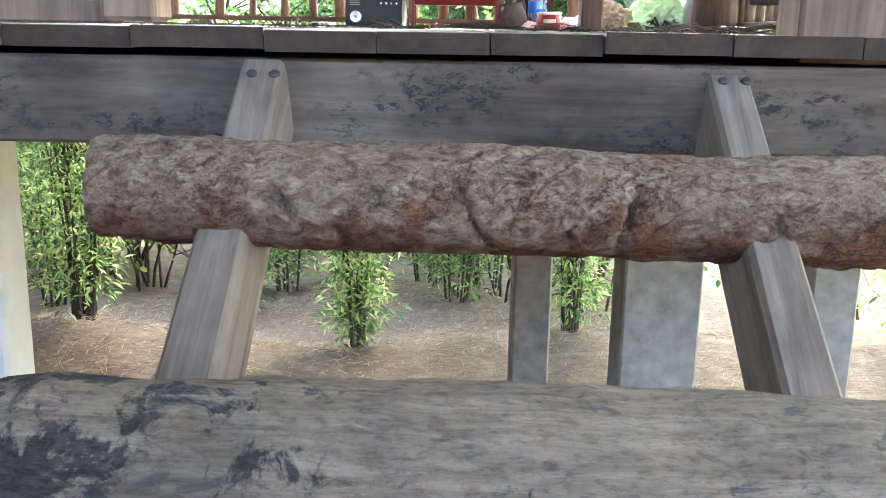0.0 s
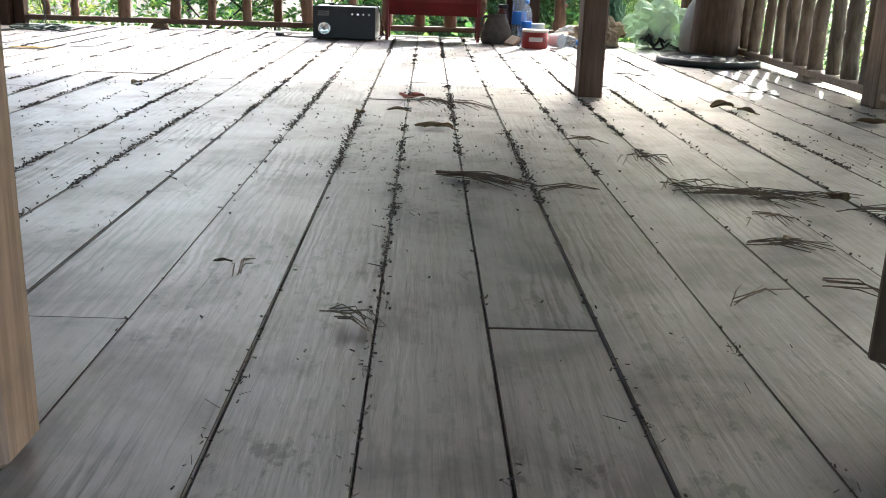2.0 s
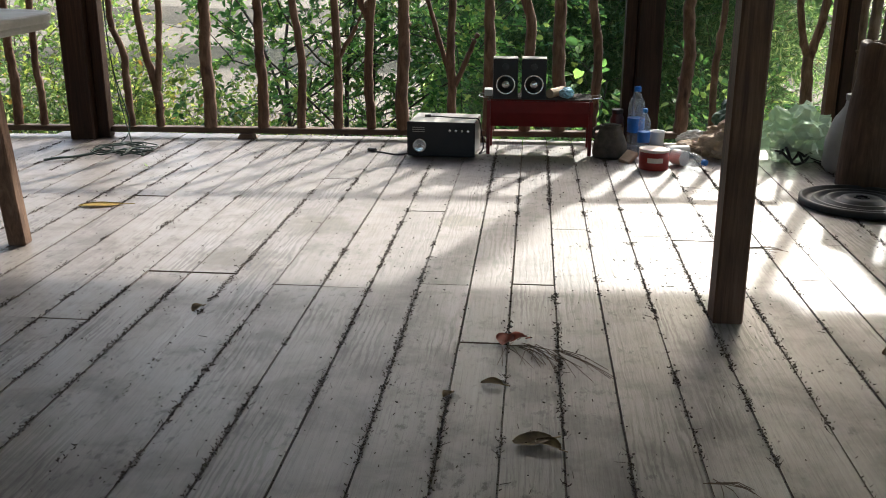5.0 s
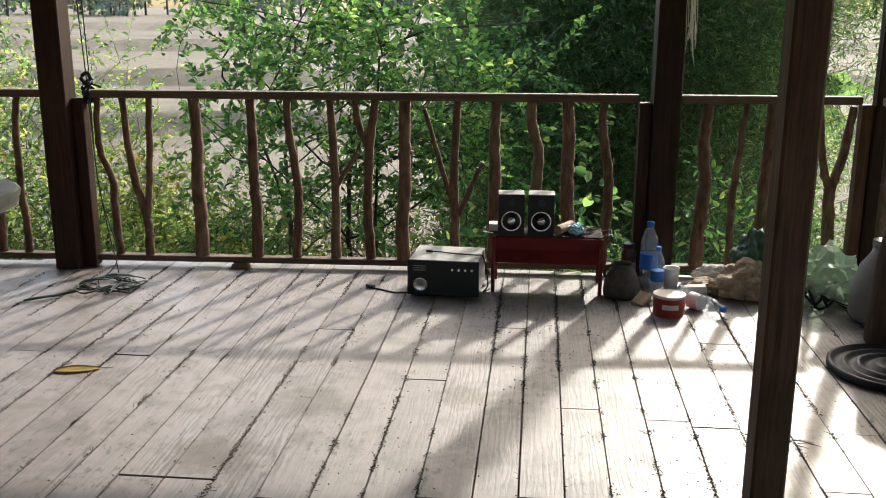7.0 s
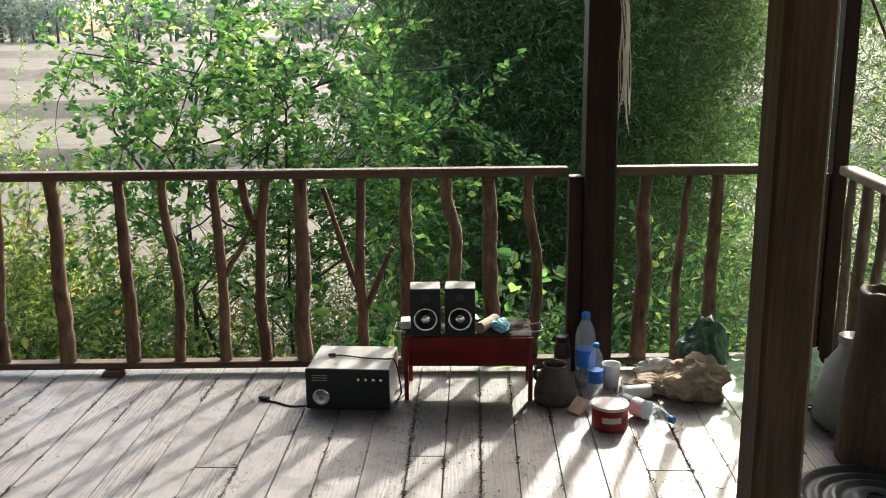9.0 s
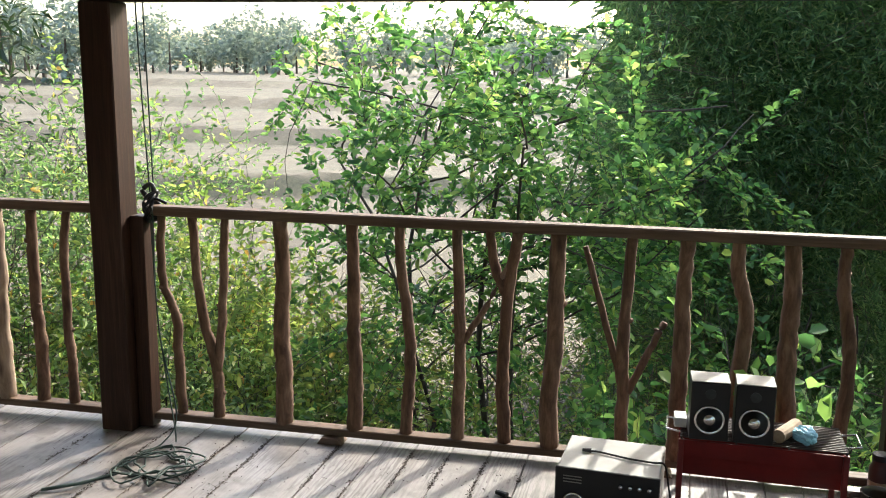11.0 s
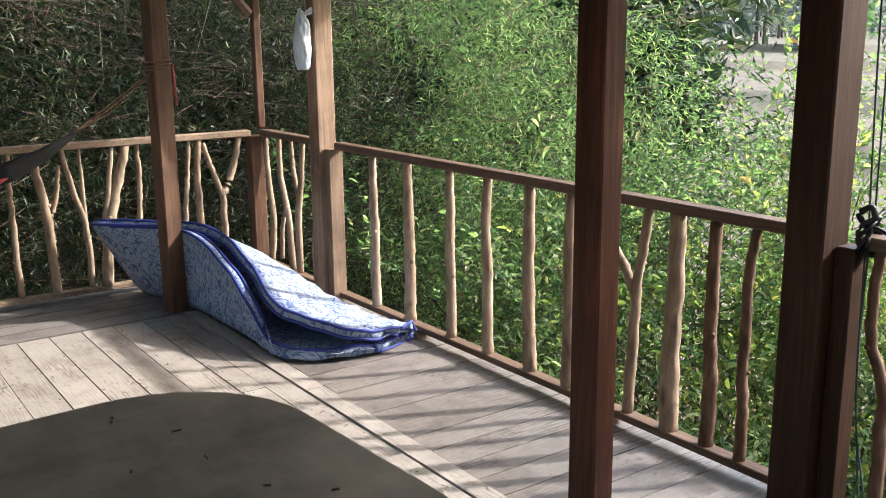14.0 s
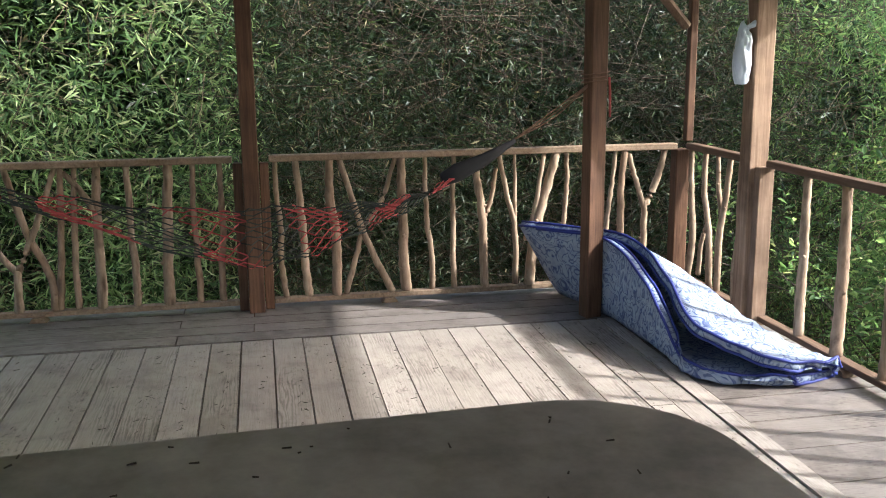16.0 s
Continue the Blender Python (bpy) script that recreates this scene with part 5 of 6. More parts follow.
def amplifier():
    t = thing("amplifier", "small amplifier box with grey case and black front", "amplifier", (-0.266, 5.745, 0.0), -5)
    part("case", box(-0.163, 0.163, 0.008, 0.29, 0.008, 0.172, 0.004), M_GREY_METAL, t)
    fr = part("front_panel", box(-0.167, 0.167, 0.0, 0.012, 0.006, 0.174, 0.003), M_BLACK, t, "glossy black front panel")
    for k in range(4):
        kn = part("knob", lathe([(0.0075, 0), (0.007, 0.012), (0.0045, 0.014)], 14), M_CHROME, fr, "silver knob", True)
        kn.matrix_local = pose(0.045 + 0.03 * k, 0.0, 0.135, 90, 0, 0)
    ring = part("dial_ring", hull_join([lathe([(0.03, 0), (0.036, 0.004), (0.03, 0.007), (0.024, 0.004)], 28)]), M_CHROME, fr, "silver ring", True)
    ring.matrix_local = pose(-0.105, 0.0, 0.058, 90, 0, 0)
    cone = part("dial", lathe([(0.024, 0.0), (0.012, 0.003), (0.008, 0.006)], 20), M_GREY_METAL, fr, smooth=True)
    cone.matrix_local = pose(-0.105, 0.0, 0.058, 90, 0, 0)
    for k in range(3):
        part("slot", box(-0.14, -0.08, -0.0015, 0.001, 0.125 + 0.01 * k, 0.128 + 0.01 * k), M_GREY_METAL, fr)
    for x in (-0.14, 0.14):
        for y in (0.04, 0.25):
            f = part("foot", lathe([(0.012, 0), (0.012, 0.009)], 10), M_BLACK, t)
            f.matrix_local = pose(x, y, 0)
    return t


amplifier()


def cord(name, label, pts, r, mat, category="cable", sides=6, n=8):
    ob = part(name, tube(smooth_path(pts, n), r, sides), mat, smooth=True)
    return tagged(ob, label, category)


cord("power_cord", "thin black power cord lying over the amplifier and hanging behind it", [(-0.33, 5.9, 0.178), (-0.3, 5.9, 0.178), (-0.2, 5.865, 0.178), (-0.12, 5.85, 0.178), (-0.085, 5.86, 0.17), (-0.07, 5.88, 0.1), (-0.06, 5.86, 0.03), (-0.08, 5.83, 0.005), (-0.05, 5.9, 0.005)], 0.0035, M_BLACK)
tagged(part("plug", tube([(-0.355, 5.9, 0.18), (-0.325, 5.9, 0.18)], [0.006, 0.008], 8), M_BLACK), "black plug lying on the amplifier", "plug")
cord("power_cord", "black cord with a plug on the deck beside the amplifier", [(-0.43, 5.78, 0.01), (-0.5, 5.79, 0.005), (-0.56, 5.83, 0.005), (-0.6, 5.85, 0.005)], 0.004, M_BLACK)
tagged(part("plug", tube([(-0.6, 5.85, 0.011), (-0.64, 5.87, 0.011)], [0.011, 0.008], 8), M_BLACK), "black plug lying on the deck", "plug")


def charcoal_grill():
    t = thing("charcoal_grill", "small dark red charcoal grill on four legs with a wire grate", "grill", (0.213, 5.845, 0.0), -2.5)
    bm = bmesh.new()
    prof = [(0.0, 0.265), (0.012, 0.205), (0.035, 0.135), (0.185, 0.135), (0.208, 0.205), (0.22, 0.265), (0.214, 0.265), (0.18, 0.142), (0.04, 0.142), (0.006, 0.265)]
    sides = [[bm.verts.new((x, y, z)) for y, z in prof] for x in (-0.25, 0.25)]
    n = len(prof)
    for k in range(n):
        bm.faces.new((sides[0][k], sides[0][(k + 1) % n], sides[1][(k + 1) % n], sides[1][k]))
    for s in sides:
        bm.faces.new([s[k] for k in (0, 1, 2, 3, 4, 5)])
    bmesh.ops.recalc_face_normals(bm, faces=bm.faces)
    part("trough", bm, M_RED, t, "dark red enamelled trough")
    for x in (-0.25, 0.25):
        for y in (0.0, 0.22):
            part("leg", box(x - 0.009, x + 0.009, y - 0.009, y + 0.009, 0.0, 0.268, 0.002), M_RED, t)
    grate = part("grate", hull_join([tube([(-0.255, y, 0.274), (0.255, y, 0.274)], 0.0028, 6) for y in np.linspace(0.005, 0.215, 15)] + [tube([(x, 0.0, 0.27), (x, 0.22, 0.27)], 0.0035, 6) for x in (-0.25, -0.08, 0.08, 0.25)]), M_RUST, t, "thin steel wire grate")
    for sgn in (-1, 1):
        part("handle", tube([(sgn * 0.25, 0.05, 0.272), (sgn * 0.3, 0.05, 0.28), (sgn * 0.3, 0.16, 0.28), (sgn * 0.25, 0.16, 0.272)], 0.0035, 6), M_CHROME, t, "bent wire handle")


charcoal_grill()


def speaker(x, rz):
    t = thing("speaker", "small black box loudspeaker with a silver ring standing on the grill", "speaker", (x, 5.835, 0.2775), rz, "pair of loudspeakers")
    part("cabinet", box(-0.06, 0.06, 0.0, 0.11, 0.0, 0.192, 0.003), M_BLACK, t)
    part("top_sheet", box(-0.059, 0.059, 0.003, 0.109, 0.1925, 0.195), M_GREY_METAL, t, "grey top")
    ring = part("ring", hull_join([lathe([(0.044, 0), (0.049, 0.004), (0.045, 0.007), (0.041, 0.004)], 32)]), M_CHROME, t, "silver ring", True)
    ring.matrix_local = pose(0, 0, 0.07, 90, 0, 0)
    cone = part("cone", lathe([(0.04, 0.003), (0.018, -0.004), (0.002, -0.004)], 28), M_BLACK_MAT, t, smooth=True)
    cone.matrix_local = pose(0, -0.002, 0.07, 90, 0, 0)
    cap = part("dust_cap", lathe([(0.021, 0.0), (0.018, 0.006), (0.01, 0.011), (0.002, 0.012)], 20), M_CHROME, t, "silver cap", True)
    cap.matrix_local = pose(0, 0, 0.07, 90, 0, 0)
    tw = part("tweeter", lathe([(0.017, 0), (0.017, 0.002), (0.008, 0.003), (0.003, 0.004)], 18), M_BLACK_MAT, t)
    tw.matrix_local = pose(0, 0, 0.155, 90, 0, 0)
    return t


speaker(0.044, 1)
speaker(0.181, -2)
tagged(part("paper_roll", tube([(0.26, 5.86, 0.302), (0.33, 5.98, 0.302)], 0.022, 14), M_PAPER), "roll of pale paper lying on the grate", "paper")
cloth = part("cloth", crumple(0.045, (0.7, 1.0, 0.55), 4, 0.4), M_PALE_BLUE)
cloth.matrix_world = pose(0.345, 5.9, 0.278, 0, 0, 25)
tagged(cloth, "crumpled pale blue cloth on the grate", "cloth")
tagged(part("card_box", box(-0.06, -0.02, 5.93, 6.0, 0.278, 0.31, 0.002), M_WHITE), "small white card box on the grate", "box")


def jug():
    t = thing("clay_jug", "dark grey clay pot with a narrow neck standing on the deck", "pot", (0.563, 5.835, 0.0))
    part("body", lathe([(0.08, 0), (0.086, 0.02), (0.083, 0.06), (0.07, 0.1), (0.053, 0.135), (0.05, 0.15), (0.053, 0.156), (0.046, 0.156), (0.043, 0.14), (0.05, 0.06), (0.02, 0.05)], 28), M_CLAY, t, smooth=True)
    part("handle", tube(smooth_path([(-0.05, 0, 0.145), (-0.08, 0, 0.135), (-0.08, 0, 0.1), (-0.068, 0, 0.09)], 5), 0.008, 8), M_CLAY, t, smooth=True)


jug()
pack = tagged(part("packet", box(-0.028, 0.028, -0.043, 0.043, 0.0, 0.022, 0.002), M_PAPER), "small paper packet leaning on the clay pot", "packet")
pack.matrix_world = pose(0.64, 5.715, 0.012, 25, 10, -35)


def jar():
    t = thing("jar", "dark maroon jar with a flat lid by the railing post", "jar", (0.618, 6.05, 0.0))
    part("body", lathe([(0.033, 0), (0.036, 0.01), (0.036, 0.15), (0.028, 0.17), (0.028, 0.18)], 20), M_MAROON, t, smooth=True)
    part("lid", lathe([(0.029, 0.18), (0.029, 0.2), (0.02, 0.203)], 20), M_BLACK, t)
    part("paper_label", lathe([(0.0365, 0.05), (0.0365, 0.11)], 20), M_PAPER, t)


jar()


def bottle(x, y, r, h, label, rz=0, tilt=None):
    t = thing("bottle", label, "bottle", (x, y, 0.0), rz, "water bottles")
    if tilt:
        t.matrix_world = tilt
    body = lathe([(r * 0.85, 0), (r, h * 0.03), (r, h * 0.2), (r * 0.94, h * 0.23), (r, h * 0.26), (r, h * 0.58), (r * 0.94, h * 0.6), (r, h * 0.63), (r * 0.9, h * 0.75), (r * 0.5, h * 0.87), (r * 0.34, h * 0.9), (r * 0.34, h * 0.93)], 22)
    part("body", body, M_BOTTLE, t, "clear plastic", True)
    part("cap", lathe([(r * 0.4, h * 0.925), (r * 0.4, h * 0.99), (r * 0.3, h)], 16), M_BLUE, t, "blue cap")
    part("band", lathe([(r * 1.01, h * 0.3), (r * 1.01, h * 0.52)], 22), M_BLUE if tilt is None else M_WHITE, t, "printed band")
    return t


bottle(0.705, 5.985, 0.043, 0.325, "large clear plastic water bottle with a blue cap")
bottle(0.728, 5.855, 0.031, 0.235, "small clear water bottle with a blue label")
bottle(0, 0, 0.036, 0.27, "crumpled empty plastic bottle lying on the deck", tilt=pose(0.8, 5.74, 0.037, 90, 0, 40))


def cup():
    t = thing("cup", "white plastic cup behind the bottles", "cup", (0.812, 5.97, 0.0))
    part("body", lathe([(0.032, 0), (0.038, 0.1), (0.041, 0.105), (0.036, 0.103), (0.03, 0.01)], 20), M_WHITE, t, smooth=True)


cup()
tagged(part("paper_tube", tube([(0.83, 5.83, 0.03), (0.95, 5.85, 0.03)], 0.028, 14), M_WHITE), "short white paper tube lying on its side", "tube")


def red_tin():
    t = thing("tin", "round red printed tin with a pale lid standing on the deck", "tin", (0.738, 5.57, 0.0))
    part("body", lathe([(0.066, 0), (0.068, 0.004), (0.068, 0.086)], 32), M_RED_CAN, t, smooth=True)
    part("lid", lathe([(0.07, 0.084), (0.07, 0.096), (0.062, 0.098), (0.06, 0.095)], 32), M_LID, t, "pale pink lid")
    for k, (a, w) in enumerate(((-118, 0.014), (-106, 0.02), (-92, 0.016), (-80, 0.02), (-68, 0.012))):
        bar = part("print", box(-w / 2, w / 2, -0.0012, 0.0008, 0.038, 0.06), M_LID, t)
        bar.matrix_local = pose(0.0685 * math.cos(radians(a)), 0.0685 * math.sin(radians(a)), 0, 0, 0, a + 90)


red_tin()


def litter_lump(name, label, category, mat, at, radius, squash, seed, rz=0, amount=0.4, freq=2.2):
    ob = part(name, crumple(radius, squash, seed, amount, 4, freq), mat)
    ob.matrix_world = pose(*at, 0, 0, rz)
    return tagged(ob, label, category)


litter_lump("paper_bag", "crumpled brown paper bag on the deck", "bag", M_PAPER, (1.14, 5.86, 0), 0.1, (1.3, 0.9, 0.9), 7, 20)
litter_lump("wrapping_paper", "flat sheet of crumpled newspaper with scraps", "paper", M_PAPER, (0.98, 5.93, 0), 0.08, (1.1, 0.9, 0.45), 9, 0)
litter_lump("wrapping_paper", "pale torn wrapping paper leaning on the railing", "paper", M_WHITE, (1.02, 6.05, 0), 0.07, (1.2, 0.5, 0.7), 12, 0)
litter_lump("cloth_bag", "dark green cloth bag slumped against the railing", "bag", M_GREEN_BAG, (1.2, 5.99, 0), 0.11, (0.9, 0.8, 1.3), 15, 30)
litter_lump("plastic_bag", "thin pale green plastic bag holding black cable", "bag", M_BAG_GREEN, (1.445, 5.8, 0), 0.125, (1.2, 1.0, 1.0), 21, 0, 0.45, 3.0)


def coil(name, label, centre, radii, turns, r, mat, seed, height=0.05, squash=1.0, category="cable"):
    rng = random.Random(seed)
    pts = []
    for k in range(int(turns * 10)):
        a = 2 * math.pi * k / 10
        rad = rng.uniform(*radii)
        pts.append((centre[0] + math.cos(a) * rad, centre[1] + math.sin(a) * rad * squash, r + rng.uniform(0, height)))
    return cord(name, label, pts, r, mat, category, 5, 3)


coil("cable_coil", "black cable coiled inside the plastic bag", (1.43, 5.76), (0.05, 0.085), 5, 0.007, M_BLACK, 3, 0.1)
coil("cable_coil", "thin black cable tangled on the deck", (1.58, 5.8), (0.05, 0.11), 3, 0.003, M_BLACK, 4, 0.03)


def stone_jar():
    t = thing("water_jar", "large grey plastic jar behind the wooden mortar", "jar", (1.625, 5.56, 0.0))
    part("body", lathe([(0.1, 0), (0.12, 0.03), (0.118, 0.14), (0.09, 0.24), (0.05, 0.3), (0.045, 0.33)], 28), M_GREY_JAR, t, smooth=True)
    part("cap", lathe([(0.05, 0.33), (0.05, 0.355), (0.03, 0.36)], 20), M_GREY_METAL, t)


stone_jar()


def mortar():
    """A carved log: broad foot, narrower upper part."""
    bm = bmesh.new()
    prof = [(0.112, 0), (0.119, 0.01), (0.118, 0.1), (0.113, 0.2), (0.108, 0.28), (0.1, 0.36), (0.09, 0.43), (0.084, 0.47), (0.088, 0.475), (0.086, 0.6), (0.084, 0.612), (0.062, 0.612), (0.055, 0.57), (0.02, 0.56)]
    lathe(prof, 36, bm)
    for v in bm.verts:
        a = math.atan2(v.co.y, v.co.x)
        v.co *= 1 + 0.02 * noise.noise(Vector((math.cos(a) * 2, math.sin(a) * 2, v.co.z * 3)))
        v.co.z = max(0, v.co.z)
    ob = part("wooden_mortar", bm, M_MORTAR, smooth=True)
    ob.matrix_world = pose(1.585, 5.25, 0)
    tagged(ob, "tall carved wooden mortar standing by the east railing", "mortar")


mortar()


def wheel_cover():
    t = thing("round_plate", "round black rubber plate with concentric ridges lying on the deck", "plate", (1.46, 4.935, 0.0), 10)
    prof = [(0.225, 0.0), (0.236, 0.006), (0.236, 0.03), (0.222, 0.032), (0.214, 0.016), (0.19, 0.014), (0.183, 0.026), (0.17, 0.026), (0.162, 0.014), (0.14, 0.014), (0.133, 0.028), (0.117, 0.028), (0.108, 0.016), (0.085, 0.018), (0.076, 0.032), (0.03, 0.034), (0.024, 0.03), (0.022, 0.018), (0.002, 0.017)]
    part("disc", lathe(prof, 56), M_BLACK_MAT, t, smooth=True)
    hub = part("hub", lathe([(0.034, 0.03), (0.034, 0.037), (0.026, 0.037), (0.024, 0.02)], 6), M_BLACK, t)


wheel_cover()

# cords by the thick post, and the string on the other post
cord("cord", "thin dark cord hanging from the eave beam", [(-2.095, 6.19, 1.67), (-2.085, 6.19, 1.3), (-2.07, 6.19, 0.93)], 0.003, M_CORD, "cord")
cord("cord", "thin dark cord hanging from the eave beam", [(-2.07, 6.2, 1.67), (-2.065, 6.2, 1.3), (-2.06, 6.2, 0.93)], 0.003, M_CORD, "cord")
knot_bm = hull_join([tube(smooth_path([(-2.065 + 0.018 * math.cos(a * 2.1 + k), 6.2 + 0.045 * math.cos(a), 0.88 + 0.045 * math.sin(a) + 0.01 * k) for a in np.linspace(0, 6.5, 9)], 3), 0.007, 6) for k in range(4)] + [tube(smooth_path([(-2.07, 6.19, 0.92), (-2.09, 6.17, 0.96), (-2.06, 6.18, 0.985), (-2.05, 6.19, 0.95)], 4), 0.01, 6), tube(smooth_path([(-2.06, 6.18, 0.93), (-2.02, 6.17, 0.925), (-1.99, 6.165, 0.915)], 4), 0.006, 6)])
tagged(part("knot", knot_bm, M_BLACK, smooth=True), "black cord knotted round the top rail", "knot")
cord("cord", "thin dark cord hanging from the knot to the deck", [(-2.05, 6.165, 0.87), (-2.045, 6.155, 0.5), (-2.0, 6.13, 0.2), (-1.93, 6.05, 0.01), (-1.9, 5.95, 0.006)], 0.003, M_CORD, "cord")
cord("cord", "thin dark cord hanging from the knot to the deck", [(-2.06, 6.165, 0.87), (-2.03, 6.14, 0.4), (-1.94, 6.08, 0.1), (-1.96, 6.0, 0.008), (-2.0, 5.9, 0.006)], 0.003, M_CORD, "cord")
coil("cord", "loose tangle of thin green cord on the deck", (-1.86, 5.8), (0.05, 0.17), 7, 0.0035, M_CORD, 8, 0.025, 1.15, "cord")
cord("cord_end", "knotted end of the green cord", [(-1.98, 5.72, 0.006), (-2.05, 5.62, 0.006), (-2.1, 5.56, 0.012), (-2.16, 5.53, 0.006)], 0.006, M_CORD, "cord")


def string_tuft():
    rng = random.Random(2)
    bms = []
    for k in range(16):
        x, y = 0.845 + rng.uniform(-0.008, 0.03), 6.125 + rng.uniform(-0.01, 0.02)
        z1 = rng.uniform(1.02, 1.3)
        pts = [(x - 0.02, y, 1.66), (x, y - 0.005, 1.5), (x + rng.uniform(-0.02, 0.02), y, (1.5 + z1) / 2), (x + rng.uniform(-0.015, 0.02), y, z1)]
        bms.append(tube(smooth_path(pts, 4), 0.0018, 4))
    tagged(part("string_tuft", hull_join(bms), M_STRING), "tuft of pale string hanging on the post", "string")


string_tuft()

# ---- west end: table, mattress, hammock, bag ----
def table():
    t = thing("table", "dark table with a rounded top scattered with dry bits", "table", (-1.9, 3.485, 0.0), 3.2)
    hx, hy, r = 0.51, 0.97, 0.3
    out = []
    for cx, cy, a0 in ((hx - r, hy - r, 0), (-hx + r, hy - r, 90), (-hx + r, -hy + r, 180), (hx - r, -hy + r, 270)):
        for k in range(10):
            a = radians(a0 + 90 * k / 9)
            out.append((cx + r * math.cos(a), cy + r * math.sin(a)))
    bm = bmesh.new()
    levels = [(0.72, 0.965), (0.726, 0.985), (0.735, 0.99), (0.742, 0.985), (0.748, 0.995), (0.76, 1.0), (0.768, 0.995), (0.772, 0.982)]
    rings = [[bm.verts.new((x * s, y * (1 - (1 - s) * hx / hy), z)) for x, y in out] for z, s in levels]
    n = len(out)
    for r0, r1 in zip(rings, rings[1:]):
        for k in range(n):
            bm.faces.new((r0[k], r0[(k + 1) % n], r1[(k + 1) % n], r1[k]))
    bm.faces.new(rings[0][::-1])
    bm.faces.new(rings[-1])
    part("tabletop", bm, M_TABLE, t, "dark grey worn top with a moulded edge")
    for sx in (-1, 1):
        part("apron", box(sx * 0.33 - 0.015, sx * 0.33 + 0.015, -0.7, 0.7, 0.65, 0.719), M_POST, t)
        for sy in (-1, 1):
            bm = box(-0.03, 0.03, -0.03, 0.03, 0, 0.719, 0.005)
            for v in bm.verts:
                f = 1 - v.co.z / 0.72
                v.co.x += sx * (0.29 + 0.03 * f)
                v.co.y += sy * (0.66 + 0.05 * f)
            part("leg", bm, M_STICK, t)
    for sy in (-1, 1):
        part("apron", box(-0.31, 0.31, sy * 0.68 - 0.015, sy * 0.68 + 0.015, 0.65, 0.719), M_POST, t)
    return t


table()


def mattress():
    t = thing("mattress", "folded blue and white floral mattress slumped against the post and railing", "mattress")

    near_free = [(-6.0, 5.07, 0.45), (-5.55, 5.42, 0.45), (-5.06, 5.46, 0.335), (-4.74, 5.45, 0.19), (-4.57, 5.47, 0.07), (-4.37, 5.585, 0.05), (-4.28, 5.86, 0.05)]
    foot = [(-6.05, 5.33, 0.004), (-5.52, 5.44, 0.004), (-4.9, 5.45, 0.004), (-4.6, 5.45, 0.004), (-4.49, 5.46, 0.004), (-4.35, 5.57, 0.004), (-4.265, 5.87, 0.004)]
    spine = [(-5.98, 5.45, 0.004), (-5.5, 5.62, 0.004), (-5.0, 5.82, 0.004), (-4.85, 5.96, 0.004), (-4.74, 6.05, 0.004), (-4.58, 6.1, 0.004), (-4.36, 6.12, 0.004)]
    far_free = [(-5.93, 5.17, 0.475), (-5.46, 5.53, 0.47), (-5.04, 5.58, 0.35), (-4.62, 5.52, 0.24), (-4.44, 5.62, 0.18), (-4.25, 5.77, 0.14), (-4.25, 5.99, 0.115)]
    crest = [(-5.86, 5.45, 0.35), (-5.38, 5.72, 0.34), (-4.97, 5.82, 0.26), (-4.72, 5.86, 0.2), (-4.52, 5.92, 0.16), (-4.36, 5.97, 0.135), (-4.27, 6.07, 0.12)]
    heel = [(x + 0.02, y + 0.02, 0.05) for x, y, _ in spine]

    def panel(name, curves, splits, inside, thick):
        """A padded panel ruled through curves from the fold to its free edge; returns the outer and inner free edges."""
        lines = [smooth_path(q, 7) for q in curves]
        n = len(lines[0])
        outer = []
        for i in range(n):
            row = []
            for k in range(11):
                f = k / 10
                m = max(a for a in range(len(splits) - 1) if splits[a] <= f or a == 0)
                g = min(1.0, (f - splits[m]) / (splits[m + 1] - splits[m]))
                p = lines[m][i].lerp(lines[m + 1][i], g)
                p = p + Vector((0, 0, 0.006 * math.sin(i * 1.3) * math.sin(f * 9)))
                p.z = max(p.z, 0.003)
                row.append(p)
            outer.append(row)
        inner = []
        for i in range(n):
            row = []
            for k in range(11):
                du = outer[min(i + 1, n - 1)][k] - outer[max(i - 1, 0)][k]
                dv = outer[i][min(k + 1, 10)] - outer[i][max(k - 1, 0)]
                nor = du.cross(dv)
                nor = nor.normalized() if nor.length > 1e-9 else Vector((0, 0, 1))
                if nor.dot(inside(i / (n - 1)) - outer[i][k]) < 0:
                    nor = -nor
                p = outer[i][k] + nor * thick
                p.z = max(p.z, 0.02)
                row.append(p)
            inner.append(row)
        bm = bmesh.new()
        vo = [[bm.verts.new(p) for p in row] for row in outer]
        vi = [[bm.verts.new(p) for p in row] for row in inner]
        for i in range(n - 1):
            for k in range(10):
                bm.faces.new((vo[i][k], vo[i + 1][k], vo[i + 1][k + 1], vo[i][k + 1]))
                bm.faces.new((vi[i][k], vi[i][k + 1], vi[i + 1][k + 1], vi[i + 1][k]))
            for k in (0, 10):
                bm.faces.new((vo[i][k], vi[i][k], vi[i + 1][k], vo[i + 1][k]))
        for i in (0, n - 1):
            for k in range(10):
                bm.faces.new((vo[i][k], vo[i][k + 1], vi[i][k + 1], vi[i][k]))
        bmesh.ops.recalc_face_normals(bm, faces=bm.faces)
        part(name, bm, M_MATTRESS, t, "", True)
        for rows in (outer, inner):
            part("piping", tube([row[10] for row in rows], 0.0075, 7), M_PIPING, t, "dark blue piping", True)
            part("piping", tube(rows[n - 1], 0.0075, 7), M_PIPING, t, "dark blue piping", True)

    mid_a, mid_b = [smooth_path([Vector(p).lerp(Vector(q), 0.5) for p, q in zip(c, d)], 7) for c, d in ((crest, far_free), (foot, spine))]
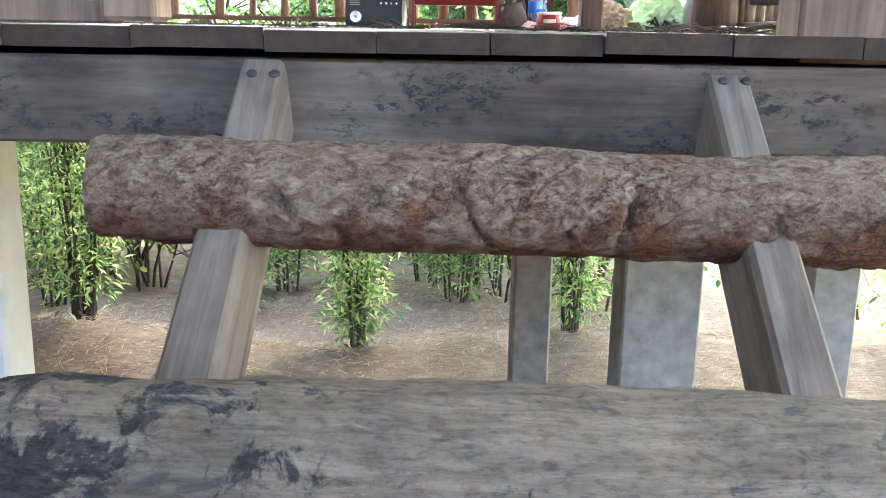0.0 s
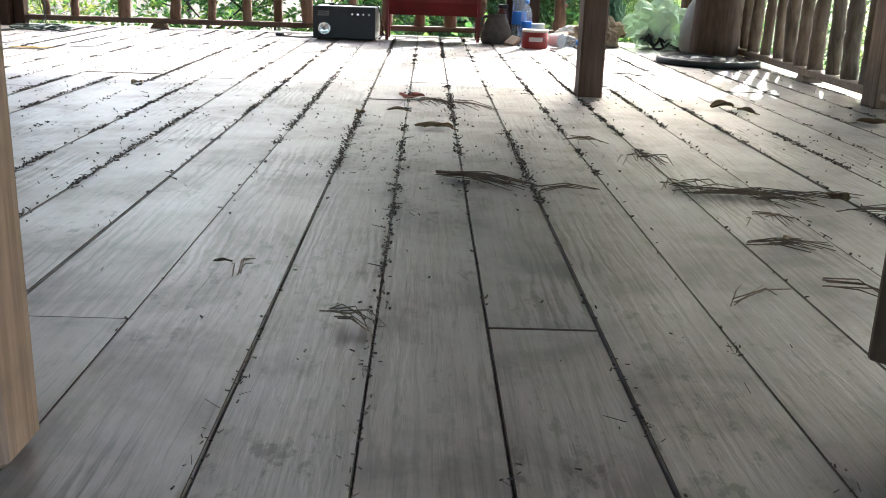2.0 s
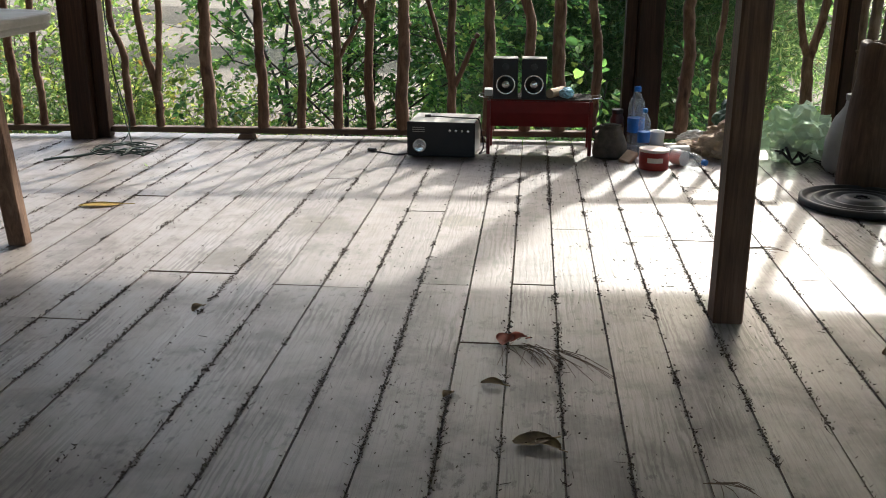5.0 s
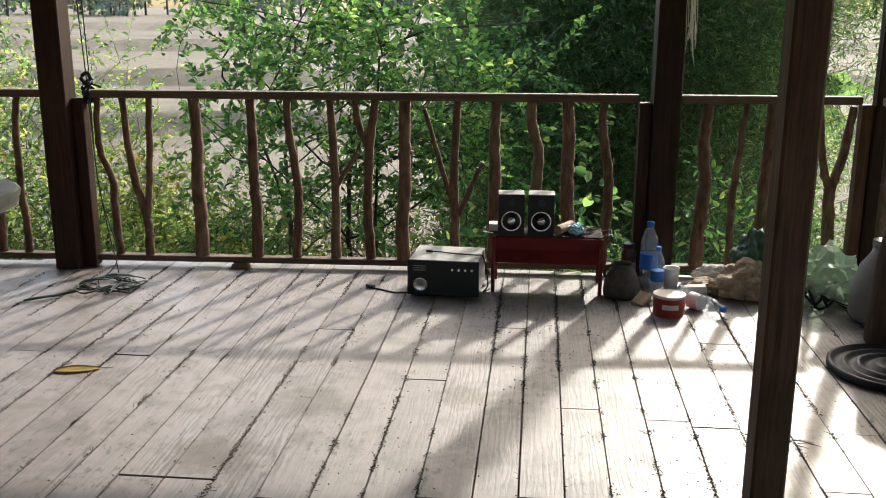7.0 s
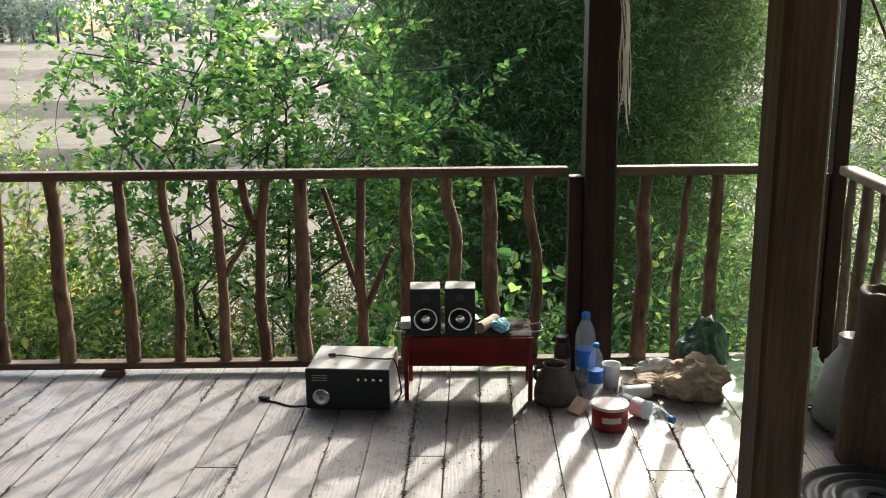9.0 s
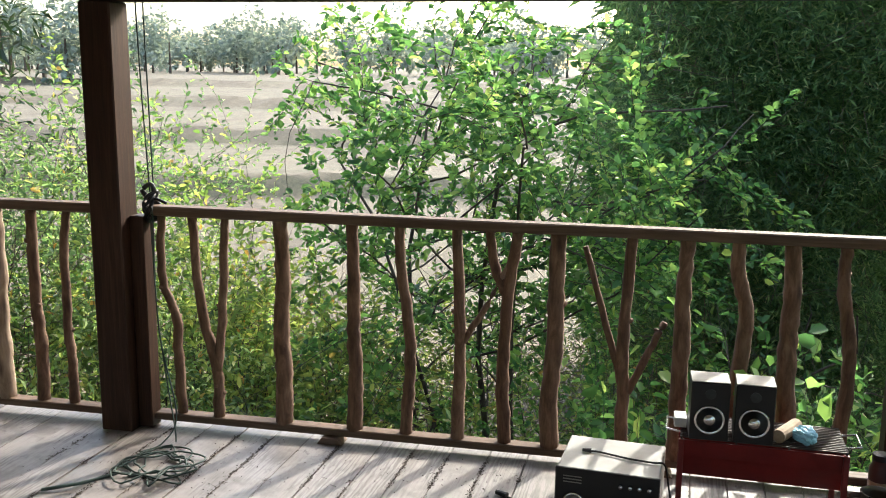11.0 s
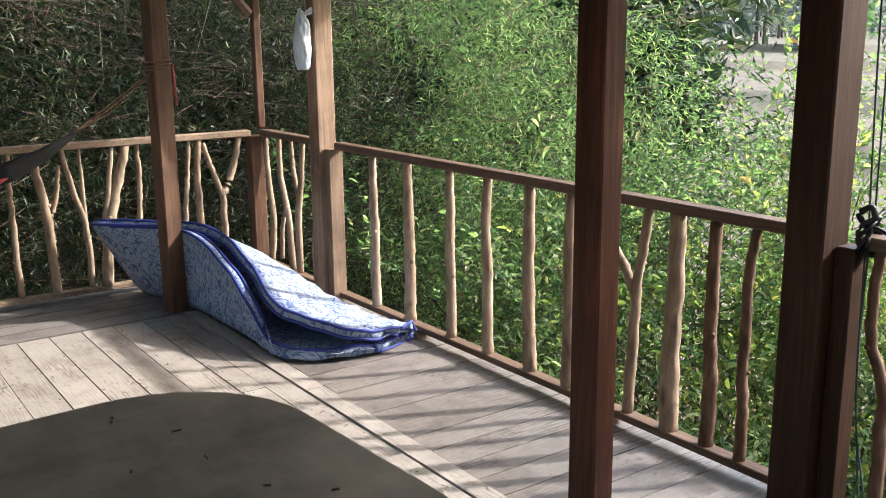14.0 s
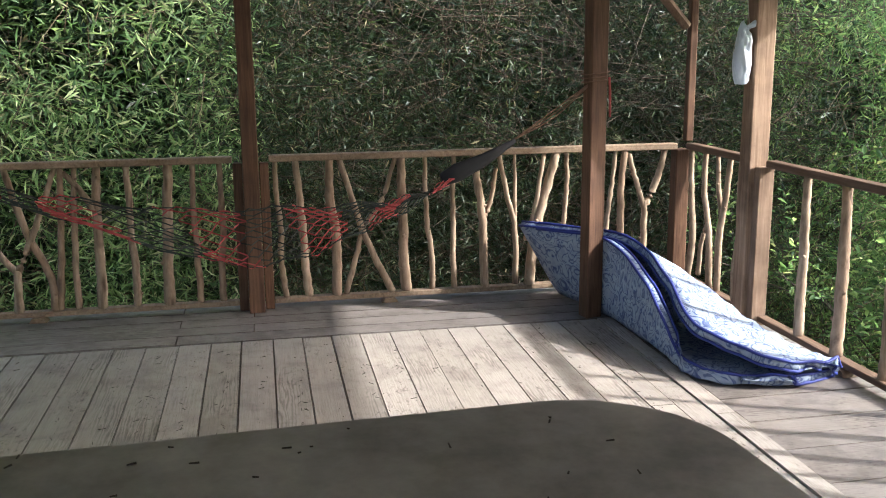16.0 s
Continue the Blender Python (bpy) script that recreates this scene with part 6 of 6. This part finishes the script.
    at = lambda line, f: line[round(f * (len(line) - 1))]
    panel("near_panel", (spine, foot, near_free), (0.0, 0.55, 1.0), lambda f: at(mid_a, f), 0.04)
    panel("far_panel", (heel, crest, far_free), (0.0, 0.5, 1.0), lambda f: at(mid_b, f), 0.042)


mattress()


def hammock():
    t = thing("hammock", "red and black net hammock hanging slack before the west railing", "hammock")
    a, b = Vector((-5.56, 5.37, 1.32)), Vector((-5.2, 1.3, 1.3))
    neck, tail = Vector((-5.5, 4.9, 1.01)), Vector((-5.3, 1.95, 0.93))
    rope = hull_join([tube(smooth_path([a, a.lerp(neck, 0.5) + Vector((0, 0, -0.02 * s)), neck], 6), 0.004, 6) for s in (0, 1, 2)])
    part("rope", rope, M_ROPE, t, "red brown knotted rope")
    part("rope", tube(smooth_path([tail, b], 6), 0.006, 6), M_STRING, t)
    wrap = hull_join([tube([(-5.565 + 0.072 * math.cos(q) * (1 if abs(math.cos(q)) < 0.9 else 0.95), 5.37 + 0.075 * math.sin(q), 1.31 + 0.02 * k + 0.008 * math.sin(q)) for q in np.linspace(0, 6.5, 14)], 0.0035, 6) for k in range(3)])
    part("binding", wrap, M_ROPE, t, "brown cord wound round the post")
    part("loose_end", hull_join([tube(smooth_path([(-5.49, 5.42, 1.33), (-5.475, 5.42, 1.25), (-5.48, 5.425, 1.12)], 4), 0.007, 6)]), M_NET_RED, t)
    end_bm = bmesh.new()
    pts = [(neck, 0.012), (Vector((-5.47, 4.74, 0.92)), 0.034), (Vector((-5.43, 4.58, 0.855)), 0.05), (Vector((-5.42, 4.5, 0.82)), 0.035)]
    tube([p for p, _ in pts], [r for _, r in pts], 10, end_bm)
    for v in end_bm.verts:
        v.co.x = -5.45 + (v.co.x + 5.45) * 0.45
    part("end_cloth", end_bm, M_HAMMOCK_CLOTH, t, "black gathered cloth end", True)
    rng = random.Random(6)
    top = smooth_path([(-5.44, 4.56, 0.825), (-5.42, 4.341, 0.755), (-5.42, 4.076, 0.722), (-5.42, 3.676, 0.712), (-5.42, 3.126, 0.722), (-5.42, 2.605, 0.798), (-5.4, 2.3, 0.85)], 12)
    low_edge = smooth_path([(-5.43, 4.54, 0.8), (-5.33, 4.25, 0.675), (-5.3, 4.03, 0.595), (-5.3, 3.74, 0.48), (-5.3, 3.388, 0.46), (-5.3, 2.8, 0.65), (-5.36, 2.3, 0.835)], 12)

    def on(f, v):
        i = min(len(top) - 2, int(f * (len(top) - 1)))
        g = f * (len(top) - 1) - i
        a, b = top[i].lerp(top[i + 1], g), low_edge[i].lerp(low_edge[i + 1], g)
        p = a.lerp(b, v)
        p.x += 0.05 * math.sin(v * 6.3 + f * 5)
        p.z += 0.012 * math.sin(f * 41 + v * 5)
        return p

    red, dark = [], []
    strands, steps = 12, 58
    for k in range(strands):
        prev = on(0, k / (strands - 1))
        for i in range(1, steps + 1):
            f = i / steps
            swing = (0.034 if (i + k) % 2 else -0.034) + rng.uniform(-0.02, 0.02)
            q = on(f, min(1.05, max(-0.04, k / (strands - 1) + swing)))
            band = math.sin(f * 31 + 0.5) + 0.5 * math.sin(f * 13 + k * 0.4)
            (red if band > 0.0 else dark).append((*prev, *q, 0.0038, 0.0038))
            prev = q
    for v in (0.0, 1.0):
        for i in range(40):
            dark.append((*on(i / 40, v), *on((i + 1) / 40, v), 0.0035, 0.0035))
    for k in range(7):
        red.append((*on(1.0, k / 6), *tail, 0.003, 0.003))
    for lst, m, lab in ((red, M_NET_RED, "red net"), (dark, M_NET_DARK, "dark net")):
        vv, ff = thin_tubes(lst, 3)
        tagged(raw("net", vv, ff, m, t), lab, kind="stuff")


hammock()


def hanging_bag():
    t = thing("hanging_bag", "white plastic bag tied to the upper part of the post", "bag", (-5.27, 6.06, 0.0))
    bm = crumple(0.09, (0.62, 0.45, 1.75), 31, 0.3, 4, 2.4)
    part("bag", bm, M_BAG_WHITE, t, "thin white plastic", True).matrix_local = pose(0.0, 0, 1.29)
    part("knot", tube([(0, 0, 1.52), (0.01, 0.02, 1.58), (0.02, 0.06, 1.6)], [0.02, 0.012, 0.02], 8), M_BAG_WHITE, t)
    part("string", tube([(0.0, 0.03, 1.59), (-0.05, 0.04, 1.72)], 0.002, 4), M_STRING, t)
    part("string", tube(smooth_path([(-0.05, 0.0, 1.55), (-0.1, 0.0, 1.45), (-0.05, 0.0, 1.28)], 4), 0.0015, 4), M_STRING, t)


hanging_bag()

# ---- leaves, needles and bits on the deck ----
def dry_leaf(at, size, rz, mat, label, curl=0.5, seed=0):
    bm = bmesh.new()
    n = 9
    rows = []
    for i in range(n):
        f = i / (n - 1)
        w = size * (0.32 if size < 0.1 else 0.2) * math.sin(math.pi * (0.06 + 0.9 * f)) ** 0.8
        z = 0.004 + curl * size * 0.09 * abs(math.sin(f * 3.0 + seed))
        rows.append([bm.verts.new((size * (f - 0.5), s * w, z + abs(s) * curl * w * 0.55)) for s in (-1, -0.5, 0, 0.5, 1)])
    for r0, r1 in zip(rows, rows[1:]):
        for k in range(4):
            bm.faces.new((r0[k], r1[k], r1[k + 1], r0[k + 1]))
    bmesh.ops.solidify(bm, geom=bm.faces[:], thickness=0.0012)
    tube([(size * 0.45, 0, 0.006), (size * 0.75, size * 0.05, 0.004)], 0.0015, 5, bm)
    zmin = min(v.co.z for v in bm.verts)
    for v in bm.verts:
        v.co.z -= zmin
    ob = part("leaf", bm, mat, smooth=True)
    ob.matrix_world = pose(at[0], at[1], 0.0005, 0, 0, rz)
    return tagged(ob, label, "leaf", "fallen leaves")


dry_leaf((-1.55, 4.73), 0.17, 15, M_LEAF_YELLOW, "yellow fallen leaf with dark edge on the deck", 0.25, 1)
dry_leaf((0.095, 2.93), 0.085, 20, M_LEAF_DRY, "curled brown fallen leaf on the deck", 0.5, 2)
dry_leaf((0.125, 2.915), 0.06, -35, M_LEAF_DRY, "curled brown fallen leaf on the deck", 0.8, 12)
dry_leaf((0.009, 3.197), 0.055, -10, M_LEAF_DRY, "curled brown fallen leaf on the deck", 0.7, 3)
dry_leaf((-0.09, 3.132), 0.036, 60, M_LEAF_DRY, "small dark curled leaf on the deck", 1.2, 4)
dry_leaf((0.04, 3.45), 0.075, 80, M_LEAF_RED, "red brown fallen leaf on the deck", 1.0, 5)
dry_leaf((0.07, 3.46), 0.06, 30, M_LEAF_RED, "red brown fallen leaf on the deck", 1.2, 15)
dry_leaf((1.02, 3.43), 0.08, 10, M_LEAF_DRY, "curled brown fallen leaf on the deck", 1.1, 6)
dry_leaf((1.065, 3.345), 0.06, -50, M_LEAF_DRY, "dark curled fallen leaf on the deck", 1.0, 7)
dry_leaf((1.37, 3.166), 0.09, 160, M_LEAF_DRY, "brown fallen leaf on the deck", 0.8, 8)
dry_leaf((1.42, 3.13), 0.07, 20, M_LEAF_YELLOW, "pale brown fallen leaf on the deck", 0.8, 18)
dry_leaf((0.615, 1.905), 0.04, 40, M_LEAF_DRY, "brown fallen leaf among pine needles", 1.0, 19)
dry_leaf((0.82, 2.2), 0.06, 100, M_LEAF_DRY, "dark curled leaf at the end of the needles", 1.2, 20)
dry_leaf((-0.232, 1.763), 0.02, 10, M_DARK_TWIG, "dark scrap of leaf on the deck", 0.8, 21)
dry_leaf((-0.82, 3.634), 0.05, 70, M_LEAF_DRY, "small brown curled leaf on the deck", 1.0, 22)
dry_leaf((0.19, 1.15), 0.022, 140, M_DARK_TWIG, "dark scrap of leaf at the deck edge", 0.8, 9)


def needles(seed, at, count, length, spread, heading, turn, name="pine_needles", label="tuft of dry pine needles on the deck"):
    rng = random.Random(seed)
    segs = []
    for _ in range(count):
        a = radians(heading + rng.gauss(0, turn))
        L = length * rng.uniform(0.5, 1.1)
        x, y = at[0] + rng.gauss(0, spread), at[1] + rng.gauss(0, spread * 0.35)
        z = rng.uniform(0.002, 0.012)
        mx, my = x + math.cos(a) * L / 2 + rng.gauss(0, 0.004), y + math.sin(a) * L / 2 + rng.gauss(0, 0.004)
        ex, ey = x + math.cos(a) * L, y + math.sin(a) * L
        segs.append((x, y, z, mx, my, z + 0.006, 0.0009, 0.0009))
        segs.append((mx, my, z + 0.006, ex, ey, rng.uniform(0.001, 0.008), 0.0009, 0.0006))
    v, f = thin_tubes(segs, 4)
    ob = raw(name, v, f, M_NEEDLE)
    return tagged(ob, label, "litter", kind="stuff")


needles(1, (0.1, 2.345), 30, 0.17, 0.014, -33, 7)
needles(2, (0.58, 2.235), 20, 0.2, 0.03, -10, 10)
needles(3, (0.09, 3.42), 26, 0.16, 0.025, -62, 24)
needles(4, (0.7, 2.2), 12, 0.16, 0.04, -4, 12)
needles(5, (0.27, 2.222), 5, 0.12, 0.006, 8, 5)
needles(6, (-0.07, 1.56), 9, 0.06, 0.008, -35, 20)
needles(7, (0.627, 2.07), 7, 0.07, 0.015, -60, 30)
needles(8, (0.55, 1.885), 9, 0.12, 0.012, -20, 12)
needles(10, (0.574, 1.7), 5, 0.11, 0.004, -38, 4)
needles(11, (0.42, 1.615), 5, 0.11, 0.005, 42, 8)
needles(12, (0.438, 2.79), 7, 0.1, 0.02, -60, 25)
needles(13, (0.16, 3.38), 8, 0.2, 0.02, -52, 8)
needles(9, (-0.2, 1.69), 4, 0.1, 0.006, 88, 10)
needles(15, (0.83, 2.11), 10, 0.16, 0.02, -25, 15)
needles(16, (0.55, 2.58), 16, 0.09, 0.02, -85, 25)
needles(17, (0.545, 2.3), 14, 0.07, 0.015, -60, 25)
needles(18, (0.86, 4.3), 8, 0.12, 0.02, -5, 10)


def litter_on_deck():
    """Countless crumbs and twigs: most lie along the seams, some anywhere."""
    rng = np.random.default_rng(17)
    segs = []
    c, s = math.cos(SKEW), math.sin(SKEW)
    for _ in range(60000):
        k = rng.integers(1, len(SEAMS) - 1)
        u = SEAMS[k] + rng.normal() * 0.005
        v = 0.02 + rng.random() ** 0.9 * 4.95
        if v < 0.9 and rng.random() < 0.5:
            continue
        if rng.random() < 0.1:
            u += rng.uniform(-0.07, 0.07)
        if noise.noise(Vector((k * 3.1, v * 1.1, 0))) + 0.7 * noise.noise(Vector((k * 5.3, v * 9.0, 4))) < 0.12 and rng.random() < 0.93:
            continue
        x, y = u * c + v * s, 1.13 - u * s + v * c
        L = rng.choice([0.003, 0.0055, 0.011, 0.022], p=[0.56, 0.3, 0.1, 0.04])
        a = rng.uniform(0, 6.28)
        if L > 0.01:
            a = math.pi / 2 + rng.normal() * 0.7
        r = rng.uniform(0.0009, 0.0022) if L < 0.01 else rng.uniform(0.0006, 0.001)
        r *= 0.55 if v < 0.4 else 0.95
        segs.append((x, y, r + 0.0005, x + math.cos(a) * L, y + math.sin(a) * L, r + 0.0005 + rng.uniform(0, 0.003), r, r * 0.7))
    for _ in range(900):
        x, y = rng.uniform(-5.4, -2.4), rng.uniform(1.5, 5.3)
        j = round((y - 1.24) / 0.164)
        y = 1.24 + j * 0.164 + rng.normal() * 0.012
        L = rng.choice([0.005, 0.012, 0.03])
        a = rng.normal() * 0.6
        segs.append((x, y, 0.002, x + math.cos(a) * L, y + math.sin(a) * L, 0.003, 0.0014, 0.001))
    v, f = thin_tubes(segs, 4)
    tagged(raw("deck_litter", v, f, M_DARK_TWIG), "dark crumbs and twigs in the seams of the deck", "litter", kind="stuff")
    segs = []
    for _ in range(70):
        x, y = -1.93 + rng.uniform(-0.45, 0.45), 3.47 + rng.uniform(-0.9, 0.9)
        a = rng.uniform(0, 6.28)
        L = rng.choice([0.006, 0.012, 0.018])
        segs.append((x, y, 0.7735, x + math.cos(a) * L, y + math.sin(a) * L, 0.775, 0.002, 0.0015))
    v, f = thin_tubes(segs, 5)
    tagged(raw("table_litter", v, f, M_DARK_TWIG), "dry bits scattered over the table", "litter", kind="stuff")
    segs = []
    for _ in range(16000):
        x, y = rng.uniform(-2.2, 2.0), rng.uniform(1.3, 8.0)
        z = float(ground_z(x, y))
        a = rng.uniform(0, 6.28)
        L = rng.uniform(0.015, 0.09)
        segs.append((x, y, z + 0.008, x + math.cos(a) * L, y + math.sin(a) * L, z + rng.uniform(0.005, 0.03), 0.0022, 0.001))
    v, f = thin_tubes(segs, 4)
    tagged(raw("ground_litter", v, f, M_STRAW), "dry stalks and twigs on the ground below the deck", "litter", kind="stuff")


litter_on_deck()

# ---- deck boards ----
board_rng = random.Random(9)
board_meshes = {}


def board(cx, cy, w, l, mat, rz, along, sink=0.0):
    """One deck board, its length along local y (or x), top at z = 0 with a slight rise of its own."""
    key = (round(w, 3), round(l, 2), along)
    if key not in board_meshes:
        hx, hy = (w / 2, l / 2) if along == "y" else (l / 2, w / 2)
        b = 0.0009
        co = [(-hx, -hy, -0.024), (hx, -hy, -0.024), (hx, hy, -0.024), (-hx, hy, -0.024), (-hx, -hy, -b), (hx, -hy, -b), (hx, hy, -b), (-hx, hy, -b), (-hx + b, -hy + b, 0), (hx - b, -hy + b, 0), (hx - b, hy - b, 0), (-hx + b, hy - b, 0)]
        fa = [(0, 3, 2, 1), (8, 9, 10, 11)] + [(k, (k + 1) % 4, 4 + (k + 1) % 4, 4 + k) for k in range(4)] + [(4 + k, 4 + (k + 1) % 4, 8 + (k + 1) % 4, 8 + k) for k in range(4)]
        me = bpy.data.meshes.new("plank")
        me.from_pydata(co, [], fa)
        me.materials.append(mat)
        me.materials.append(M_BOARD_END)
        for k in ((0, 2) if along == "y" else (1, 3)):
            me.polygons[2 + k].material_index = 1
        for k in range(6, 10):
            me.polygons[k].material_index = 1
        board_meshes[key] = me
    ob = new("plank", board_meshes[key])
    ob.parent = floor
    ob.matrix_world = pose(cx, cy, board_rng.uniform(-0.0025, 0.0015) - sink, 0, 0, rz)
    return ob


def main_boards():
    c, s = math.cos(SKEW), math.sin(SKEW)
    cut_at = {-0.46: [0.413, 3.6], -0.75: [2.70], -0.605: [2.70], -0.313: [2.75], -0.16: [2.315, 4.2], -0.034: [2.78], 0.094: [0.413, 3.4], 0.366: [3.33], 0.81: [2.9]}
    for u0, u1 in zip(SEAMS, SEAMS[1:]):
        cuts = cut_at.get(u0) or [board_rng.choice((2.37, 2.79, 3.29, 3.72, 4.1))]
        ends = [board_rng.uniform(-0.01, 0.002)] + cuts + [5.12]
        for v0, v1 in zip(ends, ends[1:]):
            gap = board_rng.choice((0.0015, 0.002, 0.003, 0.0045))
            um, vm = (u0 + u1) / 2, (v0 + v1) / 2
            x, y = um * c + vm * s, 1.13 - um * s * 1.0 + vm * c
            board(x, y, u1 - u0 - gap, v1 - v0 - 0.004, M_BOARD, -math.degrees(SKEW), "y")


def west_boards():
    edges = [1.24, 1.4, 1.56, 1.72, 1.86, 2.0, 2.16, 2.31, 2.47, 2.632, 2.8, 2.955, 3.12, 3.28, 3.437, 3.598, 3.751, 3.902, 4.056, 4.215, 4.377, 4.532, 4.684, 4.842, 5.0, 5.16, 5.27, 5.385]
    for y, y_end in zip(edges, edges[1:]):
        w = y_end - y
        cut = board_rng.choice((-4.2, -3.6, -3.3))
        for x0, x1 in ((-5.5, cut), (cut, -2.42)):
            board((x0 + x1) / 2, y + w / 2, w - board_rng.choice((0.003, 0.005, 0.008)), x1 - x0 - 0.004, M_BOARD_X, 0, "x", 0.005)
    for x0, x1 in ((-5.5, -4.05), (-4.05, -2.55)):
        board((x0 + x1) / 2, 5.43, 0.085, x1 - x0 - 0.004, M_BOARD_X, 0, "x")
    x = -5.5
    while x < -2.45:
        w = board_rng.choice((0.13, 0.14, 0.15))
        board(x + w / 2, 5.87, w - 0.003, 0.78, M_BOARD, 0, "y", 0.005)
        x += w
    x = -6.24
    for k in range(5):
        w = 0.147
        for y0, y1 in ((1.24, 3.1 + 0.4 * (k % 2)), (3.1 + 0.4 * (k % 2), 6.25)):
            board(x + w / 2, (y0 + y1) / 2, w - 0.006, y1 - y0 - 0.004, M_BOARD, 0, "y")
        x += w


main_boards()
west_boards()
